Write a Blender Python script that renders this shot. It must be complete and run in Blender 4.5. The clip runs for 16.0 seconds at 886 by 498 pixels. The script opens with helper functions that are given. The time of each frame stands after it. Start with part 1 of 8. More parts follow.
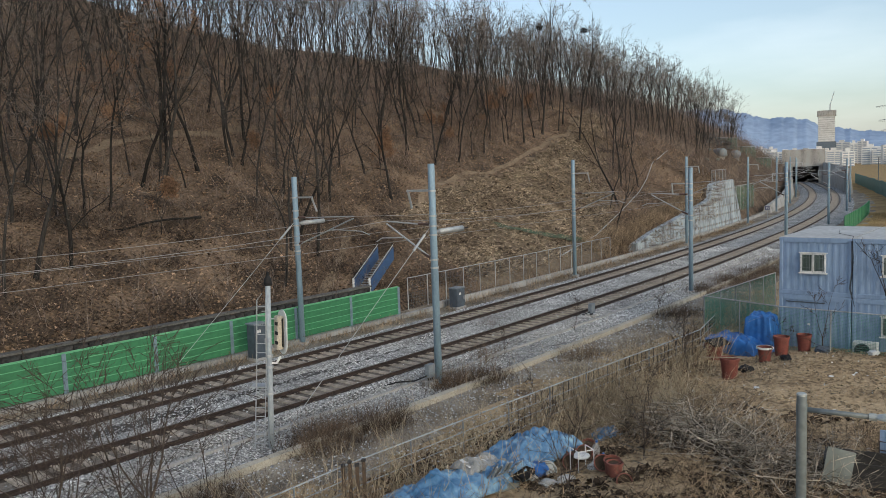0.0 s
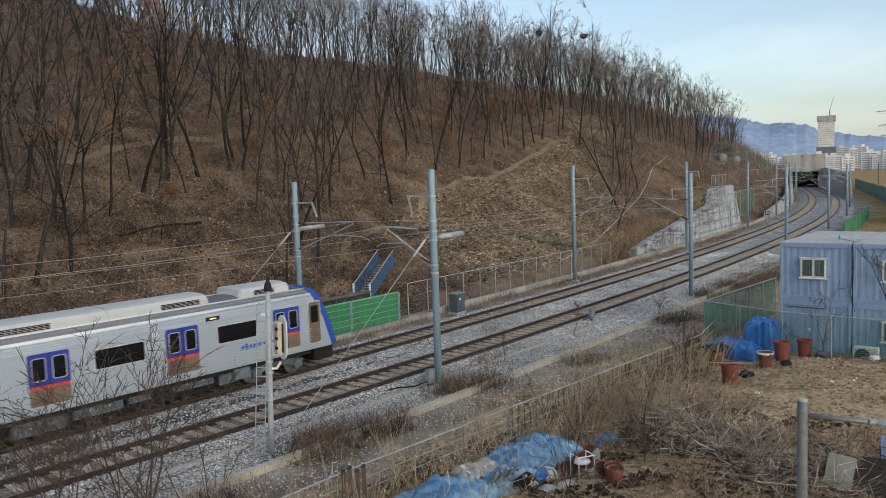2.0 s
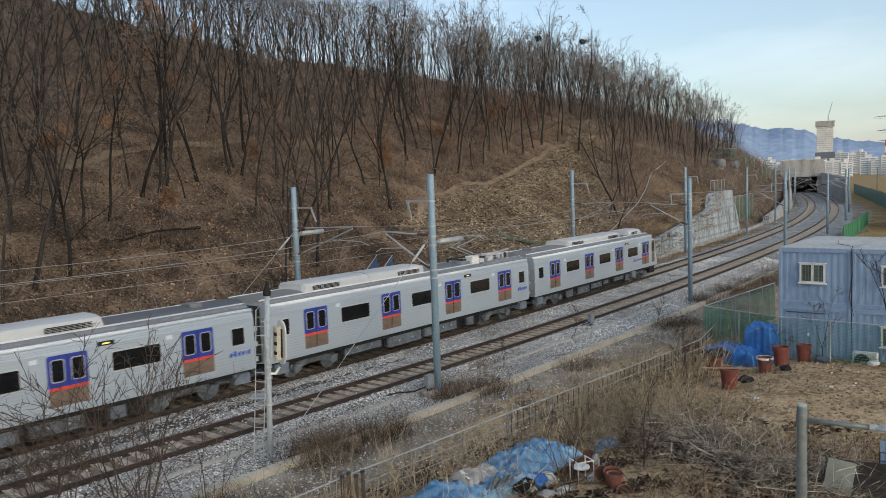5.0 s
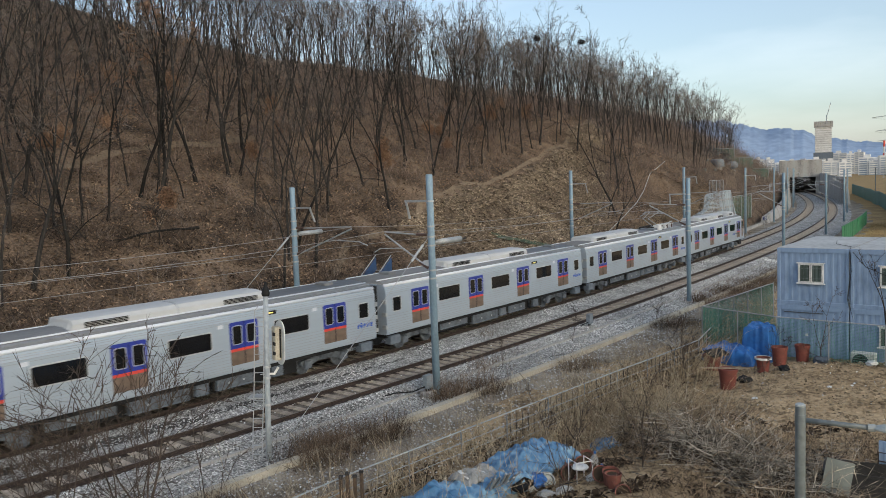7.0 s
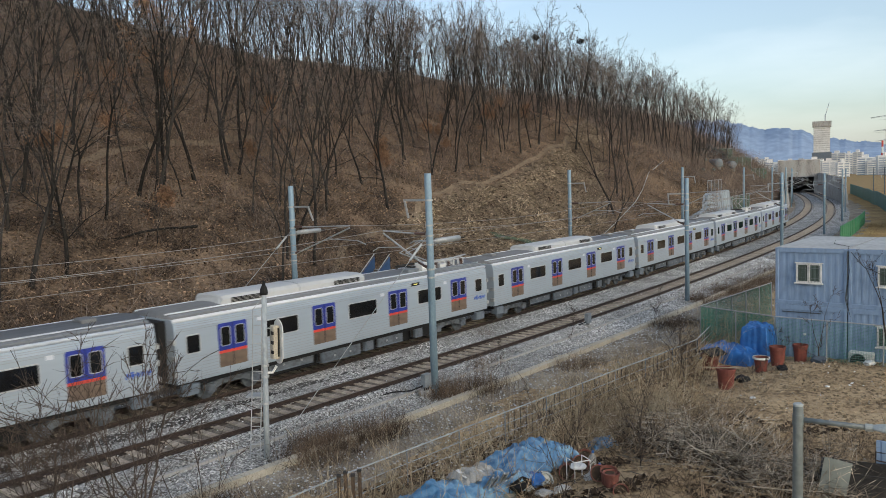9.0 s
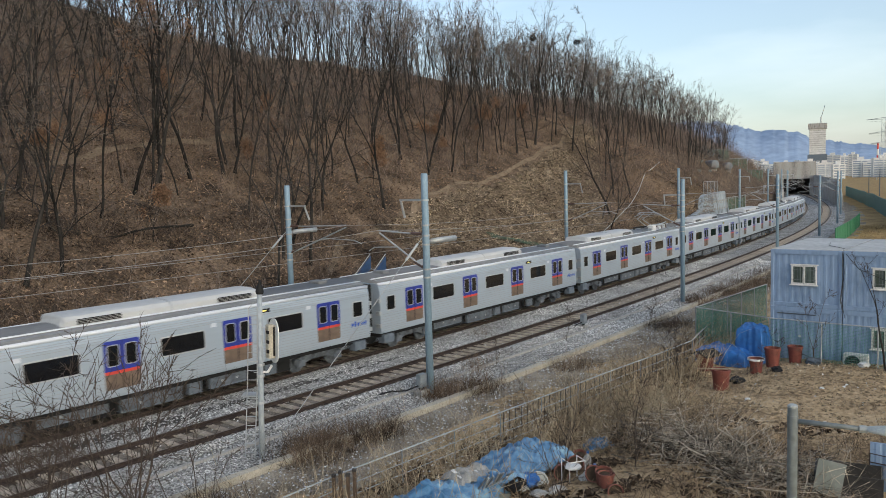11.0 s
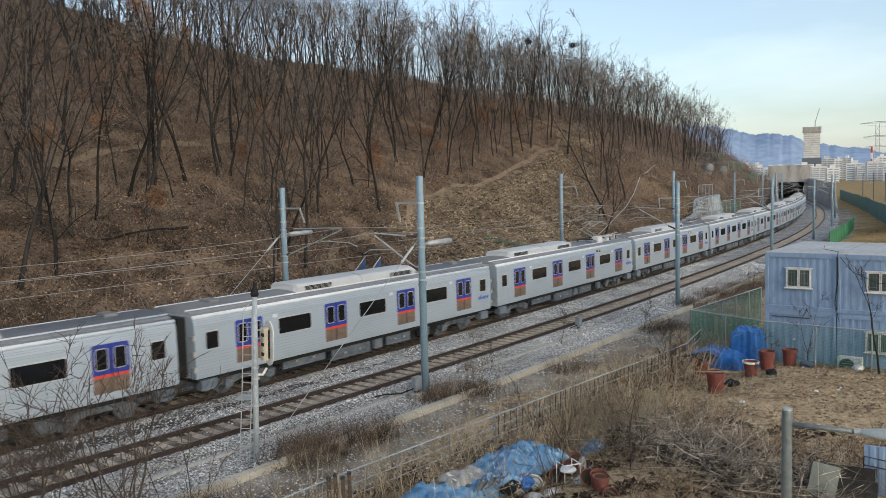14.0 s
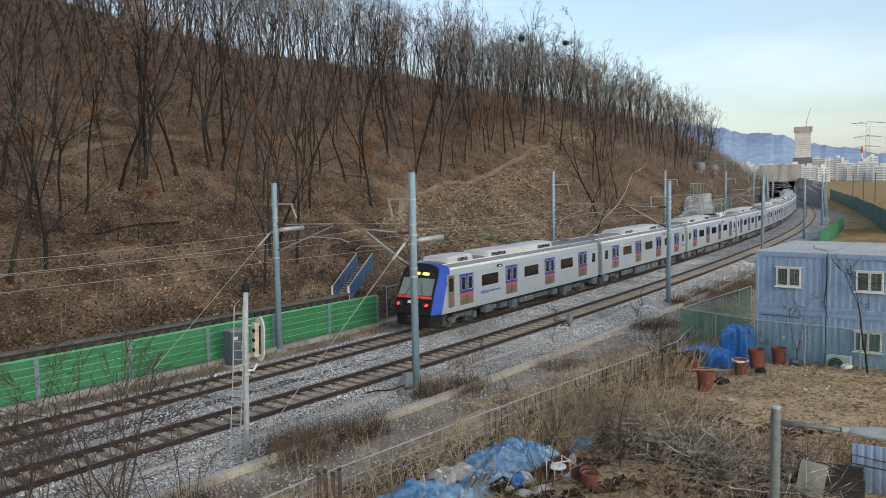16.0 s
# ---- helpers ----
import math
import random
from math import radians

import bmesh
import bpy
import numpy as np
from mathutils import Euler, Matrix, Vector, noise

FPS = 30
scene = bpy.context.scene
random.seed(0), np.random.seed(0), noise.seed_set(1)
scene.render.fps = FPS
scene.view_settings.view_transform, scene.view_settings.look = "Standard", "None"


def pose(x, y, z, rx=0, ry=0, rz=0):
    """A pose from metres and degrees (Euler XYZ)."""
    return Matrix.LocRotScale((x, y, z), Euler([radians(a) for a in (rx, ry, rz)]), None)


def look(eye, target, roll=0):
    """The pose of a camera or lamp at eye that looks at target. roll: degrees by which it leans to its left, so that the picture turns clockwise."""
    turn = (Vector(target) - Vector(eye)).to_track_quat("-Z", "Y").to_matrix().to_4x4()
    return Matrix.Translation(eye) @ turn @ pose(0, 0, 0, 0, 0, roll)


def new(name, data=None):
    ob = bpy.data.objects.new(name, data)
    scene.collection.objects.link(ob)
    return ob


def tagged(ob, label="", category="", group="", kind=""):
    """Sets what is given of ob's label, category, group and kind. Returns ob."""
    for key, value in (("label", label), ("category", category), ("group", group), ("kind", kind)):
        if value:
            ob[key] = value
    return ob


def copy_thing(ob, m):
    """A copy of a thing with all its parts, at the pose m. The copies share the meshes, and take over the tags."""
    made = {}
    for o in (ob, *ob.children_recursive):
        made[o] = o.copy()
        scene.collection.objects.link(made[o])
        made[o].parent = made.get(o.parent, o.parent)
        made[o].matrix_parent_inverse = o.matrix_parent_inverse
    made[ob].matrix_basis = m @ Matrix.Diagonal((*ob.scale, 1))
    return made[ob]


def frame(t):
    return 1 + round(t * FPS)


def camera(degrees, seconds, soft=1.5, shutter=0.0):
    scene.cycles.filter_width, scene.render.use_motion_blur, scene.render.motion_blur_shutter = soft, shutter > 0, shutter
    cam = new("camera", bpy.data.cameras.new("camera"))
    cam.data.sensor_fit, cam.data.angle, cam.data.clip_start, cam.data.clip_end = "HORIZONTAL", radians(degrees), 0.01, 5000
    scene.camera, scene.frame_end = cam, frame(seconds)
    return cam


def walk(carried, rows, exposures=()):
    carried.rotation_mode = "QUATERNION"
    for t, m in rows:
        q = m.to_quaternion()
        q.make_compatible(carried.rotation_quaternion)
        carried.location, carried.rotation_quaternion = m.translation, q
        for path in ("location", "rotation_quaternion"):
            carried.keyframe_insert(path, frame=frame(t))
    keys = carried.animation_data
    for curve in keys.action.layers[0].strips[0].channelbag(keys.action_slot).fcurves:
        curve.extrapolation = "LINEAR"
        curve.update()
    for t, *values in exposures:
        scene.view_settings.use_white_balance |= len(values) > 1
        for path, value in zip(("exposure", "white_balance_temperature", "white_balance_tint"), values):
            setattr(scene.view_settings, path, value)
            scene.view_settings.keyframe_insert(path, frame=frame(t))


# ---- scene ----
SECONDS = 16.0
EYE = (0.0, 0.0, 8.06)
TURNS = [(0.0, 84.436, 2.025, -0.197), (0.5, 84.491, 2.03, -0.194), (1.0, 84.591, 2.06, -0.196), (1.5, 84.73, 2.065, -0.197),
         (2.0, 84.82, 2.05, -0.192), (2.5, 84.897, 2.03, -0.192), (3.0, 84.982, 2.01, -0.2), (3.5, 85.064, 2.015, -0.215),
         (4.0, 85.117, 2.02, -0.228), (6.5, 85.21, 2.035, -0.305), (7.0, 85.189, 2.02, -0.34), (7.5, 85.18, 2.0, -0.363),
         (8.0, 85.19, 1.995, -0.379), (8.5, 85.18, 1.97, -0.4), (9.0, 85.12, 1.9, -0.44), (11.5, 85.113, 1.55, -0.749),
         (12.0, 85.179, 1.527, -0.805), (12.5, 85.239, 1.525, -0.861), (13.0, 85.285, 1.52, -0.917), (13.5, 85.297, 1.51, -0.974),
         (14.0, 85.3, 1.49, -1.025), (14.5, 85.28, 1.4, -1.078), (15.0, 85.24, 1.273, -1.187), (15.5, 85.11, 1.148, -1.43), (16.0, 85.051, 1.053, -1.582)]
cam = camera(58.24, SECONDS, soft=0.4, shutter=0.22)
walk(cam, [(t, pose(*EYE, a, b, c)) for t, a, b, c in TURNS], exposures=((0.0, 0.46, 6450, 6), (9.0, 0.48, 6450, 6), (12.5, 0.6, 6450, 6), (16.0, 0.6, 6450, 6)))

# ---- world and sun: low soft sun, placed behind the camera to brighten the ground ----
world = bpy.data.worlds.new("world")
scene.world = world
world.use_nodes = True
wn, wl = world.node_tree.nodes, world.node_tree.links
bg = wn["Background"]
sky = wn.new("ShaderNodeTexSky")
sky.sky_type, sky.sun_disc = "NISHITA", False
SUN_UP, SUN_TURN = 24.0, 150.0          # degrees above the horizon; clockwise from +Y
sky.sun_elevation, sky.sun_rotation = radians(SUN_UP), radians(SUN_TURN)
sky.air_density, sky.dust_density, sky.ozone_density = 1.0, 2.2, 1.35
geo = wn.new("ShaderNodeTexCoord")
stretch = wn.new("ShaderNodeMapping")
stretch.inputs["Scale"].default_value = (1.6, 1.6, 7.0)
cloud = wn.new("ShaderNodeTexNoise")
cloud.inputs["Scale"].default_value, cloud.inputs["Detail"].default_value = 2.2, 6
ramp = wn.new("ShaderNodeValToRGB")
ramp.color_ramp.elements[0].position, ramp.color_ramp.elements[1].position = 0.45, 0.78
mixw = wn.new("ShaderNodeMix")
mixw.data_type = "RGBA"
mixw.inputs[7].default_value = (9.0, 9.0, 9.3, 1)
mulw = wn.new("ShaderNodeMath")
mulw.operation = "MULTIPLY_ADD"
mulw.inputs[1].default_value, mulw.inputs[2].default_value = 0.16, 0.1
wl.new(geo.outputs["Generated"], stretch.inputs[0])
wl.new(stretch.outputs[0], cloud.inputs["Vector"])
wl.new(cloud.outputs["Fac"], ramp.inputs[0])
wl.new(ramp.outputs[0], mulw.inputs[0])
wl.new(mulw.outputs[0], mixw.inputs[0])
wl.new(sky.outputs[0], mixw.inputs[6])
wl.new(mixw.outputs[2], bg.inputs[0])
bg.inputs[1].default_value = 0.13
sun = new("sun", bpy.data.lights.new("sun", "SUN"))
sun.data.energy, sun.data.angle, sun.data.color = 0.3, radians(30), (1.0, 0.98, 0.94)
sun_dir = Vector((math.sin(radians(SUN_TURN)) * math.cos(radians(SUN_UP)), math.cos(radians(SUN_TURN)) * math.cos(radians(SUN_UP)), math.sin(radians(SUN_UP))))
sun.matrix_world = look(sun_dir * 300, (0, 0, 0))


# ---- mesh tools ----
class Geo:
    """Gathers vertices and faces for one mesh."""

    def __init__(self):
        self.v, self.f = [], []

    def add(self, verts, faces):
        k = len(self.v)
        self.v += [tuple(p) for p in verts]
        self.f += [tuple(i + k for i in face) for face in faces]
        return self

    def box(self, x0, x1, y0, y1, z0, z1, m=None, b=0.0):
        """A box; b chamfers its upright edges and its top."""
        if b:
            ring = [(x0 + b, y0), (x1 - b, y0), (x1, y0 + b), (x1, y1 - b), (x1 - b, y1), (x0 + b, y1), (x0, y1 - b), (x0, y0 + b)]
            top = [(min(max(x, x0 + b), x1 - b), min(max(y, y0 + b), y1 - b)) for x, y in ring]
            vs = [(x, y, z0) for x, y in ring] + [(x, y, z1 - b) for x, y in ring] + [(x, y, z1) for x, y in top]
            fs = [tuple(range(7, -1, -1)), tuple(range(16, 24))]
            for r in (0, 8):
                fs += [(r + i, r + (i + 1) % 8, r + 8 + (i + 1) % 8, r + 8 + i) for i in range(8)]
        else:
            vs = [(x, y, z) for z in (z0, z1) for x, y in ((x0, y0), (x1, y0), (x1, y1), (x0, y1))]
            fs = [(3, 2, 1, 0), (4, 5, 6, 7), (0, 1, 5, 4), (1, 2, 6, 5), (2, 3, 7, 6), (3, 0, 4, 7)]
        if m is not None:
            vs = [m @ Vector(p) for p in vs]
        return self.add(vs, fs)

    def tube(self, pts, radii, sides=6, caps=True):
        """A round bar along points; radii: one, or one a point."""
        pts = [Vector(p) for p in pts]
        if not hasattr(radii, "__len__"):
            radii = [radii] * len(pts)
        vs, fs = [], []
        for i, p in enumerate(pts):
            d = (pts[min(i + 1, len(pts) - 1)] - pts[max(i - 1, 0)]).normalized()
            a = d.cross(Vector((0, 0, 1)) if abs(d.z) < 0.9 else Vector((1, 0, 0))).normalized()
            c = d.cross(a)
            for k in range(sides):
                w = 2 * math.pi * k / sides
                vs.append(p + (a * math.cos(w) + c * math.sin(w)) * radii[i])
        for i in range(len(pts) - 1):
            for k in range(sides):
                j = (k + 1) % sides
                fs.append((i * sides + k, i * sides + j, (i + 1) * sides + j, (i + 1) * sides + k))
        if caps:
            fs.append(tuple(range(sides - 1, -1, -1)))
            fs.append(tuple(range((len(pts) - 1) * sides, len(pts) * sides)))
        return self.add(vs, fs)

    def prism(self, outline, x0, x1, axis="x"):
        """An outline of (a, b) pairs drawn out from x0 to x1 along an axis."""
        put = {"x": lambda t, a, b: (t, a, b), "y": lambda t, a, b: (a, t, b), "z": lambda t, a, b: (a, b, t)}[axis]
        n = len(outline)
        vs = [put(t, a, b) for t in (x0, x1) for a, b in outline]
        fs = [tuple(range(n - 1, -1, -1)), tuple(range(n, 2 * n))] + [(i, (i + 1) % n, n + (i + 1) % n, n + i) for i in range(n)]
        return self.add(vs, fs)

    def lathe(self, outline, sides=16, at=(0, 0, 0)):
        """A turned shape about z from (radius, z) pairs."""
        vs, fs, n = [], [], len(outline)
        for k in range(sides):
            w = 2 * math.pi * k / sides
            vs += [(at[0] + r * math.cos(w), at[1] + r * math.sin(w), at[2] + z) for r, z in outline]
        for k in range(sides):
            j = (k + 1) % sides
            fs += [(k * n + i, j * n + i, j * n + i + 1, k * n + i + 1) for i in range(n - 1)]
        return self.add(vs, fs)

    def mesh(self, name, material, smooth=False):
        me = bpy.data.meshes.new(name)
        me.from_pydata(self.v, [], self.f)
        me.materials.append(material)
        if smooth:
            me.polygons.foreach_set("use_smooth", [True] * len(me.polygons))
        me.update()
        b = bmesh.new()
        b.from_mesh(me)
        bmesh.ops.recalc_face_normals(b, faces=b.faces)
        b.to_mesh(me)
        b.free()
        return me


def part(name, g, material, parent=None, label="", smooth=False, m=None):
    ob = new(name, g if isinstance(g, bpy.types.Mesh) else g.mesh(name, material, smooth))
    if parent is not None:
        ob.parent = parent
    if m is not None:
        ob.matrix_basis = m
    return tagged(ob, label)


def soup(name, verts, tris, material, smooth=False):
    """A mesh object out of arrays of vertices and triangles."""
    verts, tris = np.asarray(verts, np.float32), np.asarray(tris, np.int32)
    me = bpy.data.meshes.new(name)
    me.vertices.add(len(verts))
    me.vertices.foreach_set("co", verts.ravel())
    me.loops.add(tris.size)
    me.loops.foreach_set("vertex_index", tris.ravel())
    me.polygons.add(len(tris))
    me.polygons.foreach_set("loop_start", np.arange(0, tris.size, 3, dtype=np.int32))
    if smooth:
        me.polygons.foreach_set("use_smooth", np.ones(len(tris), bool))
    me.update(calc_edges=True)
    me.validate()
    me.materials.append(material)
    return new(name, me)


def empty(name, label, category, group="", m=None):
    ob = tagged(new(name), label, category, group)
    if m is not None:
        ob.matrix_basis = m
    return ob


# ---- materials ----
def mat(name, c1, c2=None, rough=0.7, metal=0.0, fine=40.0, coarse=3.0, bump=0.15, streak=None, vary=0.0, island=0.0, dist=0.02, spec=0.5, c3=None, stain=0.5):
    """Two colours broken up at a fine and a coarse scale, with relief. streak: stretch of the pattern; vary: by object; island: by loose piece."""
    c2 = tuple(0.8 * c for c in (c2 or c1))
    if c3:
        c3 = tuple(0.92 * c for c in c3)
    if c1[0] > 1.15 * c1[2] and rough > 0.84:          # earthy tones: a little less red
        c1, c2, c3 = [k and (k[0] * 0.92, k[1] * 0.97, k[2]) for k in (c1, c2, c3)]
    m = bpy.data.materials.new(name)
    m.use_nodes = True
    n, l = m.node_tree.nodes, m.node_tree.links
    p = n["Principled BSDF"]
    tc, mp = n.new("ShaderNodeTexCoord"), n.new("ShaderNodeMapping")
    mp.inputs["Scale"].default_value = streak or (1, 1, 1)
    l.new(tc.outputs["Object"], mp.inputs[0])
    a, b = n.new("ShaderNodeTexNoise"), n.new("ShaderNodeTexNoise")
    a.inputs["Scale"].default_value, a.inputs["Detail"].default_value = fine, 4
    b.inputs["Scale"].default_value, b.inputs["Detail"].default_value = coarse, 5
    for k in (a, b):
        l.new(mp.outputs[0], k.inputs["Vector"])
    mx = n.new("ShaderNodeMath")
    mx.operation = "MULTIPLY_ADD"
    mx.inputs[1].default_value = stain
    sub = n.new("ShaderNodeMath")
    sub.operation = "MULTIPLY"
    sub.inputs[1].default_value = 1 - stain
    l.new(a.outputs["Fac"], sub.inputs[0])
    l.new(b.outputs["Fac"], mx.inputs[0])
    l.new(sub.outputs[0], mx.inputs[2])
    r = n.new("ShaderNodeValToRGB")
    r.color_ramp.elements[0].position, r.color_ramp.elements[1].position = 0.36, 0.64
    r.color_ramp.elements[0].color, r.color_ramp.elements[1].color = (*c2, 1), (*c1, 1)
    if c3:
        e = r.color_ramp.elements.new(0.5)
        e.color = (*c3, 1)
    l.new(mx.outputs[0], r.inputs[0])
    out = r.outputs[0]
    if vary or island:
        src = n.new("ShaderNodeObjectInfo").outputs["Random"] if vary else n.new("ShaderNodeNewGeometry").outputs["Random Per Island"]
        hs, mr = n.new("ShaderNodeHueSaturation"), n.new("ShaderNodeMapRange")
        w = vary or island
        mr.inputs[3].default_value, mr.inputs[4].default_value = 1 - w, 1 + w
        l.new(src, mr.inputs[0])
        l.new(mr.outputs[0], hs.inputs["Value"])
        l.new(out, hs.inputs["Color"])
        out = hs.outputs[0]
    l.new(out, p.inputs["Base Color"])
    p.inputs["Roughness"].default_value, p.inputs["Metallic"].default_value = rough, metal
    p.inputs["Specular IOR Level"].default_value = spec
    if bump:
        bp = n.new("ShaderNodeBump")
        bp.inputs["Strength"].default_value, bp.inputs["Distance"].default_value = bump, dist
        l.new(mx.outputs[0], bp.inputs["Height"])
        l.new(bp.outputs[0], p.inputs["Normal"])
    return m


def glow(name, colour, strength):
    m = bpy.data.materials.new(name)
    m.use_nodes = True
    p = m.node_tree.nodes["Principled BSDF"]
    p.inputs["Base Color"].default_value = (*colour, 1)
    p.inputs["Emission Color"].default_value, p.inputs["Emission Strength"].default_value = (*colour, 1), strength
    return m


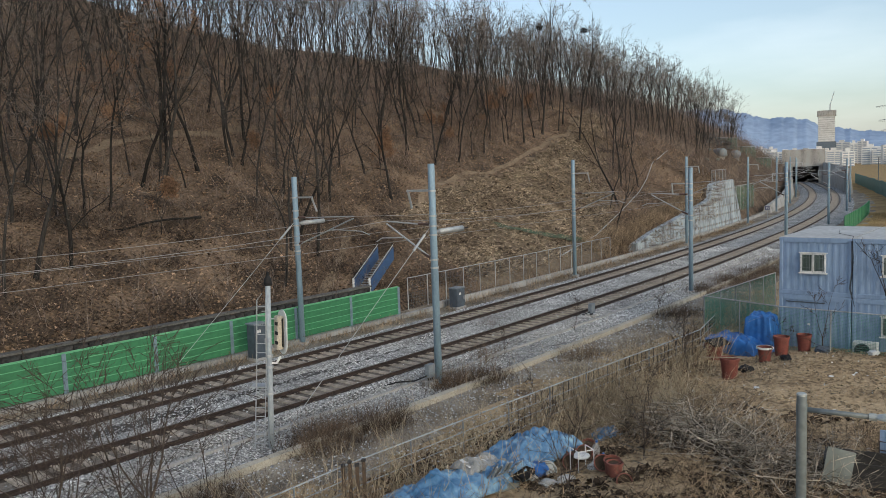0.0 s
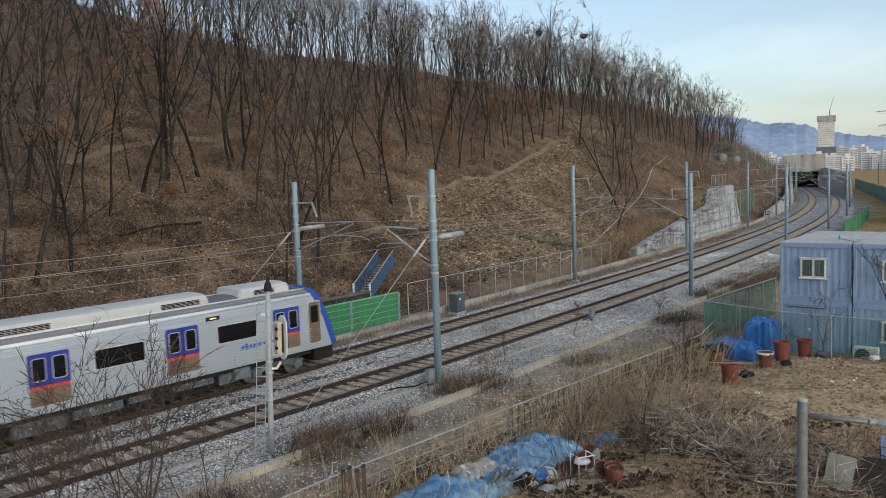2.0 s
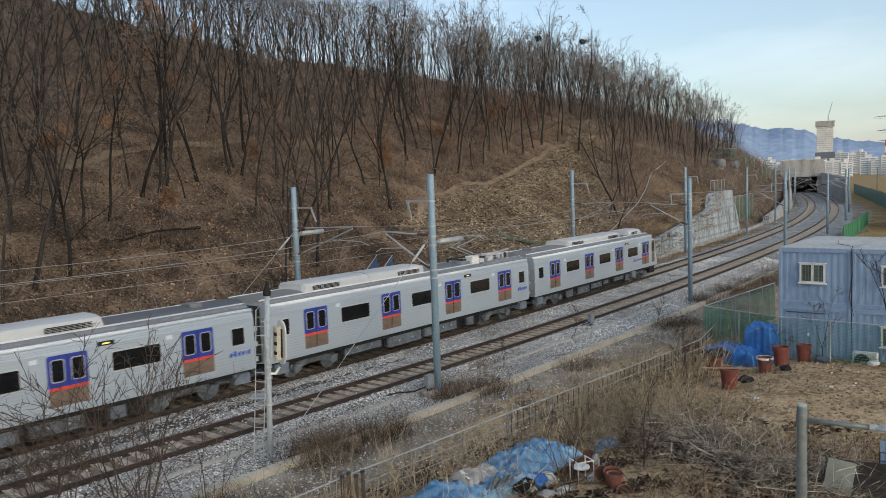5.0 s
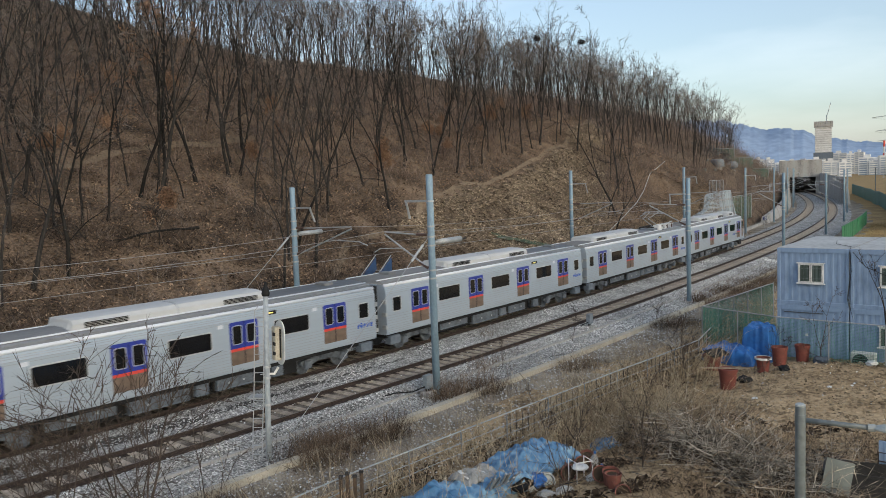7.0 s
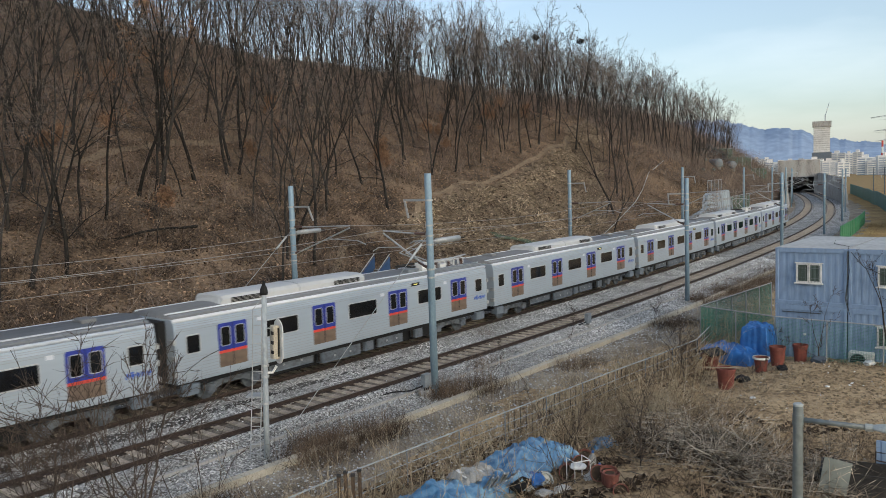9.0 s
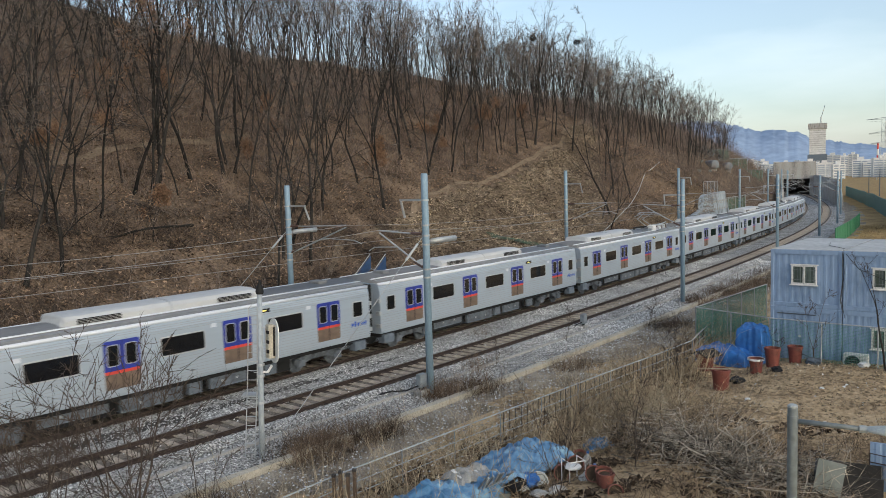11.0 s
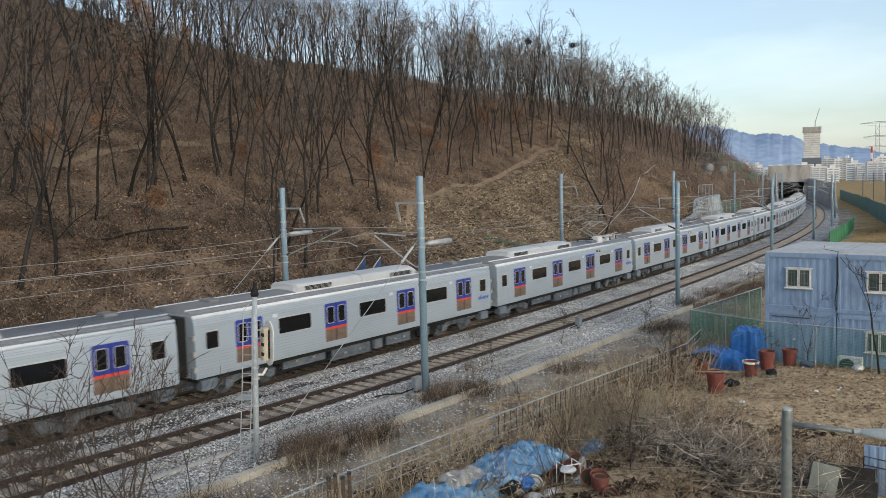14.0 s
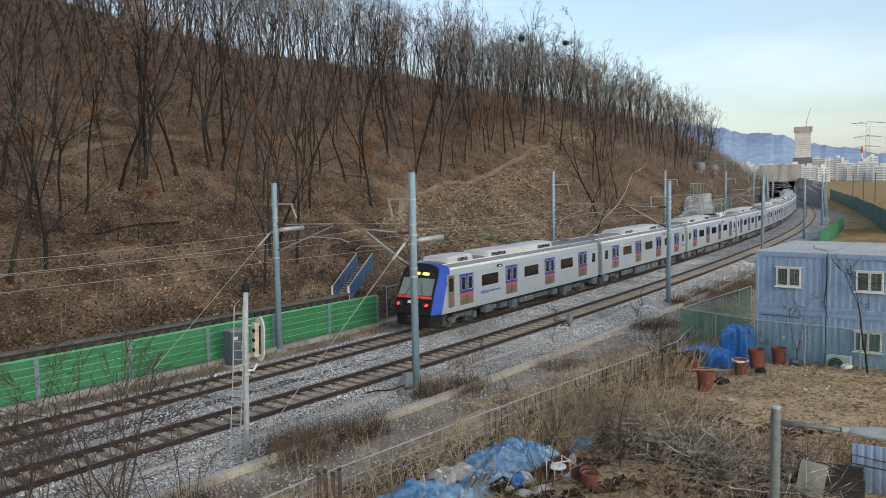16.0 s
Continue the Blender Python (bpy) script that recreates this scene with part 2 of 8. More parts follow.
M = {
    "earth": mat("leaf_strewn_earth", (0.27, 0.184, 0.122), (0.03, 0.024, 0.02), 0.95, fine=7, coarse=0.35, bump=0.9, dist=0.12, c3=(0.15, 0.101, 0.067), spec=0.1),
    "soil": mat("dry_soil", (0.60, 0.43, 0.26), (0.15, 0.095, 0.056), 0.95, fine=5, coarse=0.5, bump=0.9, dist=0.12, c3=(0.49, 0.335, 0.19), spec=0.1),
    "verge": mat("gravelly_verge", (0.46, 0.385, 0.295), (0.14, 0.108, 0.08), 0.95, fine=14, coarse=0.6, bump=0.8, dist=0.06, c3=(0.27, 0.22, 0.17), spec=0.1),
    "ballast": mat("ballast_bed", (0.59, 0.595, 0.585), (0.06, 0.06, 0.06), 0.9, fine=14, coarse=0.5, bump=1.0, dist=0.06, c3=(0.27, 0.268, 0.26), stain=0.25, spec=0.2),
    "stone": mat("ballast_stone", (0.66, 0.668, 0.66), (0.28, 0.28, 0.272), 0.9, fine=30, coarse=0.4, island=0.55, bump=0.3, spec=0.2),
    "oily": mat("oil_stained_ballast", (0.12, 0.11, 0.10), (0.045, 0.042, 0.04), 0.85, fine=18, coarse=0.6, bump=1.0, dist=0.05, spec=0.2),
    "sleeper": mat("concrete_sleeper", (0.52, 0.43, 0.34), (0.30, 0.235, 0.18), 0.9, fine=30, coarse=4, vary=0.15, spec=0.2),
    "rail": mat("rusty_rail_side", (0.065, 0.042, 0.032), (0.028, 0.019, 0.015), 0.8, metal=0.2, fine=40, coarse=3),
    "rust": mat("rust_stained_stone", (0.11, 0.082, 0.064), (0.04, 0.031, 0.026), 0.95, fine=20, coarse=1.0, bump=0.8, dist=0.04, spec=0.1),
    "brake": mat("brake_dust_stained_stone", (0.32, 0.265, 0.215), (0.075, 0.06, 0.05), 0.95, fine=18, coarse=1.2, bump=1.0, dist=0.05, spec=0.1),
    # silver set darker than the body: rib shading put into the colour
    "bead": mat("shaded_silver_bead", (0.40, 0.42, 0.44), (0.34, 0.36, 0.38), 0.45, metal=0.25, fine=2, coarse=0.4, bump=0),
    "mast": mat("pale_grey_mast_paint", (0.41, 0.455, 0.485), (0.30, 0.335, 0.36), 0.6, fine=20, coarse=1.5, streak=(1, 1, 0.3), bump=0.04),
    "plate": mat("dark_blue_sign_plate", (0.02, 0.03, 0.12), (0.015, 0.022, 0.09), 0.4, bump=0),
    "steel": mat("worn_rail_head", (0.20, 0.165, 0.14), (0.12, 0.09, 0.075), 0.5, metal=0.6, fine=80, coarse=6, bump=0.03),
    "conc": mat("weathered_concrete", (0.39, 0.40, 0.395), (0.19, 0.19, 0.185), 0.9, fine=9, coarse=0.5, streak=(1, 1, 0.25), bump=0.2, c3=(0.40, 0.38, 0.35), spec=0.2),
    "conc_pale": mat("pale_concrete_kerb", (0.60, 0.52, 0.41), (0.42, 0.36, 0.28), 0.9, fine=20, coarse=1.0, bump=0.3, spec=0.2),
    "wallpanel": mat("painted_concrete_wall", (0.43, 0.49, 0.535), (0.12, 0.125, 0.125), 0.85, fine=3, coarse=0.5, streak=(1, 1, 0.16), bump=0.15, c3=(0.36, 0.41, 0.445), spec=0.2),
    "pole": mat("galvanised_pole", (0.27, 0.385, 0.48), (0.215, 0.315, 0.40), 0.55, metal=0.1, fine=30, coarse=1.2, streak=(1, 1, 0.3), bump=0.05),
    "galv": mat("galvanised_steel", (0.5, 0.52, 0.53), (0.36, 0.38, 0.39), 0.5, metal=0.4, fine=40, coarse=2, bump=0.05),
    "wire": mat("overhead_wire", (0.36, 0.35, 0.34), (0.28, 0.27, 0.26), 0.6, metal=0.2, bump=0),
    "insul": mat("brown_insulator", (0.12, 0.06, 0.04), (0.07, 0.04, 0.03), 0.35, bump=0),
    "green": mat("green_barrier_panel", (0.045, 0.205, 0.095), (0.03, 0.15, 0.068), 0.55, fine=3, coarse=0.5, streak=(1, 1, 1.5), vary=0.12, bump=0.05, c3=(0.042, 0.20, 0.088)),
    "greenlt": mat("pale_green_rib", (0.16, 0.46, 0.25), (0.12, 0.37, 0.19), 0.5, bump=0.03),
    "bluepost": mat("bluish_steel_post", (0.22, 0.29, 0.36), (0.16, 0.21, 0.27), 0.5, metal=0.3, bump=0.05),
    "boxgrey": mat("grey_equipment_paint", (0.085, 0.108, 0.135), (0.055, 0.07, 0.09), 0.55, bump=0.05),
    "boxtop": mat("dull_box_lid", (0.22, 0.25, 0.27), (0.15, 0.17, 0.19), 0.6, bump=0.05),
    "stonewall": mat("mossy_stone_wall", (0.085, 0.083, 0.08), (0.03, 0.03, 0.029), 0.95, fine=6, coarse=0.8, vary=0.15, bump=0.6, dist=0.05, spec=0.1),
    "body": mat("brushed_silver_paint", (0.375, 0.44, 0.508), (0.445, 0.515, 0.592), 0.42, metal=0.25, fine=2, coarse=0.4, streak=(0.3, 1, 3), bump=0.02, dist=0.004),
    "roof": mat("grey_roof_coating", (0.20, 0.205, 0.21), (0.19, 0.195, 0.20), 0.5, fine=6, coarse=0.8, streak=(0.4, 2, 1), bump=0.06),
    "gutter": mat("dark_roof_gutter", (0.24, 0.25, 0.26), (0.21, 0.22, 0.23), 0.7, fine=4, coarse=0.5, bump=0.02),
    "copestone": mat("stained_coping_concrete", (0.17, 0.165, 0.155), (0.09, 0.088, 0.08), 0.9, fine=9, coarse=0.8, bump=0.2, spec=0.2),
    "edge": mat("pale_roof_edge", (0.70, 0.74, 0.79), (0.74, 0.78, 0.84), 0.5, fine=4, coarse=0.5, bump=0.02),
    "blue": mat("deep_blue_paint", (0.028, 0.05, 0.34), (0.022, 0.04, 0.26), 0.35, fine=3, coarse=0.6, bump=0.01),
    "nose": mat("bright_blue_nose_paint", (0.02, 0.075, 0.42), (0.02, 0.08, 0.44), 0.5, bump=0.01, spec=0.2),
    "red": mat("red_stripe_paint", (0.70, 0.075, 0.055), (0.58, 0.06, 0.045), 0.4, bump=0.01),
    "taupe": mat("taupe_door_panel", (0.21, 0.155, 0.115), (0.165, 0.12, 0.09), 0.45, metal=0.2, fine=4, coarse=0.6, bump=0.02),
    "glass": mat("dark_tinted_glass", (0.012, 0.013, 0.015), (0.008, 0.008, 0.01), 0.06, bump=0, spec=0.6),
    "alu": mat("silver_window_frame", (0.62, 0.64, 0.66), (0.5, 0.52, 0.54), 0.4, metal=0.5, bump=0.02),
    "ac": mat("pale_roof_unit", (0.52, 0.53, 0.53), (0.56, 0.57, 0.57), 0.55, fine=5, coarse=0.7, streak=(0.5, 1, 1), bump=0.03),
    "under": mat("dusty_underframe", (0.045, 0.042, 0.04), (0.018, 0.017, 0.016), 0.85, fine=8, coarse=1.5, bump=0.1),
    "ubox": mat("grey_underfloor_box", (0.145, 0.175, 0.21), (0.085, 0.105, 0.13), 0.6, fine=6, coarse=1.0, bump=0.05),
    "black": mat("black_rubber", (0.018, 0.018, 0.019), (0.012, 0.012, 0.013), 0.7, bump=0.05, spec=0.25),
    "logo": mat("blue_lettering", (0.035, 0.11, 0.50), (0.03, 0.10, 0.44), 0.4, bump=0),
    "bark": mat("grey_brown_bark", (0.062, 0.053, 0.047), (0.018, 0.016, 0.014), 0.95, fine=9, coarse=1.0, streak=(2, 2, 0.4), vary=0.35, bump=0.5, dist=0.02, spec=0.1),
    "sapwood": mat("brown_sapling_bark", (0.135, 0.10, 0.08), (0.05, 0.037, 0.03), 0.9, fine=9, coarse=1.0, bump=0.2, spec=0.15),
    "twig": mat("brown_twigs", (0.26, 0.212, 0.182), (0.11, 0.088, 0.075), 0.95, fine=3, coarse=0.3, island=0.65, bump=0, spec=0.1),
    "shrub": mat("dry_shrub_twigs", (0.45, 0.32, 0.205), (0.13, 0.085, 0.055), 0.95, fine=2, coarse=0.3, island=0.8, bump=0, spec=0.1),
    "straw": mat("dry_straw", (0.58, 0.46, 0.31), (0.34, 0.25, 0.16), 0.95, fine=2, coarse=0.3, island=0.4, bump=0, spec=0.1),
    "cutbrush": mat("cut_brush_sticks", (0.50, 0.385, 0.27), (0.17, 0.12, 0.085), 0.95, fine=2, coarse=0.3, island=0.85, bump=0, spec=0.1),
    "leaf": mat("dead_oak_leaf", (0.39, 0.258, 0.168), (0.14, 0.092, 0.06), 0.9, fine=2, coarse=0.3, island=0.8, bump=0, spec=0.1),
    "shrub2": mat("bare_undergrowth", (0.32, 0.245, 0.195), (0.105, 0.08, 0.065), 0.95, fine=2, coarse=0.15, island=0.75, bump=0, spec=0.1),
    "straw2": mat("thin_dry_weeds", (0.44, 0.345, 0.24), (0.20, 0.145, 0.1), 0.95, fine=2, coarse=0.3, island=0.55, bump=0, spec=0.1),
    "heap": mat("cut_grey_branches", (0.55, 0.46, 0.365), (0.14, 0.11, 0.085), 0.95, fine=2, coarse=0.6, island=0.9, bump=0, spec=0.1),
    "leaf2": mat("withered_leaf", (0.34, 0.20, 0.125), (0.2, 0.115, 0.07), 0.9, fine=2, coarse=0.5, island=0.3, bump=0, spec=0.1),
    "cutslope": mat("cut_slope_soil", (0.27, 0.195, 0.13), (0.12, 0.083, 0.055), 0.95, fine=4, coarse=0.4, bump=0.8, dist=0.12, c3=(0.19, 0.135, 0.09), spec=0.1),
    "clod": mat("dry_soil_clod", (0.52, 0.37, 0.22), (0.22, 0.145, 0.085), 0.95, fine=12, coarse=1.0, island=0.5, bump=0.5, spec=0.1),
    "path": mat("trodden_path", (0.31, 0.225, 0.15), (0.17, 0.12, 0.08), 0.95, fine=5, coarse=0.6, bump=0.4, dist=0.05, spec=0.1),
    "cont": mat("faded_blue_container_paint", (0.245, 0.345, 0.505), (0.195, 0.285, 0.43), 0.55, fine=5, coarse=0.5, streak=(1, 1, 0.3), bump=0.04, c3=(0.245, 0.345, 0.505)),
    "controof": mat("grey_roof_sheet", (0.52, 0.52, 0.51), (0.40, 0.40, 0.39), 0.7, fine=4, coarse=0.4, bump=0.05),
    "white": mat("white_plastic", (0.78, 0.78, 0.76), (0.66, 0.66, 0.64), 0.45, bump=0.02),
    "dimglass": mat("curtained_glass", (0.11, 0.145, 0.13), (0.06, 0.08, 0.072), 0.1, fine=2, coarse=5, streak=(3, 3, 0.2), bump=0),
    "tarp": mat("blue_tarpaulin", (0.03, 0.155, 0.45), (0.018, 0.095, 0.30), 0.45, fine=4, coarse=1.2, bump=0.3, dist=0.03),
    "tarp_old": mat("sun_bleached_tarpaulin", (0.27, 0.43, 0.53), (0.04, 0.15, 0.30), 0.5, fine=5, coarse=1.0, bump=0.4, dist=0.03, c3=(0.11, 0.24, 0.41)),
    "terra": mat("terracotta_plastic", (0.205, 0.055, 0.04), (0.165, 0.045, 0.033), 0.6, fine=9, coarse=2, vary=0.15, bump=0.05),
    "terra_old": mat("faded_terracotta", (0.25, 0.085, 0.06), (0.16, 0.055, 0.04), 0.7, fine=9, coarse=2, vary=0.25, bump=0.1),
    "net": mat("green_fence_mesh", (0.085, 0.27, 0.19), (0.06, 0.20, 0.14), 0.6, metal=0.1, bump=0),
    "teal": mat("teal_fence_sheet", (0.06, 0.19, 0.18), (0.045, 0.14, 0.135), 0.6, vary=0.1, bump=0.05),
    "lamp": mat("grey_lamp_paint", (0.20, 0.23, 0.235), (0.145, 0.165, 0.17), 0.5, metal=0.2, fine=12, coarse=1.0, bump=0.04),
    "lamphead": mat("pale_lamp_housing", (0.42, 0.45, 0.44), (0.34, 0.365, 0.355), 0.45, metal=0.2, bump=0.02),
    "junk": mat("faded_plastic_junk", (0.55, 0.55, 0.52), (0.30, 0.29, 0.27), 0.6, vary=0.3, bump=0.1),
    "wood": mat("weathered_timber", (0.33, 0.25, 0.17), (0.18, 0.13, 0.09), 0.9, streak=(1, 1, 0.2), vary=0.2, bump=0.2),
    "stake": mat("dark_brown_stake", (0.13, 0.085, 0.055), (0.06, 0.04, 0.028), 0.9, streak=(1, 1, 0.2), vary=0.2, bump=0.2),
    "stairblue": mat("blue_stair_panel", (0.045, 0.10, 0.22), (0.03, 0.075, 0.17), 0.5, bump=0.05),
    "apart": mat("apartment_render", (0.80, 0.79, 0.77), (0.70, 0.69, 0.67), 0.8, fine=0.3, coarse=0.02, vary=0.12, bump=0),
    "apwin": mat("apartment_window", (0.36, 0.41, 0.47), (0.28, 0.32, 0.37), 0.3, bump=0),
    # pale blue carries the haze of distance in the ridge's base colour
    "ridge": mat("haze_blue_ridge", (0.33, 0.42, 0.56), (0.28, 0.37, 0.51), 1.0, fine=0.03, coarse=0.004, bump=0, spec=0.0),
    "asphalt": mat("asphalt", (0.11, 0.11, 0.11), (0.06, 0.06, 0.06), 0.9, bump=0.1),
    "drygrass": mat("orange_dry_grass", (0.46, 0.30, 0.13), (0.26, 0.165, 0.08), 0.95, fine=3, coarse=0.3, bump=0.6, dist=0.08, spec=0.1),
    "mound": mat("orange_grass_blade", (0.50, 0.34, 0.165), (0.26, 0.165, 0.08), 0.95, fine=2, coarse=0.3, island=0.5, bump=0, spec=0.1),
    "bogie": mat("dusty_bogie_paint", (0.14, 0.16, 0.185), (0.065, 0.075, 0.09), 0.75, fine=8, coarse=1.5, bump=0.1),
    # pale green base paints the sky's reflection on the greenish glass
    "screen": mat("sky_tinted_windscreen", (0.20, 0.25, 0.23), (0.17, 0.21, 0.195), 0.06, fine=0.8, coarse=0.3, bump=0, spec=1.0),
    "erosion": mat("dusty_green_netting", (0.085, 0.13, 0.085), (0.10, 0.10, 0.07), 0.9, fine=9, coarse=1.5, bump=0.6, spec=0.1),
    "board": mat("grey_green_board", (0.24, 0.26, 0.235), (0.2, 0.22, 0.2), 0.8, fine=6, coarse=0.8, bump=0.1),
    "scrub": mat("dark_reddish_scrub", (0.24, 0.168, 0.116), (0.06, 0.042, 0.03), 0.95, fine=2, coarse=0.4, island=0.7, bump=0, spec=0.1),
    # dark brown that paints shade under brush and inside pots
    "shade_brown": mat("dark_brown_shade", (0.11, 0.075, 0.05), (0.05, 0.034, 0.024), 0.95, fine=2, coarse=0.5, island=0.5, bump=0, spec=0.1),
    "darkbrush": mat("dark_tangled_twigs", (0.15, 0.105, 0.078), (0.04, 0.029, 0.023), 0.95, fine=2, coarse=0.3, island=0.8, bump=0, spec=0.1),
    "thicket": mat("reddish_bare_thicket", (0.33, 0.23, 0.175), (0.13, 0.088, 0.068), 0.95, fine=2, coarse=0.12, island=0.6, bump=0, spec=0.1),
    "tail": glow("red_tail_light", (1.0, 0.03, 0.02), 2.5),
    "sign": glow("amber_destination_display", (0.9, 0.75, 0.2), 0.6),
    "aspect": glow("green_signal_light", (0.1, 1.0, 0.55), 5.0),
}


# ---- the line of the track: arc length s, offset n to the left, height over the rail head ----
BEND = (0.0032, 0.00236, 0.00152, 0.00129, 0.00174, 0.00148, 0.00107, 0.00079, 0.00052, 0.00025)
TS = np.arange(-320, 4200, 0.5)
bend = np.where(TS < -45, np.interp(TS, (-100, -45), (0, 0.0032)), np.interp(TS, np.linspace(-45, 285, 10), BEND))
bend = np.where(TS > 285, 0, bend)
ZERO = int(np.argmin(abs(TS)))
TH = np.concatenate([[0], np.cumsum((bend[1:] + bend[:-1]) * 0.25)])
TH = TH - TH[ZERO] + 0.86546
TX = np.concatenate([[0], np.cumsum((np.cos(TH[1:]) + np.cos(TH[:-1])) * 0.25)])
TY = np.concatenate([[0], np.cumsum((np.sin(TH[1:]) + np.sin(TH[:-1])) * 0.25)])
TX, TY = TX - TX[ZERO] - 11.53636, TY - TY[ZERO] + 28.70351
TRACK_B = -4.41


def on(s, n, z=0.0):
    h = np.interp(s, TS, TH)
    return Vector((float(np.interp(s, TS, TX) - n * np.sin(h)), float(np.interp(s, TS, TY) + n * np.cos(h)), z))


def along(s, n=0.0, z=0.0, turn=0.0):
    """A pose on the line, x along it."""
    return Matrix.Translation(on(s, n, z)) @ Matrix.Rotation(float(np.interp(s, TS, TH)) + radians(turn), 4, "Z")


def sweep(outline, s0, s1, step, closed=True):
    """An outline of (n, z) pairs carried along the line."""
    g, k = Geo(), max(2, int(round((s1 - s0) / step)) + 1)
    m = len(outline)
    vs = [on(s, n, z) for s in np.linspace(s0, s1, k) for n, z in outline]
    fs = [(i * m + j, (i + 1) * m + j, (i + 1) * m + (j + 1) % m, i * m + (j + 1) % m) for i in range(k - 1) for j in range(m if closed else m - 1)]
    if closed:
        fs += [tuple(range(m)), tuple(range((k - 1) * m, k * m))]
    return g.add(vs, fs)


def line_of(x, y):
    """Arc length and offset of a place."""
    i = int(np.argmin((TX[:1500] - x) ** 2 + (TY[:1500] - y) ** 2))
    return float(TS[i]), float(-(x - TX[i]) * np.sin(TH[i]) + (y - TY[i]) * np.cos(TH[i]))


def soil_z(x, y):
    return ground_z(*line_of(x, y))


def smooth(a, b, x):
    t = min(max((x - a) / (b - a), 0), 1)
    return t * t * (3 - 2 * t)


def ground_z(s, n):
    p = on(s, n)
    rough = noise.noise((p.x / 14, p.y / 14, 0.3)) * 0.9 + noise.noise((p.x / 4, p.y / 4, 7.0)) * 0.3 + noise.noise((p.x / 1.3, p.y / 1.3, 2.0)) * 0.1
    if n > 6.05:
        foot = float(np.interp(s, (-300, 8, 24, 50, 57, 72, 82, 85, 97, 99.5, 130, 205, 215, 300), (1.25, 1.15, 0.1, 0.0, 0.3, 2.0, 3.0, 5.0, 5.2, 0.0, 0.4, 3.5, 5.5, 5.5)))
        high = float(np.interp(s, (-300, 20, 40, 58, 70, 95, 112, 150, 185, 215, 250, 275, 400), (95, 84, 71, 51, 41, 30.5, 29, 29, 26, 18, 9, 5, 1.0)))
        slope = float(np.interp(s, (-300, 10, 30, 62, 80, 95, 115, 150, 185, 215, 260, 400), (0.50, 0.50, 0.62, 0.66, 0.60, 0.68, 1.0, 1.2, 1.1, 0.85, 0.55, 0.5)))
        d = n - 6.5
        z = -0.45 + (foot + 0.45) * smooth(6.1, 6.5, n)
        if d > 0:
            z += high * (1 - math.exp(-d * slope / high)) + rough * min(d / 6, 1) * min(high / 6, 1)
        return z
    if n > -8.4:
        return -0.52 + rough * 0.03
    z = -0.5 + rough * 0.25 * smooth(-9, -12, n)
    z += 1.2 * smooth(-9.5, -24, n) * smooth(92, 122, s) * (1 - smooth(200, 600, s))
    z += 0.5 * smooth(-15, -19, n) * (1 - smooth(18, 25, s)) * smooth(-14, 6, s)
    return z - 3 * smooth(300, 900, s)


def cleared(s, n, w=0.0):
    """Where the slope above the line has been cut bare."""
    return n < 16.6 + (s - 38) * 0.165 + w and s > 31 + w and s < 55 + (n - 7) * 2.4 + w


def build_ground():
    sv = np.concatenate([np.arange(-300, -60, 12), np.arange(-60, 130, 0.9), np.arange(130, 240, 3.0), np.arange(240, 420, 15), [500, 700, 1000, 1600, 2600, 4100]])
    nv = np.concatenate([[-3500, -1800, -900, -450, -240, -150, -100, -75, -55, -42], np.arange(-34, -8.6, 0.7), [-8.4, -7.4, -6, -4, -2, 0, 2, 3.5, 5, 6.05, 6.3], np.arange(6.6, 45, 0.9), np.arange(46, 100, 3.5), [110, 125, 150, 190, 240, 290]])
    vs = []
    for s in sv:
        for n in nv:
            p = on(s, n, ground_z(s, n))
            vs.append(p)
    k = len(nv)
    fs, mi = [], []
    for i in range(len(sv) - 1):
        for j in range(k - 1):
            fs.append((i * k + j, (i + 1) * k + j, (i + 1) * k + j + 1, i * k + j + 1))
            s, n = (sv[i] + sv[i + 1]) / 2, (nv[j] + nv[j + 1]) / 2
            w = noise.noise((s / 3, n / 3, 5)) * 1.5
            if n > 6:
                mi.append(3 if cleared(s, n, w * 0.6) else 0)
            elif n > -10.5 + w:
                mi.append(1)
            else:
                mi.append(4 if s > 84 else 2)
    me = bpy.data.meshes.new("ground")
    me.from_pydata(vs, [], fs)
    for key in ("earth", "verge", "soil", "cutslope", "drygrass"):
        me.materials.append(M[key])
    me.polygons.foreach_set("material_index", mi)
    me.polygons.foreach_set("use_smooth", [True] * len(fs))
    me.update()
    tagged(new("ground", me), "leaf-strewn hillside, dry verge and bare soil", "ground", kind="structure")


build_ground()

# ballast bed
bed = sweep([(2.9, -0.6), (2.0, -0.24), (1.3, -0.2), (-1.3, -0.2), (-1.7, -0.2), (-2.7, -0.2), (-3.1, -0.2), (-5.7, -0.2), (-6.1, -0.3), (-7.3, -0.44), (-8.0, -0.6)], -120, 300, 1.5)
tagged(part("ballast_bed", bed, M["ballast"]), "grey crushed stone bed under both tracks", "ballast", kind="structure")


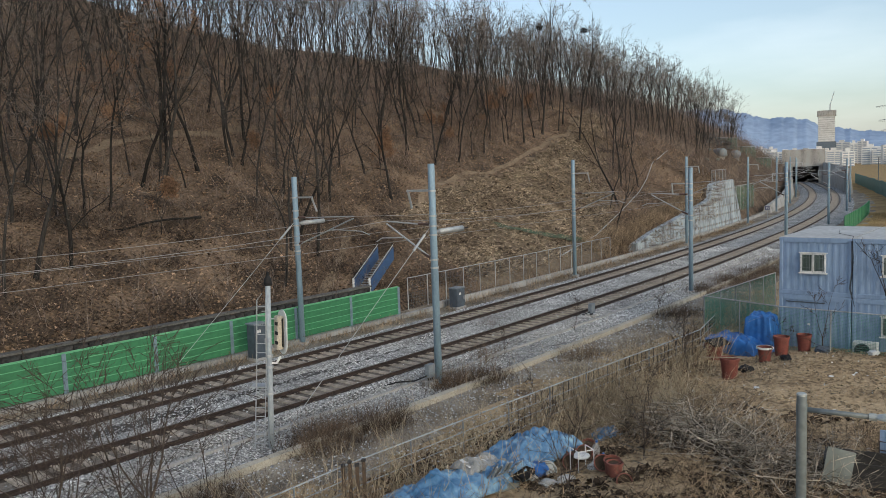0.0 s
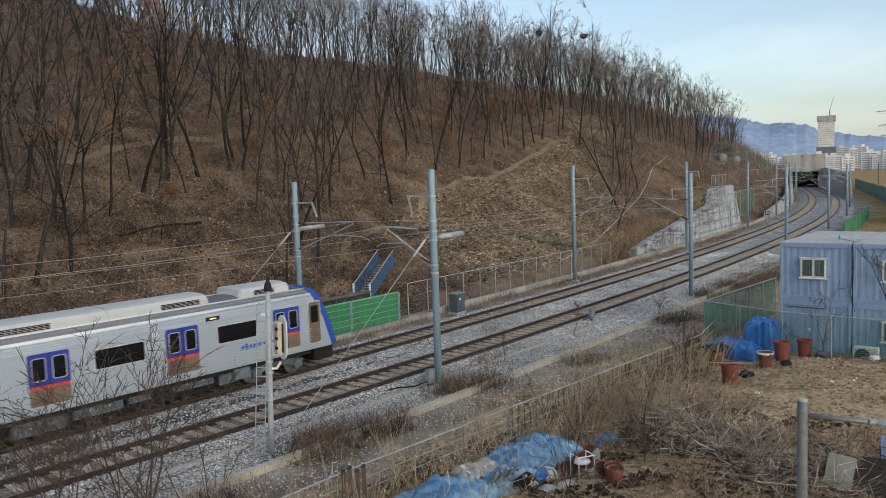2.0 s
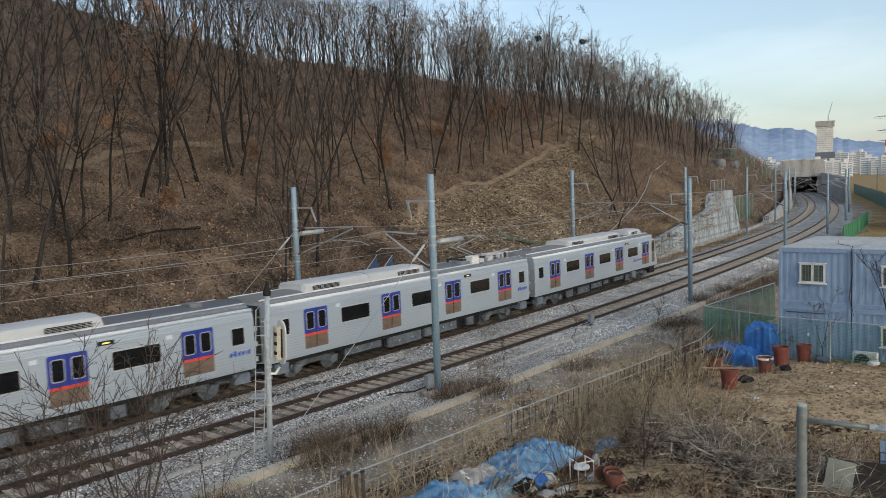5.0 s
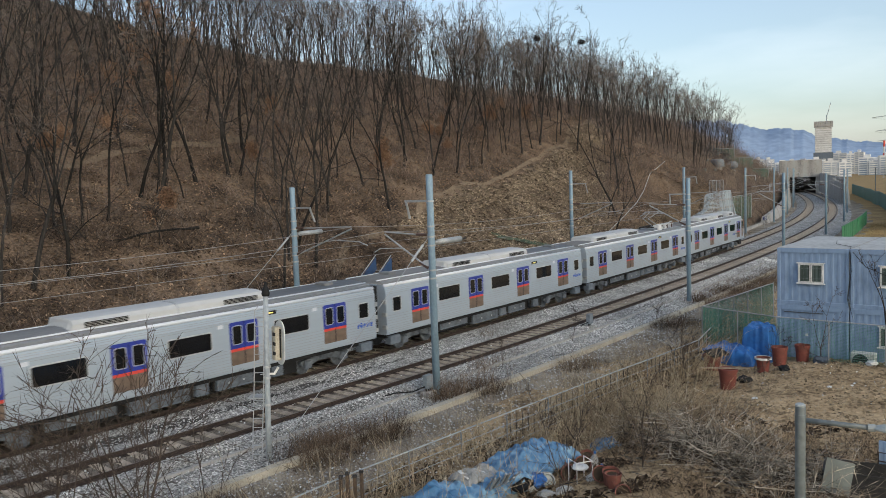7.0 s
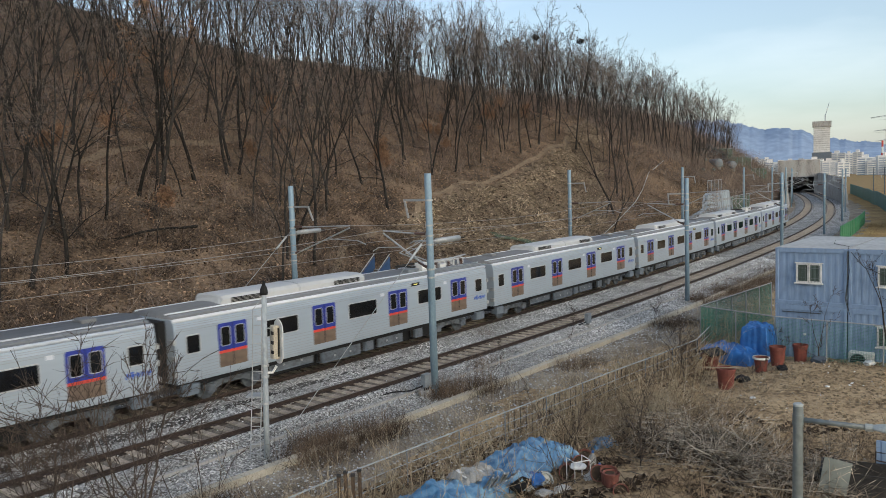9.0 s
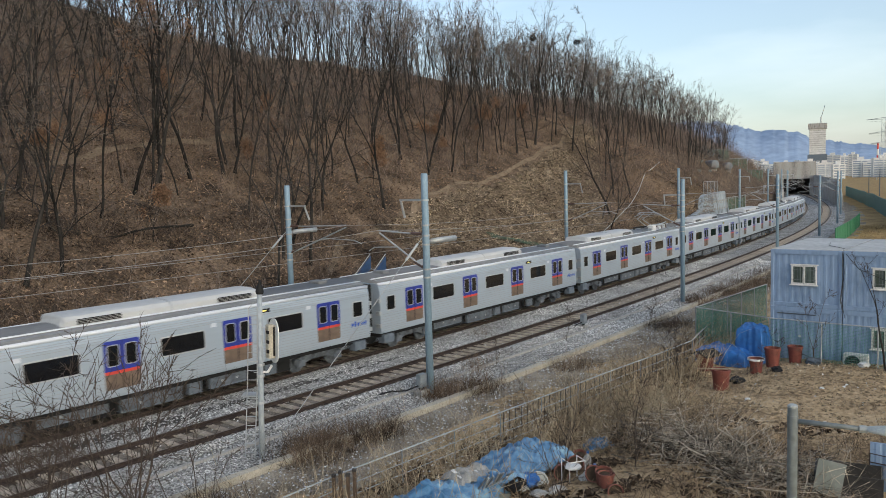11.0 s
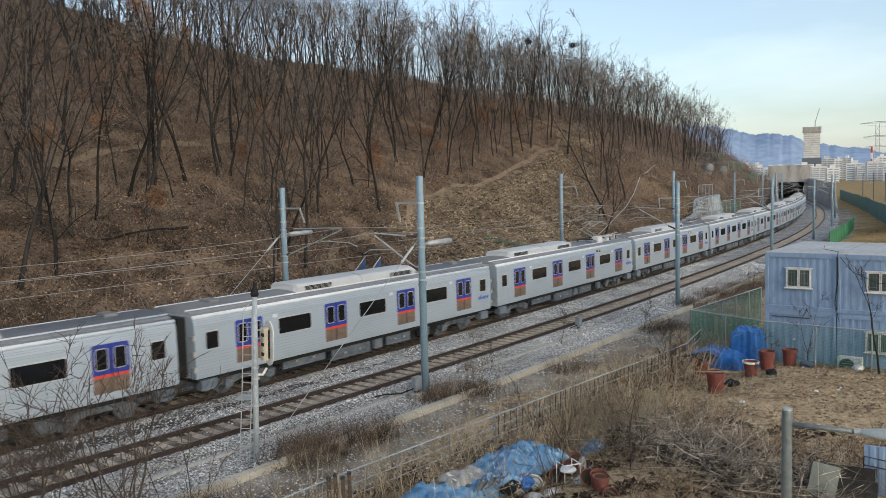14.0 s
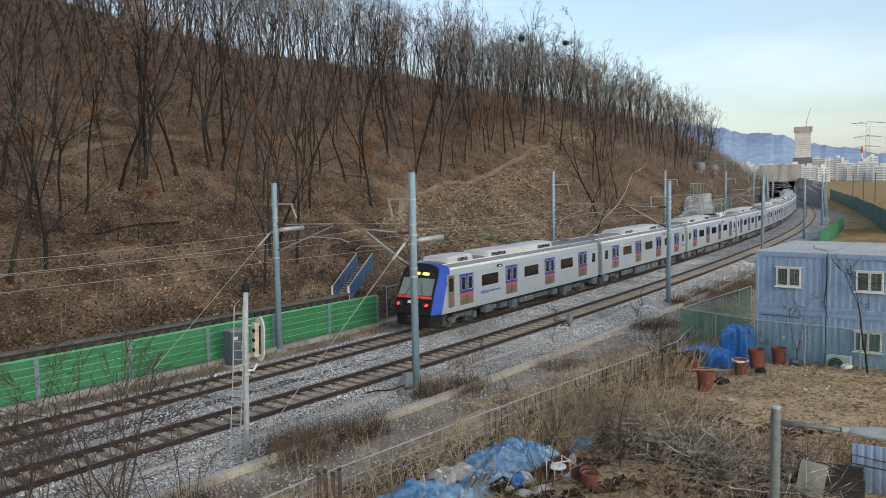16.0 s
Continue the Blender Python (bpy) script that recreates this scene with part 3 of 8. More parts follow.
def scatter_stones():
    rng = np.random.default_rng(4)
    base = np.array([(1, 0, 0), (-0.9, 0.2, 0.1), (0.1, 1, -0.1), (0, -0.9, 0.15), (0.1, 0.1, 0.8), (0, 0, -0.7)])
    tri = np.array([(0, 2, 4), (2, 1, 4), (1, 3, 4), (3, 0, 4), (2, 0, 5), (1, 2, 5), (3, 1, 5), (0, 3, 5)])
    V, T = [], []
    count = 42000
    s = np.concatenate([rng.uniform(-14, 22, count // 2), rng.uniform(22, 62, count // 2)])
    n = np.where(rng.random(count) < 0.78, np.where(rng.random(count) < 0.6, rng.uniform(-7.6, -5.5, count), rng.uniform(-3.3, -1.1, count)), np.where(rng.random(count) < 0.75, rng.uniform(1.1, 2.75, count), rng.uniform(-5.6, 1.0, count)))
    h = np.interp(s, TS, TH)
    x, y = np.interp(s, TS, TX) - n * np.sin(h), np.interp(s, TS, TY) + n * np.cos(h)
    z = np.interp(n, (-8, -7.3, -6.1, -5.9, -5.7, -5.35, -5.3, -3.5, -3.45, -3.1, -2.9, -1.5, -1.3, -0.95, -0.9, 0.9, 0.95, 1.3, 1.5, 2, 2.9), (-0.6, -0.44, -0.3, -0.21, -0.11, -0.115, -0.18, -0.18, -0.115, -0.11, -0.2, -0.2, -0.11, -0.115, -0.18, -0.18, -0.115, -0.11, -0.21, -0.24, -0.6))
    size = rng.uniform(0.027, 0.06, count) * np.where(s > 22, 1.3, 1.0)
    a = rng.uniform(0, 6.28, count)
    sq = rng.uniform(0.6, 1.0, count)
    for p in base:
        px, py = p[0] * np.cos(a) - p[1] * np.sin(a) * sq, p[0] * np.sin(a) + p[1] * np.cos(a) * sq
        V.append(np.stack([x + px * size, y + py * size, z + 0.012 + p[2] * size * 0.8], 1))
    verts = np.stack(V, 1).reshape(-1, 3)
    tris = (tri[None] + (np.arange(count) * 6)[:, None, None]).reshape(-1, 3)
    tagged(soup("ballast_stones", verts, tris, M["stone"]), "loose angular grey ballast stones", "ballast", kind="stuff")


scatter_stones()


def scatter_gravel():
    rng = np.random.default_rng(14)
    base = np.array([(1, 0, 0), (-0.9, 0.3, 0.1), (0.1, 1, 0), (0, -0.9, 0), (0, 0, 0.8)])
    tri = np.array([(0, 2, 4), (2, 1, 4), (1, 3, 4), (3, 0, 4)])
    k = 11000
    s, n = rng.uniform(-14, 60, k), -8.2 - 5.0 * rng.random(k) ** 1.5
    h = np.interp(s, TS, TH)
    x, y = np.interp(s, TS, TX) - n * np.sin(h), np.interp(s, TS, TY) + n * np.cos(h)
    z = np.array([ground_z(a, b) for a, b in zip(s, n)])
    size, a = rng.uniform(0.02, 0.06, k), rng.uniform(0, 6.28, k)
    V = [np.stack([x + (p[0] * np.cos(a) - p[1] * np.sin(a)) * size, y + (p[0] * np.sin(a) + p[1] * np.cos(a)) * size, z + p[2] * size], 1) for p in base]
    tagged(soup("verge_gravel", np.stack(V, 1).reshape(-1, 3), (tri[None] + (np.arange(k) * 5)[:, None, None]).reshape(-1, 3), M["stone"]), "scattered grey gravel on the verge", "gravel", kind="stuff")


scatter_gravel()


def oil_stain():
    rng = random.Random(3)
    g = Geo()
    for s0, s1, n0, n1 in ((-6, 4, -2.6, -1.3), (3, 9.5, -2.5, -1.5), (8.5, 13.5, -2.4, -1.7), (-14, -5, -2.7, -1.2)):
        k = 14
        up = [on(s0 + (s1 - s0) * i / k, n1 - 0.3 * rng.random() - 0.5 * abs(i / k - 0.5), -0.185) for i in range(k + 1)]
        dn = [on(s0 + (s1 - s0) * i / k, n0 + 0.3 * rng.random() + 0.5 * abs(i / k - 0.5), -0.185) for i in range(k + 1)]
        g.add(up + dn, [(i, i + 1, k + 2 + i, k + 1 + i) for i in range(k)])
    tagged(part("oil_stain", g, M["oily"]), "dark oily stain on the ballast between tracks", "stain", kind="structure")


oil_stain()


# ---- the two tracks ----
def build_track(n0, label):
    track = empty("railway_track", label, "railway track", "railway tracks")
    for side in (0.75, -0.75):
        c = n0 + side
        prof = [(c - 0.09, -0.135), (c + 0.09, -0.135), (c + 0.09, -0.11), (c + 0.02, -0.09), (c + 0.02, -0.05), (c + 0.04, -0.035), (c + 0.04, -0.004), (c - 0.04, -0.004), (c - 0.04, -0.035), (c - 0.02, -0.05), (c - 0.02, -0.09), (c - 0.09, -0.11)]
        rail = part("rail", sweep(prof, -110, 300, 2.0), M["rail"], track)
        part("rust_stain", sweep([(c - 0.24, -0.192), (c + 0.24, -0.192), (c + 0.22, -0.168), (c - 0.22, -0.168)], -110, 300, 2.0), M["rust"], track, "rust-brown stained stones along the rail")
        part("rail_head", sweep([(c - 0.03, -0.0035), (c + 0.03, -0.0035), (c + 0.026, 0.001), (c - 0.026, 0.001)], -110, 300, 2.0), M["steel"], rail, "worn shiny running surface")
    for side in (1, -1):
        part("ballast_shoulder", sweep([(n0 + side * 0.9, -0.2), (n0 + side * 0.95, -0.115), (n0 + side * 1.3, -0.11), (n0 + side * 1.5, -0.21)], -110, 300, 2.0), M["ballast"], track, "heaped grey stones over the sleeper ends")
    part("stained_ballast", sweep([(n0 - 1.0, -0.196), (n0 + 1.0, -0.196), (n0 + 0.95, -0.176), (n0 - 0.95, -0.176)], -110, 300, 2.0), M["brake"], track, "dark brake-dust stained ballast between the rails")
    return track


def sleeper_geo(m, g):
    prof = [(-0.15, -0.3), (0.15, -0.3), (0.115, -0.125), (-0.115, -0.125)]
    vs = [m @ Vector((x, y, z)) for y in (-1.22, 1.22) for x, z in prof]
    return g.add(vs, [(3, 2, 1, 0), (4, 5, 6, 7), (0, 1, 5, 4), (1, 2, 6, 5), (2, 3, 7, 6), (3, 0, 4, 7)])


def lay_sleepers(track, n0):
    one = sleeper_geo(Matrix(), Geo()).mesh("sleeper", M["sleeper"])
    rest = Geo()
    s = -105.0
    clip = Geo().box(-0.08, 0.08, -0.17, 0.17, -0.126, -0.1, b=0.008).mesh("fastening", M["rail"])
    while s < 290:
        m = along(s, n0, 0.0, random.uniform(-0.6, 0.6))
        if -18 < s < 70:
            o = part("sleeper", one, None, track, m=m)
            for side in (-0.75, 0.75):
                part("fastening", clip, None, o, m=pose(0, side, 0))
        else:
            sleeper_geo(m, rest)
        s += 0.62
    tagged(part("sleeper_row", rest, M["sleeper"], track), kind="stuff")


track_a = build_track(0.0, "rusty steel rails on concrete sleepers, line beside the hill")
track_b = build_track(TRACK_B, "rusty steel rails on concrete sleepers, line beside the verge")

# kerbs, cable trough, gutter
KERB = sweep([(-8.35, -0.6), (-8.05, -0.6), (-8.05, -0.29), (-8.35, -0.29)], -60, 74, 2)
tagged(part("kerb", KERB, M["conc_pale"]), "low weathered concrete kerb beside the ballast", "kerb", kind="structure")
trough = tagged(empty("cable_trough", "concrete cable trough with square lids along the ballast", "cable trough"), kind="structure")
lid = Geo().box(-0.49, 0.49, -0.09, 0.09, -0.36, -0.245, b=0.012).mesh("lid", M["conc"])
for i in range(75):
    part("lid", lid, None, trough, m=along(-16 + i, -6.3 + 0.02 * math.sin(i * 1.7), 0.0, random.uniform(-0.7, 0.7)))
GUTTER = sweep([(4.3, -0.6), (4.62, -0.6), (4.62, -0.3), (4.3, -0.3)], -80, 23, 2)
tagged(part("barrier_footing", GUTTER, M["conc"]), "pale concrete strip footing under the noise barrier", "footing", kind="structure")
G2 = sweep([(4.5, -0.6), (4.75, -0.6), (4.75, -0.12), (4.5, -0.12)], 23, 118, 2)
tagged(part("kerb", G2, M["conc"]), "pale concrete kerb at the foot of the slope", "kerb", kind="structure")


# ---- noise barrier ----
def noise_barrier():
    b = empty("noise_barrier", "bright green ribbed noise barrier with grey-blue steel posts", "noise barrier")
    post = Geo().box(-0.09, 0.09, -0.07, 0.09, -0.4, 1.3, b=0.015).mesh("post", M["bluepost"])
    bay = 4.04
    board = Geo()
    board.box(-bay / 2 + 0.09, bay / 2 - 0.09, -0.03, 0.05, 0.0, 0.305, b=0.014)
    board = board.mesh("board", M["green"])
    rib = Geo().box(-bay / 2 + 0.09, bay / 2 - 0.09, -0.055, 0.03, 0.296, 0.322).mesh("rib", M["greenlt"])
    cap = Geo().box(-bay / 2, bay / 2, -0.045, 0.06, 1.31, 1.35, b=0.01).mesh("cap_rail", M["greenlt"])
    s = 19.8
    while s > -70:
        part("post", post, None, b, m=along(s, 4.8))
        if s - bay > -70:
            m = along(s - bay / 2, 4.8)
            for k in range(5):
                o = part("board", board, None, b, m=m @ Matrix.Translation((0, random.uniform(-0.006, 0.006), -0.3 + 0.322 * k)))
                part("rib", rib, None, o)
            part("cap_rail", cap, None, b, m=m)
        s -= bay
    return b


noise_barrier()


def stone_wall():
    w = empty("stone_wall", "low dark mossy stone retaining wall at the foot of the hill", "retaining wall")
    tagged(w, kind="structure")
    back = sweep([(6.62, -0.6), (6.2, -0.6), (6.32, 1.34), (6.62, 1.34)], -70, 19, 2)
    part("backing", back, M["stonewall"], w)
    blocks = [Geo().box(-a, a, -0.09, 0.05, -0.16, 0.16, b=0.03).mesh("stone", M["stonewall"]) for a in (0.24, 0.3, 0.36)]
    part("coping", sweep([(6.16, 1.34), (6.66, 1.34), (6.66, 1.42), (6.16, 1.42)], -70, 19, 2), M["copestone"], w, "paler concrete coping")
    for row in range(3):
        s = -17.0 + 0.2 * row
        while s < 19 - row * 0.4:
            k = random.randrange(3)
            s += (0.26, 0.32, 0.38)[k]
            part("stone", blocks[k], None, w, m=along(s, 6.17 + 0.035 * row, 0.46 + 0.33 * row, random.uniform(-4, 4)))
            s += (0.26, 0.32, 0.38)[k]


stone_wall()


# ---- concrete retaining walls, tunnel mouth ----
WALL_S, WALL_TOP = (57, 62, 72, 80, 83, 84.5, 98.5), (0.4, 1.2, 2.3, 3.2, 3.5, 5.4, 5.6)


def anchored_wall():
    w = tagged(empty("anchored_wall", "pale grey anchored concrete retaining wall, its lower end overgrown", "retaining wall"), kind="structure")
    g, steps = Geo(), 35
    vs, fs = [], []
    for i in range(steps + 1):
        s = 57 + 41.5 * i / steps
        top = float(np.interp(s, WALL_S, WALL_TOP))
        n = float(np.interp(s, (57, 98.5), (5.3, 4.7)))
        back = 3.0 * smooth(86, 98.5, s)
        vs += [on(s, n, -0.6), on(s - back, n + top * 0.11, top), on(s - back, n + 0.6 + top * 0.11, top), on(s, n + 1.4, -0.6)]
    for i in range(steps):
        fs += [(i * 4 + j, i * 4 + 4 + j, i * 4 + 4 + (j + 1) % 4, i * 4 + (j + 1) % 4) for j in range(4)]
    fs += [(0, 1, 2, 3), tuple(steps * 4 + j for j in range(4))]
    part("wall_face", g.add(vs, fs), M["wallpanel"], w)
    head = Geo().box(-0.13, 0.13, -0.07, 0.05, -0.13, 0.13, b=0.03).mesh("anchor_head", M["conc"])
    for row in range(5):
        for i in range(28):
            s = 61 + 1.3 * i + 0.65 * (row % 2)
            z = 0.35 + 1.02 * row
            top = float(np.interp(s, WALL_S, WALL_TOP))
            if z < top - 0.3 and s < 97.6 - 0.5 * z:
                n = float(np.interp(s, (57, 98.5), (5.3, 4.7))) + (z + 0.3) * 0.11
                part("anchor_head", head, None, w, m=along(s, n - 0.06, z))
    for z in (1.6, 3.0, 4.3):
        s0 = 85.0 if z > 3 else 75.0
        c = lambda s: float(np.interp(s, (57, 98.5), (5.3, 4.7))) + (z + 0.3) * 0.11
        part("joint_ledge", sweep([(c(85) - 0.03, z), (c(85) + 0.1, z), (c(85) + 0.1, z + 0.05), (c(85) - 0.03, z + 0.05)], s0, 96.5 - 0.5 * z, 2), M["conc"], w)


anchored_wall()


def wing_wall(n0, lean, s0, s1, tops, label, name="wing_wall"):
    vs, fs, k = [], [], 24
    for i in range(k + 1):
        s = s0 + (s1 - s0) * i / k
        top = float(np.interp(s, [a for a, _ in tops], [b for _, b in tops]))
        sg = 1 if n0 > 0 else -1
        vs += [on(s, n0, -0.6), on(s, n0 + lean * sg, top), on(s, n0 + (lean + 0.5) * sg, top), on(s, n0 + 1.2 * sg, -0.6)]
    for i in range(k):
        fs += [(i * 4 + j, i * 4 + 4 + j, i * 4 + 4 + (j + 1) % 4, i * 4 + (j + 1) % 4) for j in range(4)]
    fs += [(0, 1, 2, 3), tuple(k * 4 + j for j in range(4))]
    tagged(part(name, Geo().add(vs, fs), M["conc"]), label, "retaining wall", kind="structure")


PORTAL = 285.0
wing_wall(4.0, 0.5, 120, PORTAL, ((120, 0.6), (150, 1.6), (185, 3.6), (215, 4.6), (PORTAL, 6.0)), "curving grey concrete wall leading to the tunnel")
wing_wall(-7.3, 0.2, 184, PORTAL, ((184, 3.0), (188, 5.4), (PORTAL, 6.6)), "pale concrete wall beside the far line")


def tunnel():
    t = tagged(empty("tunnel_mouth", "grey concrete box tunnel mouth with a deep stained parapet", "tunnel"), kind="structure")
    m = along(PORTAL, -2.2)
    g = Geo()
    for y0, y1 in ((4.1, 9.0), (-8.0, -4.1)):
        g.box(0, 1.2, y0, y1, -0.6, 6.4, m)
    part("abutment", g, M["conc"], t)
    part("lintel", Geo().box(-0.4, 1.2, -6.0, 7.0, 5.4, 6.7, m), M["conc"], t, "dark stained lintel beam")
    part("parapet", Geo().box(-0.2, 0.4, -6.0, 7.6, 6.7, 11.3, m, b=0.05), M["conc"], t, "tall pale parapet wall")
    inner = Geo()
    inner.box(1.2, 60, 4.1, 4.7, -0.6, 6.4, m)
    inner.box(1.2, 60, -4.7, -4.1, -0.6, 6.4, m)
    inner.box(1.2, 60, -4.7, 4.7, 6.0, 6.5, m)
    inner.box(60, 60.5, -4.7, 4.7, -0.6, 6.5, m)
    part("lining", inner, M["under"], t, "dark tunnel lining")
    rail = Geo()
    for i in range(16):
        y = 12 - 1.9 * i
        rail.tube([m @ Vector((0.1, y, 6.9)), m @ Vector((0.1, y, 8.0 if y < -6 else 6.95))], 0.05, 5)
    for z in (7.4, 8.0):
        rail.tube([m @ Vector((0.1, -6.2, z)), m @ Vector((0.1, -17, z))], 0.05, 5)
    part("guard_rail", rail, M["galv"], t)


tunnel()


# ---- the train ----
HALF, LONG = 1.56, 9.66
DOORS = (-7.148, -2.383, 2.383, 7.148)


def body_outline(inset=0.0):
    h = HALF - inset
    side = [(-h + 0.03, 0.98), (-h, 1.06), (-h, 2.2), (-h + 0.02, 3.0), (-h + 0.07, 3.2), (-h + 0.17, 3.36)]
    return side + [(-y, z) for y, z in reversed(side)]


def roof_outline():
    side = [(-1.40, 3.33), (-1.33, 3.40), (-1.10, 3.50), (-0.7, 3.58), (-0.3, 3.62)]
    return side + [(-y, z) for y, z in reversed(side)]


def rounded(w, h, r, k=4):
    pts = []
    for cx, cz, a0 in ((w / 2 - r, h / 2 - r, 0), (-w / 2 + r, h / 2 - r, 90), (-w / 2 + r, -h / 2 + r, 180), (w / 2 - r, -h / 2 + r, 270)):
        for i in range(k + 1):
            a = radians(a0 + 90 * i / k)
            pts.append((cx + r * math.cos(a), cz + r * math.sin(a)))
    return pts


def slab(w, h, r, y0, y1):
    return Geo().prism(rounded(w, h, r), y0, y1, "y")


def ring(w, h, r, t, y0, y1):
    """A rounded frame of width t."""
    a, b = rounded(w, h, r), rounded(w - 2 * t, h - 2 * t, max(r - t, 0.01))
    n = len(a)
    vs = [(x, y, z) for y in (y0, y1) for o in (a, b) for x, z in o]
    fs = []
    for i in range(n):
        j = (i + 1) % n
        fs += [(i, j, n + j, n + i), (2 * n + i, 3 * n + i, 3 * n + j, 2 * n + j), (i, 2 * n + i, 2 * n + j, j), (n + i, n + j, 3 * n + j, 3 * n + i)]
    return Geo().add(vs, fs)


TRAIN_MESH = {}


def shared(key, make, material, sm=False):
    if key not in TRAIN_MESH:
        TRAIN_MESH[key] = make().mesh(key, M[material], sm)
    return TRAIN_MESH[key]


def add_window(car, x, w, side, z=2.38, h=0.73):
    m = pose(x, 0, z) if side < 0 else pose(x, 0, z, 0, 0, 180)
    win = part("window", shared(f"window_{w}", lambda: ring(w, h, 0.1, 0.045, -HALF - 0.014, -HALF + 0.03), "alu"), None, car, m=m)
    part("pane", shared(f"pane_{w}", lambda: slab(w - 0.07, h - 0.07, 0.08, -HALF - 0.004, -HALF + 0.02), "glass"), None, win, "dark tinted glass")


def add_door(car, x, side):
    m = pose(x, 0, 0) if side < 0 else pose(x, 0, 0, 0, 0, 180)
    o = HALF + 0.004

    def leaf():
        return slab(1.30, 1.66, 0.05, -o, -HALF + 0.05)

    door = part("sliding_door", shared("door_leaf", leaf, "taupe"), None, car, "two-leaf door, blue above a red stripe and taupe below", m=m @ Matrix.Translation((0, 0, 2.09)))
    part("blue_panel", shared("door_blue", lambda: Geo().prism([(-0.66, -0.19), (0.66, -0.19), (0.66, 0.80), (0.61, 0.85), (-0.61, 0.85), (-0.66, 0.80)], -o - 0.006, -o + 0.01, "y"), "blue"), None, door)
    part("red_stripe", shared("door_red", lambda: Geo().box(-0.65, 0.65, -o - 0.008, -o + 0.01, -0.30, -0.19), "red"), None, door)
    part("door_seam", shared("door_seam", lambda: Geo().box(-0.011, 0.011, -o - 0.011, -o + 0.01, -0.82, 0.83), "black"), None, door)
    for dx in (-0.33, 0.33):
        mm = Matrix.Translation((dx, 0, 0.34))
        part("door_window_frame", shared("dwf", lambda: ring(0.46, 0.76, 0.1, 0.032, -o - 0.018, -o), "alu"), None, door, m=mm)
        part("door_glass", shared("dwg", lambda: slab(0.42, 0.72, 0.08, -o - 0.012, -o), "glass"), None, door, m=mm)


def add_bogie(car, x):
    def frame_geo():
        g = Geo()
        for y in (-1.0, 1.0):
            g.prism([(-1.35, 0.42), (-0.9, 0.36), (-0.45, 0.5), (0.45, 0.5), (0.9, 0.36), (1.35, 0.42), (1.35, 0.62), (0.5, 0.74), (-0.5, 0.74), (-1.35, 0.62)], y - 0.09, y + 0.09, "y")
            for wx in (-1.05, 1.05):
                g.box(wx - 0.2, wx + 0.2, y * 1.12 - 0.1, y * 1.12 + 0.1, 0.3, 0.62, b=0.04)
            g.tube([(-0.25, y * 1.06, 0.55), (-0.25, y * 1.06, 0.98)], 0.16, 10)
            g.tube([(0.25, y * 1.06, 0.55), (0.25, y * 1.06, 0.98)], 0.16, 10)
        g.box(-0.4, 0.4, -1.0, 1.0, 0.5, 0.85)
        return g

    b = part("bogie", shared("bogie_frame", frame_geo, "bogie"), None, car, m=pose(x, 0, 0))
    for wx in (-1.05, 1.05):
        def axle():
            g = Geo()
            for y in (-0.75, 0.75):
                g.tube([(0, y - 0.065, 0), (0, y + 0.065, 0)], 0.42, 20)
                g.tube([(0, y - 0.03 * (1 if y > 0 else -1) - 0.05, 0), (0, y - 0.03 * (1 if y > 0 else -1) - 0.03, 0)], 0.45, 20)
            g.tube([(0, -0.95, 0), (0, 0.95, 0)], 0.09, 8)
            return g
        part("wheelset", shared("wheelset", axle, "bogie"), None, b, m=pose(wx, 0, 0.43))


def add_roof_unit(car, x0, x1, name="air_conditioner"):
    w = x1 - x0

    def shell():
        g = Geo()
        side = [(-0.92, 3.5), (-0.9, 3.72), (-0.76, 3.86), (-0.4, 3.92)]
        o = side + [(-y, z) for y, z in reversed(side)]
        k = len(o)
        cols = [(0.0, 0.86), (0.16, 1.0), (w - 0.16, 1.0), (w, 0.86)]
        vs = []
        for x, f in cols:
            for y, z in o:
                vs.append((x + (0.12 if f < 1 and x == 0 and z > 3.6 else 0) - (0.12 if f < 1 and x == w and z > 3.6 else 0), y * f, 3.5 + (z - 3.5) * f))
        fs = [tuple(range(k - 1, -1, -1)), tuple(range(3 * k, 4 * k))] + [(i * k + j, i * k + (j + 1) % k, (i + 1) * k + (j + 1) % k, (i + 1) * k + j) for i in range(3) for j in range(k)]
        return g.add(vs, fs)

    u = part(name, shared(f"unit_{w:.1f}", shell, "ac"), None, car, "pale grey roof unit with louvres", m=pose(x0, 0, 0))

    def louvres(y, c):
        g = Geo()
        for z in (3.58, 3.63, 3.68, 3.73):
            x = c[0]
            while x < c[1]:
                g.box(x, x + 0.17, y * 0.92 - 0.02, y * 0.92 + 0.02, z, z + 0.03)
                x += 0.2
        return g

    for y in (-1, 1):
        for c in ([(0.55, 2.1), (w - 2.1, w - 0.55)] if w > 4 else [(0.7, w - 0.9)]):
            part("louvre", shared(f"louvre_{w:.1f}_{y}_{c[0]:.1f}", lambda: louvres(y, c), "black"), None, u)
    if w > 4:
        part("seam_strap", shared(f"strap_{w:.1f}", lambda: Geo().prism([(-0.94, 3.5), (-0.915, 3.73), (-0.77, 3.875), (-0.4, 3.935), (0.4, 3.935), (0.77, 3.875), (0.915, 3.73), (0.94, 3.5)], w / 2 - 0.03, w / 2 + 0.03), "galv"), None, u)


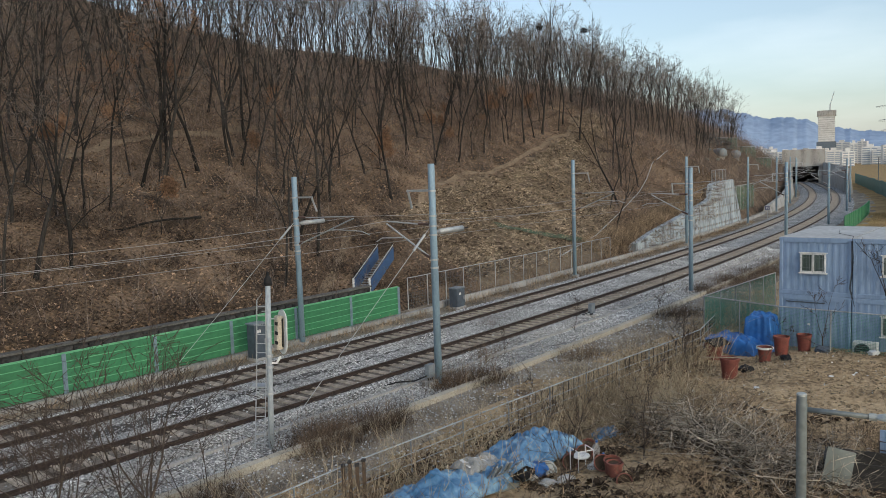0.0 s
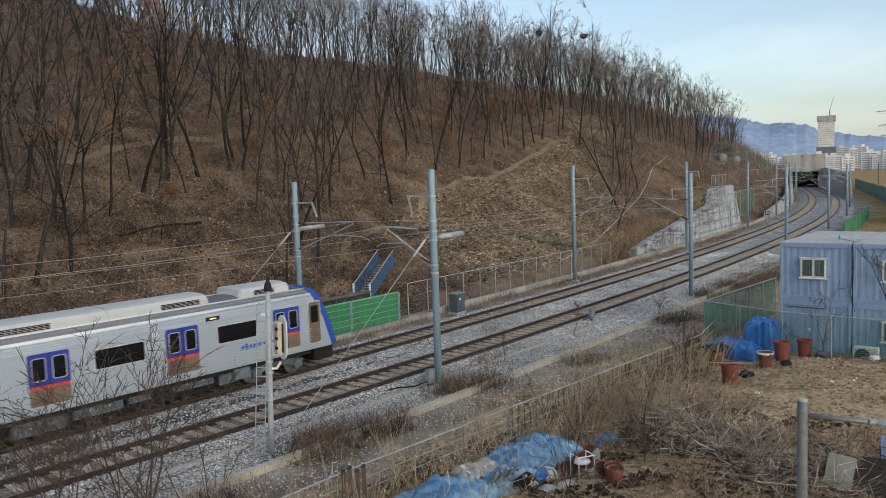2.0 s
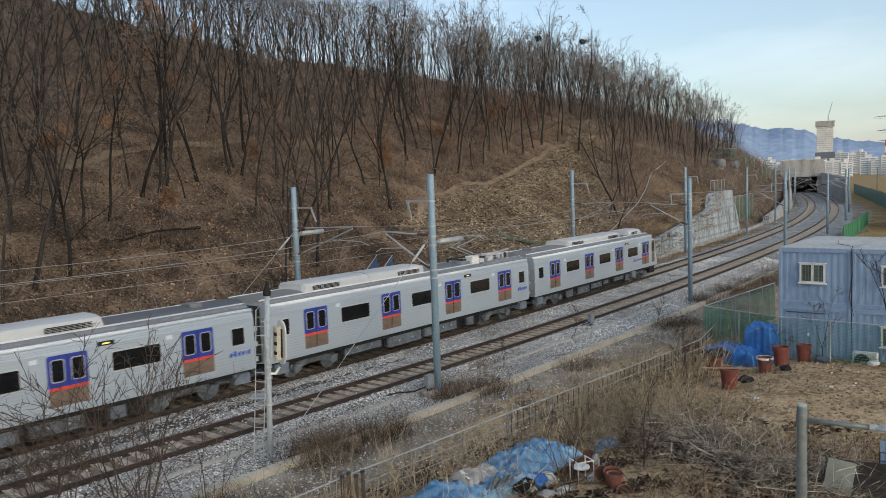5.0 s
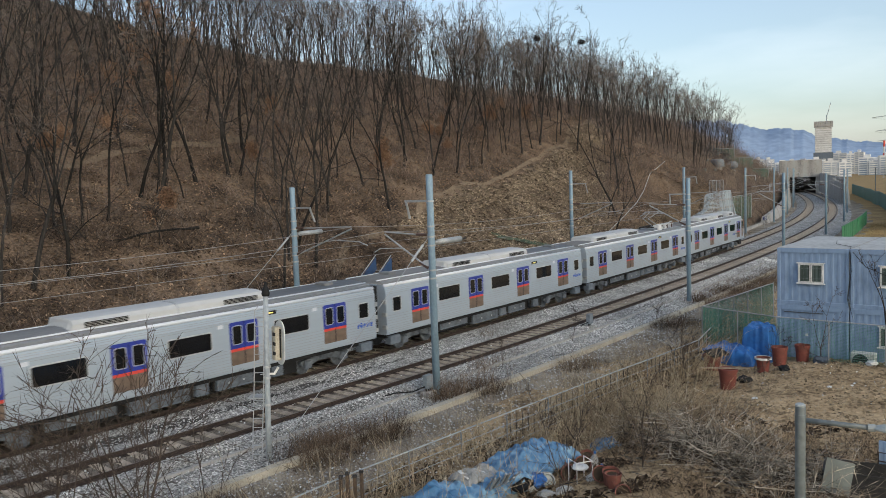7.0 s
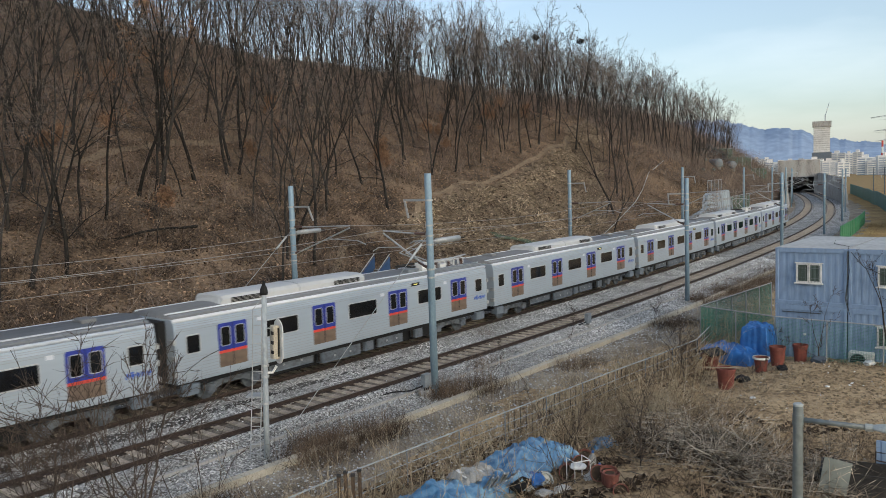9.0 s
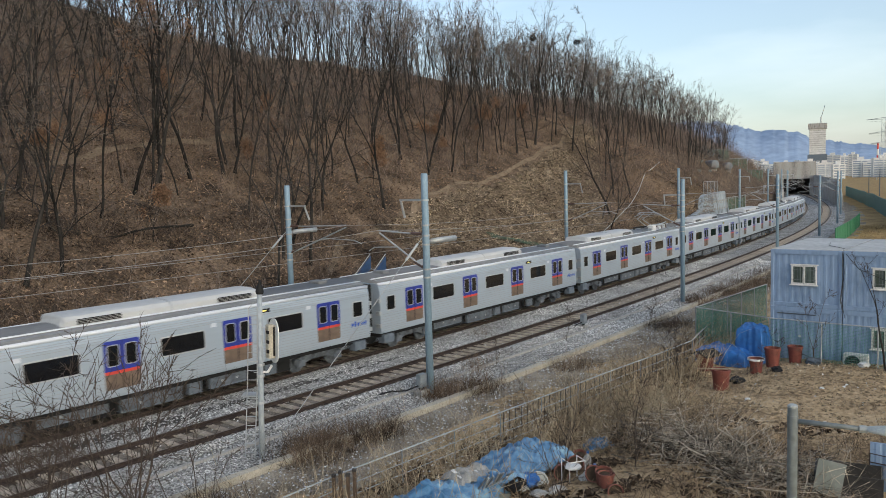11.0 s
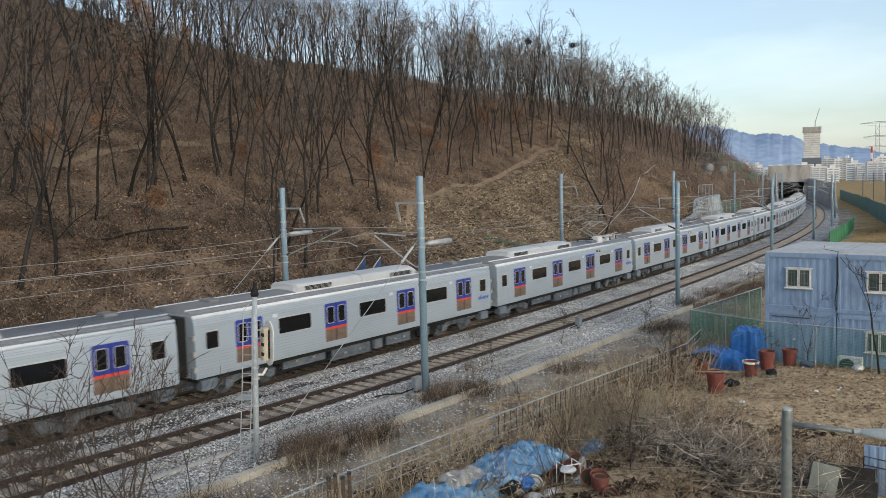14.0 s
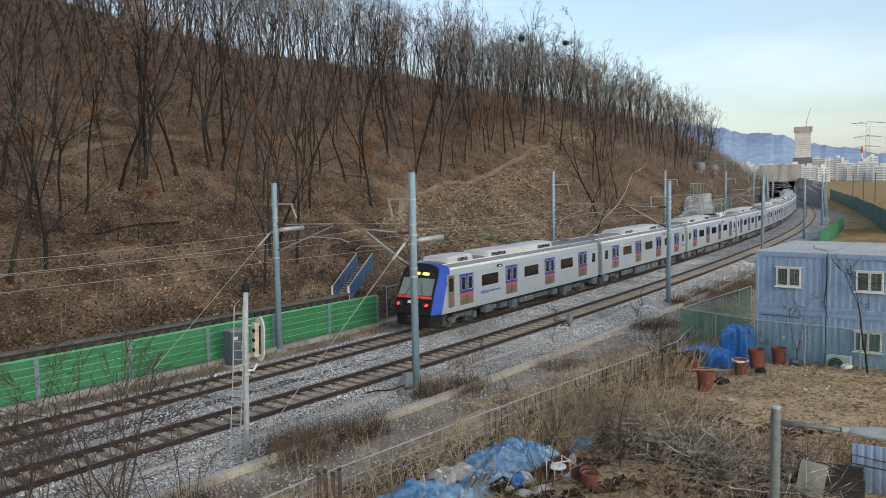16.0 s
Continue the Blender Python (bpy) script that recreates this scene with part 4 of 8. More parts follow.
def add_pantograph(car, x, raised):
    def base():
        g = Geo()
        for y in (-0.55, 0.55):
            g.box(-1.1, 1.1, y - 0.05, y + 0.05, 3.72, 3.8)
        for x_ in (-1.0, 1.0):
            g.box(x_ - 0.05, x_ + 0.05, -0.6, 0.6, 3.72, 3.8)
        for x_ in (-1.0, 1.0):
            for y in (-0.55, 0.55):
                g.tube([(x_, y, 3.5), (x_, y, 3.72)], 0.07, 6)
        return g

    def arms():
        g = Geo()
        top = 4.95 if raised else 4.25
        for y in (-0.28, 0.28):
            g.tube([(-0.9, y, 3.8), (1.1, y * 0.8, (3.8 + top) / 2 + 0.1)], 0.035, 5)
            g.tube([(1.1, y * 0.8, (3.8 + top) / 2 + 0.1), (-0.7, y * 1.2, top - 0.06)], 0.025, 5)
        return g

    def head():
        top = 4.95 if raised else 4.25
        g = Geo()
        for dx in (-0.2, 0.2):
            g.tube([(-0.7 + dx, -0.9, top - 0.16), (-0.7 + dx, -0.6, top), (-0.7 + dx, 0.6, top), (-0.7 + dx, 0.9, top - 0.16)], 0.03, 5)
        g.tube([(-0.9, -0.45, top - 0.03), (-0.5, -0.45, top - 0.03)], 0.025, 5)
        g.tube([(-0.9, 0.45, top - 0.03), (-0.5, 0.45, top - 0.03)], 0.025, 5)
        return g

    p = part("pantograph", shared("panto_base", base, "under"), None, car, "pantograph with dull metal arms", m=pose(x - 1.2, 0, 0, 0, 0, 180))
    part("arm", shared(f"panto_arm{raised}", arms, "galv"), None, p)
    part("collector_head", shared(f"panto_head{raised}", head, "galv"), None, p)

    def gear():
        g = Geo()
        g.box(0.05, 0.5, -0.95, -0.6, 3.5, 3.75, b=0.03)
        g.box(0.9, 1.4, -0.9, -0.4, 3.5, 3.75, b=0.03)
        g.box(1.8, 2.6, -0.5, 0.3, 3.56, 3.8, b=0.03)
        for i in range(6):
            g.tube([(1.0 + 0.4 * i, -0.75, 3.5), (1.0 + 0.4 * i, -0.75, 3.86)], 0.06, 6)
        g.tube([(0.9, -0.75, 3.88), (3.2, -0.75, 3.88)], 0.025, 5)
        return g
    sw = part("roof_switchgear", shared("switchgear", gear, "ac"), None, car, m=pose(x - 1.3, 0, 0))
    part("switch_cabinet", shared("switch_cabinet", lambda: Geo().box(-0.7, -0.05, -1.0, -0.5, 3.5, 3.95, b=0.03), "white"), None, sw, "white roof switch cabinet")
    part("resistor_box", shared("resistor_box", lambda: Geo().box(-1.7, -0.85, -0.95, -0.5, 3.5, 3.72, b=0.02), "boxtop"), None, sw)
    for k in range(6):
        part("roof_insulator", shared("roof_insulator", lambda: Geo().lathe([(0, 3.52), (0.05, 3.52), (0.09, 3.58), (0.05, 3.62), (0.09, 3.67), (0.05, 3.71), (0.09, 3.76), (0.05, 3.80), (0.05, 3.86), (0, 3.86)], 10), "insul"), None, sw, m=pose(0.7 + 0.55 * k, (-0.75, -0.25)[k % 2], 0))
    part("busbar", shared("busbar", lambda: Geo().tube([(0.5, -0.75, 3.88), (2.0, -0.7, 3.93), (3.6, -0.5, 4.0)], 0.045, 6).tube([(0.6, -0.25, 3.88), (3.5, -0.25, 3.88)], 0.04, 6), "galv"), None, sw, "pale busbar")
    for y in (-1.12, 1.12):
        part("roof_walkway", shared("roof_walkway", lambda: Geo().box(-0.1, 3.7, -0.1, 0.1, 3.48, 3.56, b=0.01), "boxtop"), None, sw, m=pose(0, y, 0))


def add_logo(car, x, z, long):
    def bars():
        k = Geo()
        o = HALF + 0.006
        x0 = -0.44
        for i, w in enumerate((0.16, 0.18, 0.16, 0.16, 0.07, 0.15)):
            if i == 1:
                k.prism([(x0 + 0.09 + 0.09 * math.cos(a), z + 0.02 + 0.13 * math.sin(a)) for a in np.linspace(0, 6.0, 12)], -o, -o + 0.01, "y")
            else:
                k.prism([(x0, z - 0.09), (x0 + w * 0.85, z - 0.09), (x0 + w * 0.85 + 0.04, z + 0.09), (x0 + 0.04, z + 0.09)], -o, -o + 0.01, "y")
            x0 += w + 0.02
        return k
    for side in (0, 180):
        part("emblem", shared(f"emblem_{z}", bars, "logo"), None, car, "slanted blue emblem bars", m=pose(x, 0, 0, 0, 0, side) if side == 0 else pose(x, 0, 0, 0, 0, 180))
        if long:
            def text():
                k = Geo()
                for i in range(6):
                    k.box(0.62 + 0.17 * i, 0.75 + 0.17 * i, -HALF - 0.006, -HALF + 0.01, z - 0.06, z + 0.06)
                return k
            part("lettering", shared("lettering", text, "boxgrey"), None, car, m=pose(x, 0, 0, 0, 0, side))


def build_car(kind, label):
    """kind: 'cab' (nose towards +x), 'plain' or 'power'."""
    car = empty("train_car", label, "train car", "cars of the commuter train")
    front = LONG if kind != "cab" else 8.55
    part("body_shell", Geo().prism(body_outline(), -LONG, front), M["body"], car, "brushed silver side panels")
    part("roof", Geo().prism(roof_outline(), -LONG + 0.05, front - 0.05), M["roof"], car, "grey roof", smooth=True)
    edge = Geo()
    for y in (-1, 1):
        edge.tube([(-LONG + 0.02, y * 1.44, 3.31), (front - 0.02, y * 1.44, 3.31)], 0.075, 8)
        edge.box(-LONG + 0.02, front - 0.02, y * 1.0 - 0.03, y * 1.0 + 0.03, 3.5, 3.56)
    part("roof_edge_strip", edge, M["edge"], car, "pale bluish roof edge strip", smooth=True)
    groove = Geo()
    for y in (-1, 1):
        groove.prism([(y * 1.28, 3.40), (y * 1.16, 3.43), (y * 1.16, 3.50), (y * 1.28, 3.455)], -LONG + 0.06, front - 0.06)
    part("roof_gutter", groove, M["gutter"], car, "dark gutter along the roof")
    cuts = sorted([(d - 0.68, d + 0.68) for d in DOORS])
    for k, z in enumerate((1.10, 1.19, 1.28, 1.40, 1.52, 1.64, 1.76, 1.88, 2.90, 2.99, 3.08, 3.15)):
        for side in (-1, 1):
            x = -LONG + 0.1
            for a, b in cuts + [(front - 0.1, front)] if z < 3 else [(front - 0.1, front)]:
                y = HALF if z < 2.3 else HALF - 0.02 - (z - 3.0) * 0.2 * (z > 3)
                w = round(a - x, 3)
                key = f"bead_{w}"
                part("side_bead", shared(key, lambda: Geo().box(0, w, -0.01, 0.01, 0, 0.016), "bead"), None, car, m=pose(x, side * y, z))
                x = b
    for side in (-1, 1):
        for d in DOORS:
            add_door(car, d, side)
        for x in (-4.765, 0.0, 4.765):
            add_window(car, x, 1.86, side)
        add_window(car, -8.9, 0.64, side)
        if kind != "cab":
            add_window(car, 8.9, 0.64, side)
    for x in (-6.9, 6.9):
        add_bogie(car, x)
    # underframe coloured black to deepen the shade below the body
    sill = Geo().box(-LONG + 0.1, front - 0.1, -1.4, 1.4, 0.8, 0.99)
    part("underframe", sill, M["black"], car)
    rng = random.Random(len(kind))
    for side in (-1, 1):
        x = -5.2
        while x < 4.2:
            w = rng.choice((0.55, 0.8, 1.1, 1.7, 2.4))
            x1, z0 = min(x + w, 5.0), rng.choice((0.30, 0.36, 0.44, 0.52))
            inner = rng.choice((1.38, 1.34, 1.24))
            box = part("underfloor_box", Geo().box(x, x1, side * inner - 0.4 * (side > 0), side * inner + 0.4 * (side < 0), z0, 0.86, b=0.03), M["ubox"], car)
            part("box_lid", Geo().box(x + 0.06, x1 - 0.06, side * (inner + 0.012) - 0.012, side * (inner + 0.012) + 0.012, z0 + 0.07, 0.78), M["bogie"], box)
            if w > 1.0:
                for k in (0.3, 0.7):
                    part("lid_catch", Geo().box(x + w * k - 0.03, x + w * k + 0.03, side * (inner + 0.03) - 0.012, side * (inner + 0.03) + 0.012, z0 + 0.2, z0 + 0.28), M["galv"], box)
            part("hanger", Geo().box(x - 0.1, x - 0.05, side * 1.2 - 0.05, side * 1.2 + 0.05, 0.4, 0.86), M["under"], car)
            x += w + rng.choice((0.25, 0.4, 0.9))
        for x in (-9.1, 9.0 if kind != "cab" else 4.9):
            part("step_box", Geo().box(x - 0.35, x + 0.35, side * 1.38 - 0.2, side * 1.38 + 0.2, 0.5, 0.9, b=0.02), M["ubox"], car)
    # black box added to fill the underfloor with shade and close the view through
    part("shade_core", Geo().box(-5.4, 5.4 if kind != "cab" else 5.0, -0.95, 0.95, 0.22, 0.82), M["black"], car, "added core of underfloor equipment, black for the shade there")
    for x in ((-LONG - 0.14,) if kind == "cab" else (-LONG - 0.14, LONG + 0.14)):
        part("gangway_bellows", shared("gangway", lambda: Geo().box(-0.19, 0.19, -1.0, 1.0, 1.05, 3.3), "black"), None, car, m=pose(x, 0, 0))
    for x in ((-LONG - 0.04,) if kind == "cab" else (-LONG - 0.04, LONG + 0.04)):
        for z in (1.35, 1.95, 2.55):
            part("end_fitting", shared("end_fitting", lambda: Geo().box(-0.06, 0.06, -0.125, 0.125, -0.09, 0.09), "galv"), None, car, m=pose(x, -1.475, z))
    if kind == "power":
        add_roof_unit(car, -7.2, 1.0)
        add_pantograph(car, 6.9, True)
    else:
        add_roof_unit(car, -4.1, 4.1)
    for x in (-8.2, 7.6) if kind == "plain" else (-8.2,) if kind == "cab" else ():
        part("roof_vent", shared("roof_vent", lambda: Geo().box(0, 0.5, -0.5, 0.2, 3.55, 3.74, b=0.03), "roof"), None, car, m=pose(x, 0, 0))
    for x in (-5.95, 1.2, 5.9):
        part("notice_sticker", shared("sticker", lambda: Geo().box(0, 0.24, -HALF - 0.004, -HALF + 0.02, 2.78, 2.92), "edge"), None, car, "pale blue notice sticker", m=pose(x, 0, 0))
    for side in (-1, 1):
        d = part("destination_display", Geo().box(3.4, 4.0, side * (HALF - 0.012) - 0.012, side * (HALF - 0.012) + 0.012, 2.98, 3.13, b=0.008), M["black"], car)
        part("display_text", Geo().box(3.58, 3.82, side * (HALF + 0.002) - 0.006, side * (HALF + 0.002) + 0.006, 3.03, 3.08), M["sign"], d)
    add_logo(car, 5.3 if kind == "cab" else 8.9, 1.70, kind == "cab")
    if kind == "cab":
        add_nose(car)
    return car


def add_nose(car):
    """Raked driving end: blue surround, windscreen, red band, black lower mask, lights."""
    o = body_outline() + []
    top = [(-1.39, 3.37), (-1.1, 3.49), (-0.5, 3.59), (0.5, 3.59), (1.1, 3.49), (1.39, 3.37)]
    side = [(-1.53, 0.98), (-1.56, 1.06), (-1.56, 2.2), (-1.54, 3.0), (-1.49, 3.2)]
    outline = side + top + [(-y, z) for y, z in reversed(side)]

    def rake(z):
        return 10.1 - max(z - 1.35, 0) * 0.50 - max(1.35 - z, 0) * 0.15

    def band(x_of0, x_of1, mtl, name, shrink0=1.0, shrink1=1.0):
        k = len(outline)
        vs = [(x_of0(z), y * shrink0, z) for y, z in outline] + [(x_of1(z), y * shrink1, z) for y, z in outline]
        fs = [(i, (i + 1) % k, k + (i + 1) % k, k + i) for i in range(k)]
        return part(name, Geo().add(vs, fs), M[mtl], car)

    band(lambda z: 8.5, lambda z: rake(z) - 0.55, "body", "cab_side")
    band(lambda z: rake(z) - 0.552, lambda z: rake(z), "nose", "blue_surround", 1.002, 0.8)
    k = len(outline)
    face = [(rake(z), y * 0.8, z) for y, z in outline]
    part("mask", Geo().add(face, [tuple(range(k))]).add([(rake(z) - 0.25, y * 0.75, z) for y, z in outline], [tuple(range(k - 1, -1, -1))]), M["black"], car, "black front mask")

    def panel(name, pts, mtl, label="", lift=0.02):
        vs = [(rake(z) + lift, y * 0.86, z) for y, z in pts] + [(rake(z) + lift - 0.03, y * 0.86, z) for y, z in pts]
        n = len(pts)
        return part(name, Geo().add(vs, [tuple(range(n)), tuple(range(2 * n - 1, n - 1, -1))] + [(i, n + i, n + (i + 1) % n, (i + 1) % n) for i in range(n)]), M[mtl], car, label)

    panel("windscreen", [(-1.27, 1.98), (1.27, 1.98), (1.2, 2.85), (-1.2, 2.85)], "screen", "raked windscreen, pale green sky reflection in its colour")
    panel("headboard", [(-1.15, 2.93), (1.15, 2.93), (1.0, 3.22), (-1.0, 3.22)], "glass", lift=0.018)
    panel("destination_board", [(-0.55, 3.0), (0.0, 3.0), (0.0, 3.15), (-0.55, 3.15)], "sign", lift=0.03)
    panel("number_board", [(0.2, 3.0), (0.7, 3.0), (0.7, 3.15), (0.2, 3.15)], "sign", lift=0.03)
    panel("red_band", [(-1.36, 1.82), (1.36, 1.82), (1.34, 1.95), (-1.34, 1.95)], "red", lift=0.024)
    panel("emblem_bars", [(-0.42, 1.56), (0.38, 1.56), (0.43, 1.7), (-0.37, 1.7)], "white", lift=0.024)
    for y in (-1.0, 1.0):
        panel("light_housing", [(y - 0.2, 1.41), (y + 0.2, 1.41), (y + 0.2, 1.61), (y - 0.2, 1.61)], "under", lift=0.022)
        panel("tail_light", [(y * 1.1 - 0.08, 1.45), (y * 1.1 + 0.08, 1.45), (y * 1.1 + 0.08, 1.57), (y * 1.1 - 0.08, 1.57)], "tail", lift=0.034)
    part("wiper", Geo().tube([(rake(2.0) + 0.05, 0.5, 2.0), (rake(2.6) + 0.05, 0.25, 2.6)], 0.015, 5).tube([(rake(2.0) + 0.05, -0.6, 2.0), (rake(2.6) + 0.05, -0.35, 2.6)], 0.015, 5), M["black"], car)
    part("skirt", Geo().box(8.9, 9.95, -1.15, 1.15, 0.35, 0.98, b=0.05), M["black"], car, "black front skirt")
    part("coupler", Geo().box(9.85, 10.4, -0.16, 0.16, 0.65, 0.95, b=0.04), M["under"], car)
    for s in (-1, 1):
        d = part("cab_door", slab(0.60, 1.74, 0.08, -HALF - 0.006, -HALF + 0.03), M["taupe"], car, "taupe cab side door", m=pose(8.62, 0, 2.12) if s < 0 else pose(8.62, 0, 2.12, 0, 0, 180))
        part("door_frame", ring(0.68, 1.82, 0.1, 0.04, -HALF - 0.016, -HALF + 0.02), M["alu"], d)
        part("door_glass", slab(0.40, 0.72, 0.08, -HALF - 0.014, -HALF + 0.01), M["glass"], d, m=pose(0, 0, 0.36))
    add_roof_unit(car, 5.4, 8.0, "cab_cooler")


TRAIN = []


def head_at(t):
    """Arc length that the train's front end has reached."""
    uneven = np.interp(t, (1, 1.5, 2.5, 3.5, 4, 6.5, 7.5, 9, 11.5, 12, 12.5, 13, 13.5, 14, 14.5, 15.5), (0, -0.16, -0.06, 0.06, 0.14, -0.04, 0.04, -0.07, -0.1, 0.04, 0.2, 0.08, 0, 0.3, -0.04, 0))
    return 0.000326955 * t ** 4 - 0.01495973 * t ** 3 + 0.48123665 * t ** 2 + 9.05273269 * t - 10.99537055 + float(uneven)


def build_train():
    cab = build_car("cab", "silver commuter driving car with a raked blue-edged nose")
    plain = build_car("plain", "silver commuter car with blue double doors")
    power = build_car("power", "silver commuter car with a pantograph on its roof")
    made = {"cab": cab, "plain": plain, "power": power}
    used = set()
    for i in range(10):
        kind = "cab" if i in (0, 9) else "power" if i in (1, 4, 7) else "plain"
        ob = made[kind] if kind not in used else copy_thing(made[kind], Matrix())
        used.add(kind)
        TRAIN.append((ob, i))


build_train()


def car_pose(i, t):
    mid = head_at(t) - 10 - 20 * i
    a, b = on(mid - 6.9, 0), on(mid + 6.9, 0)
    d = b - a
    turn = math.atan2(d.y, d.x) + (math.pi if i == 9 else 0)
    return Matrix.Translation((a + b) / 2) @ Matrix.Rotation(turn, 4, "Z")


def motions():
    for ob, i in TRAIN:
        walk(ob, [(t * 0.5, car_pose(i, t * 0.5)) for t in range(33)])


# ---- overhead line ----
def catenary_pole(s, n, top, lean=(0.0, 0.0), gear=True):
    """A round steel pole with bracket arms over its track (towards -y in its space for the hill side)."""
    p = empty("catenary_pole", "grey-blue round steel catenary pole with bracket arms", "catenary pole", "poles of the overhead line", along(s, n) @ pose(0, 0, 0, *lean))
    way = -1 if n > 0 else 1
    part("shaft", Geo().tube([(0, 0, -0.55), (0, 0, top - 0.04), (0, 0, top)], [0.15, 0.135, 0.12], 16), M["pole"], p, smooth=True)
    part("foot", Geo().tube([(0, 0, -0.62), (0, 0, -0.38)], 0.34, 12), M["conc"], p, "concrete footing")
    for z in (4.3, 4.62, 5.6, 5.95, 6.35, top - 1.05):
        part("clamp", Geo().tube([(0, 0, z - 0.035), (0, 0, z + 0.035)], 0.168, 14), M["galv"], p)
    reach = way * (abs(n - (0 if n > 0 else TRACK_B)) - 0.1)
    part("top_tube", Geo().tube([(0, 0, 6.0), (0, reach * 0.35, 6.02), (0, reach, 6.1)], 0.032, 6), M["galv"], p, "pale bracket tube")
    part("diagonal_tube", Geo().tube([(0, 0, 4.6), (0, reach * 0.4, 5.15), (0, reach, 6.0)], 0.035, 6), M["galv"], p)
    part("steady_arm", Geo().tube([(0, reach * 0.62, 5.45), (0, reach * 1.12, 5.4), (0, reach * 1.25, 5.24)], 0.022, 6), M["galv"], p)
    part("insulator", Geo().tube([(0, way * 0.2, 6.01), (0, way * 0.75, 6.02)], [0.06, 0.06], 8), M["insul"], p)
    part("insulator", Geo().tube([(0, way * 0.18, 4.68), (0, way * 0.62, 4.88)], [0.06, 0.06], 8), M["insul"], p)
    part("feeder_arm", Geo().box(-0.04, 0.04, min(0, way * 1.3), max(0, way * 1.3), top - 1.08, top - 1.0).tube([(0, way * 1.25, top - 1.08), (0.25, way * 1.3, top - 1.75)], 0.05, 6), M["galv"], p)
    if gear:
        t = part("spring_tensioner", Geo().tube([(0.15, 0, 5.7), (0.35, 0, 5.7)], 0.06, 8).tube([(0.35, 0, 5.7), (1.85, 0, 5.72)], 0.115, 14), M["galv"], p, "pale cylindrical spring tensioner", smooth=True)
        part("tension_rod", Geo().tube([(1.85, 0, 5.72), (2.2, 0, 5.72)], 0.03, 6), M["under"], t)
    return p


POLES = [(-15.5, 4.2, 8.1, 0), (11.6, 4.2, 8.06, 1), (39.8, 3.5, 8.6, 0), (66.5, 3.4, 8.72, 0), (96, 3.5, 8.55, 0), (122, 3.4, 8.5, 0), (148, 3.4, 8.5, 0), (176, 3.4, 8.4, 0), (204, 3.4, 8.2, 0),
         (-18, -7.0, 8.3, 0), (9.0, -7.0, 8.38, 1), (35.6, -7.2, 7.75, 0), (64, -6.9, 7.8, 0), (94.5, -6.6, 7.5, 0), (122, -6.9, 7.8, 0), (150, -6.9, 7.8, 0), (180, -6.9, 7.8, 0)]
for s_, n_, top_, g_ in POLES:
    catenary_pole(s_, n_, top_, gear=bool(g_))


def sag_wire(g, a, b, sag, r, k=10):
    g.tube([a.lerp(b, i / k) - Vector((0, 0, sag * 4 * (i / k) * (1 - i / k))) for i in range(k + 1)], r, 4, False)


def overhead_wires(n0, side, label):
    poles = sorted(p for p in POLES if (p[1] > 0) == (side > 0))
    stops = [-75.0, -45.0] + [p[0] for p in poles] + [232.0]
    w = empty("overhead_line", label, "overhead wire")
    for a, b in zip(stops, stops[1:]):
        def span(name, n_, z_, sag, r):
            g = Geo()
            sag_wire(g, on(a, n_, z_), on(b, n_, z_), sag, r)
            part(name, g, M["wire"], w)
        span("contact_wire", n0, 5.2, 0.02, 0.009)
        span("messenger_wire", n0, 6.1, 0.42, 0.011)
        for i in range(1, 5):
            u = i / 5
            q = on(a + (b - a) * u, n0, 0)
            part("dropper", Geo().tube([q + Vector((0, 0, 5.2)), q + Vector((0, 0, 6.1 - 0.42 * 4 * u * (1 - u)))], 0.003, 3, False), M["wire"], w)


overhead_wires(0.0, 1, "thin sagging overhead wires above the hill-side track")
overhead_wires(TRACK_B, -1, "thin sagging overhead wires above the verge-side track")


def guy_wire(a, b):
    g = empty("guy_wire", "pale taut guy wire with a turnbuckle from pole to ground", "guy wire", "guy wires")
    part("strand", Geo().tube([a, b], 0.014, 5), M["galv"], g)
    part("turnbuckle", Geo().tube([a.lerp(b, 0.04), a.lerp(b, 0.13)], 0.05, 6), M["galv"], g)


guy_wire(on(11.4, 4.1, 5.8), on(3.6, 4.0, -0.5))
guy_wire(on(8.8, -7.0, 5.9), on(1.6, -6.6, -0.4))


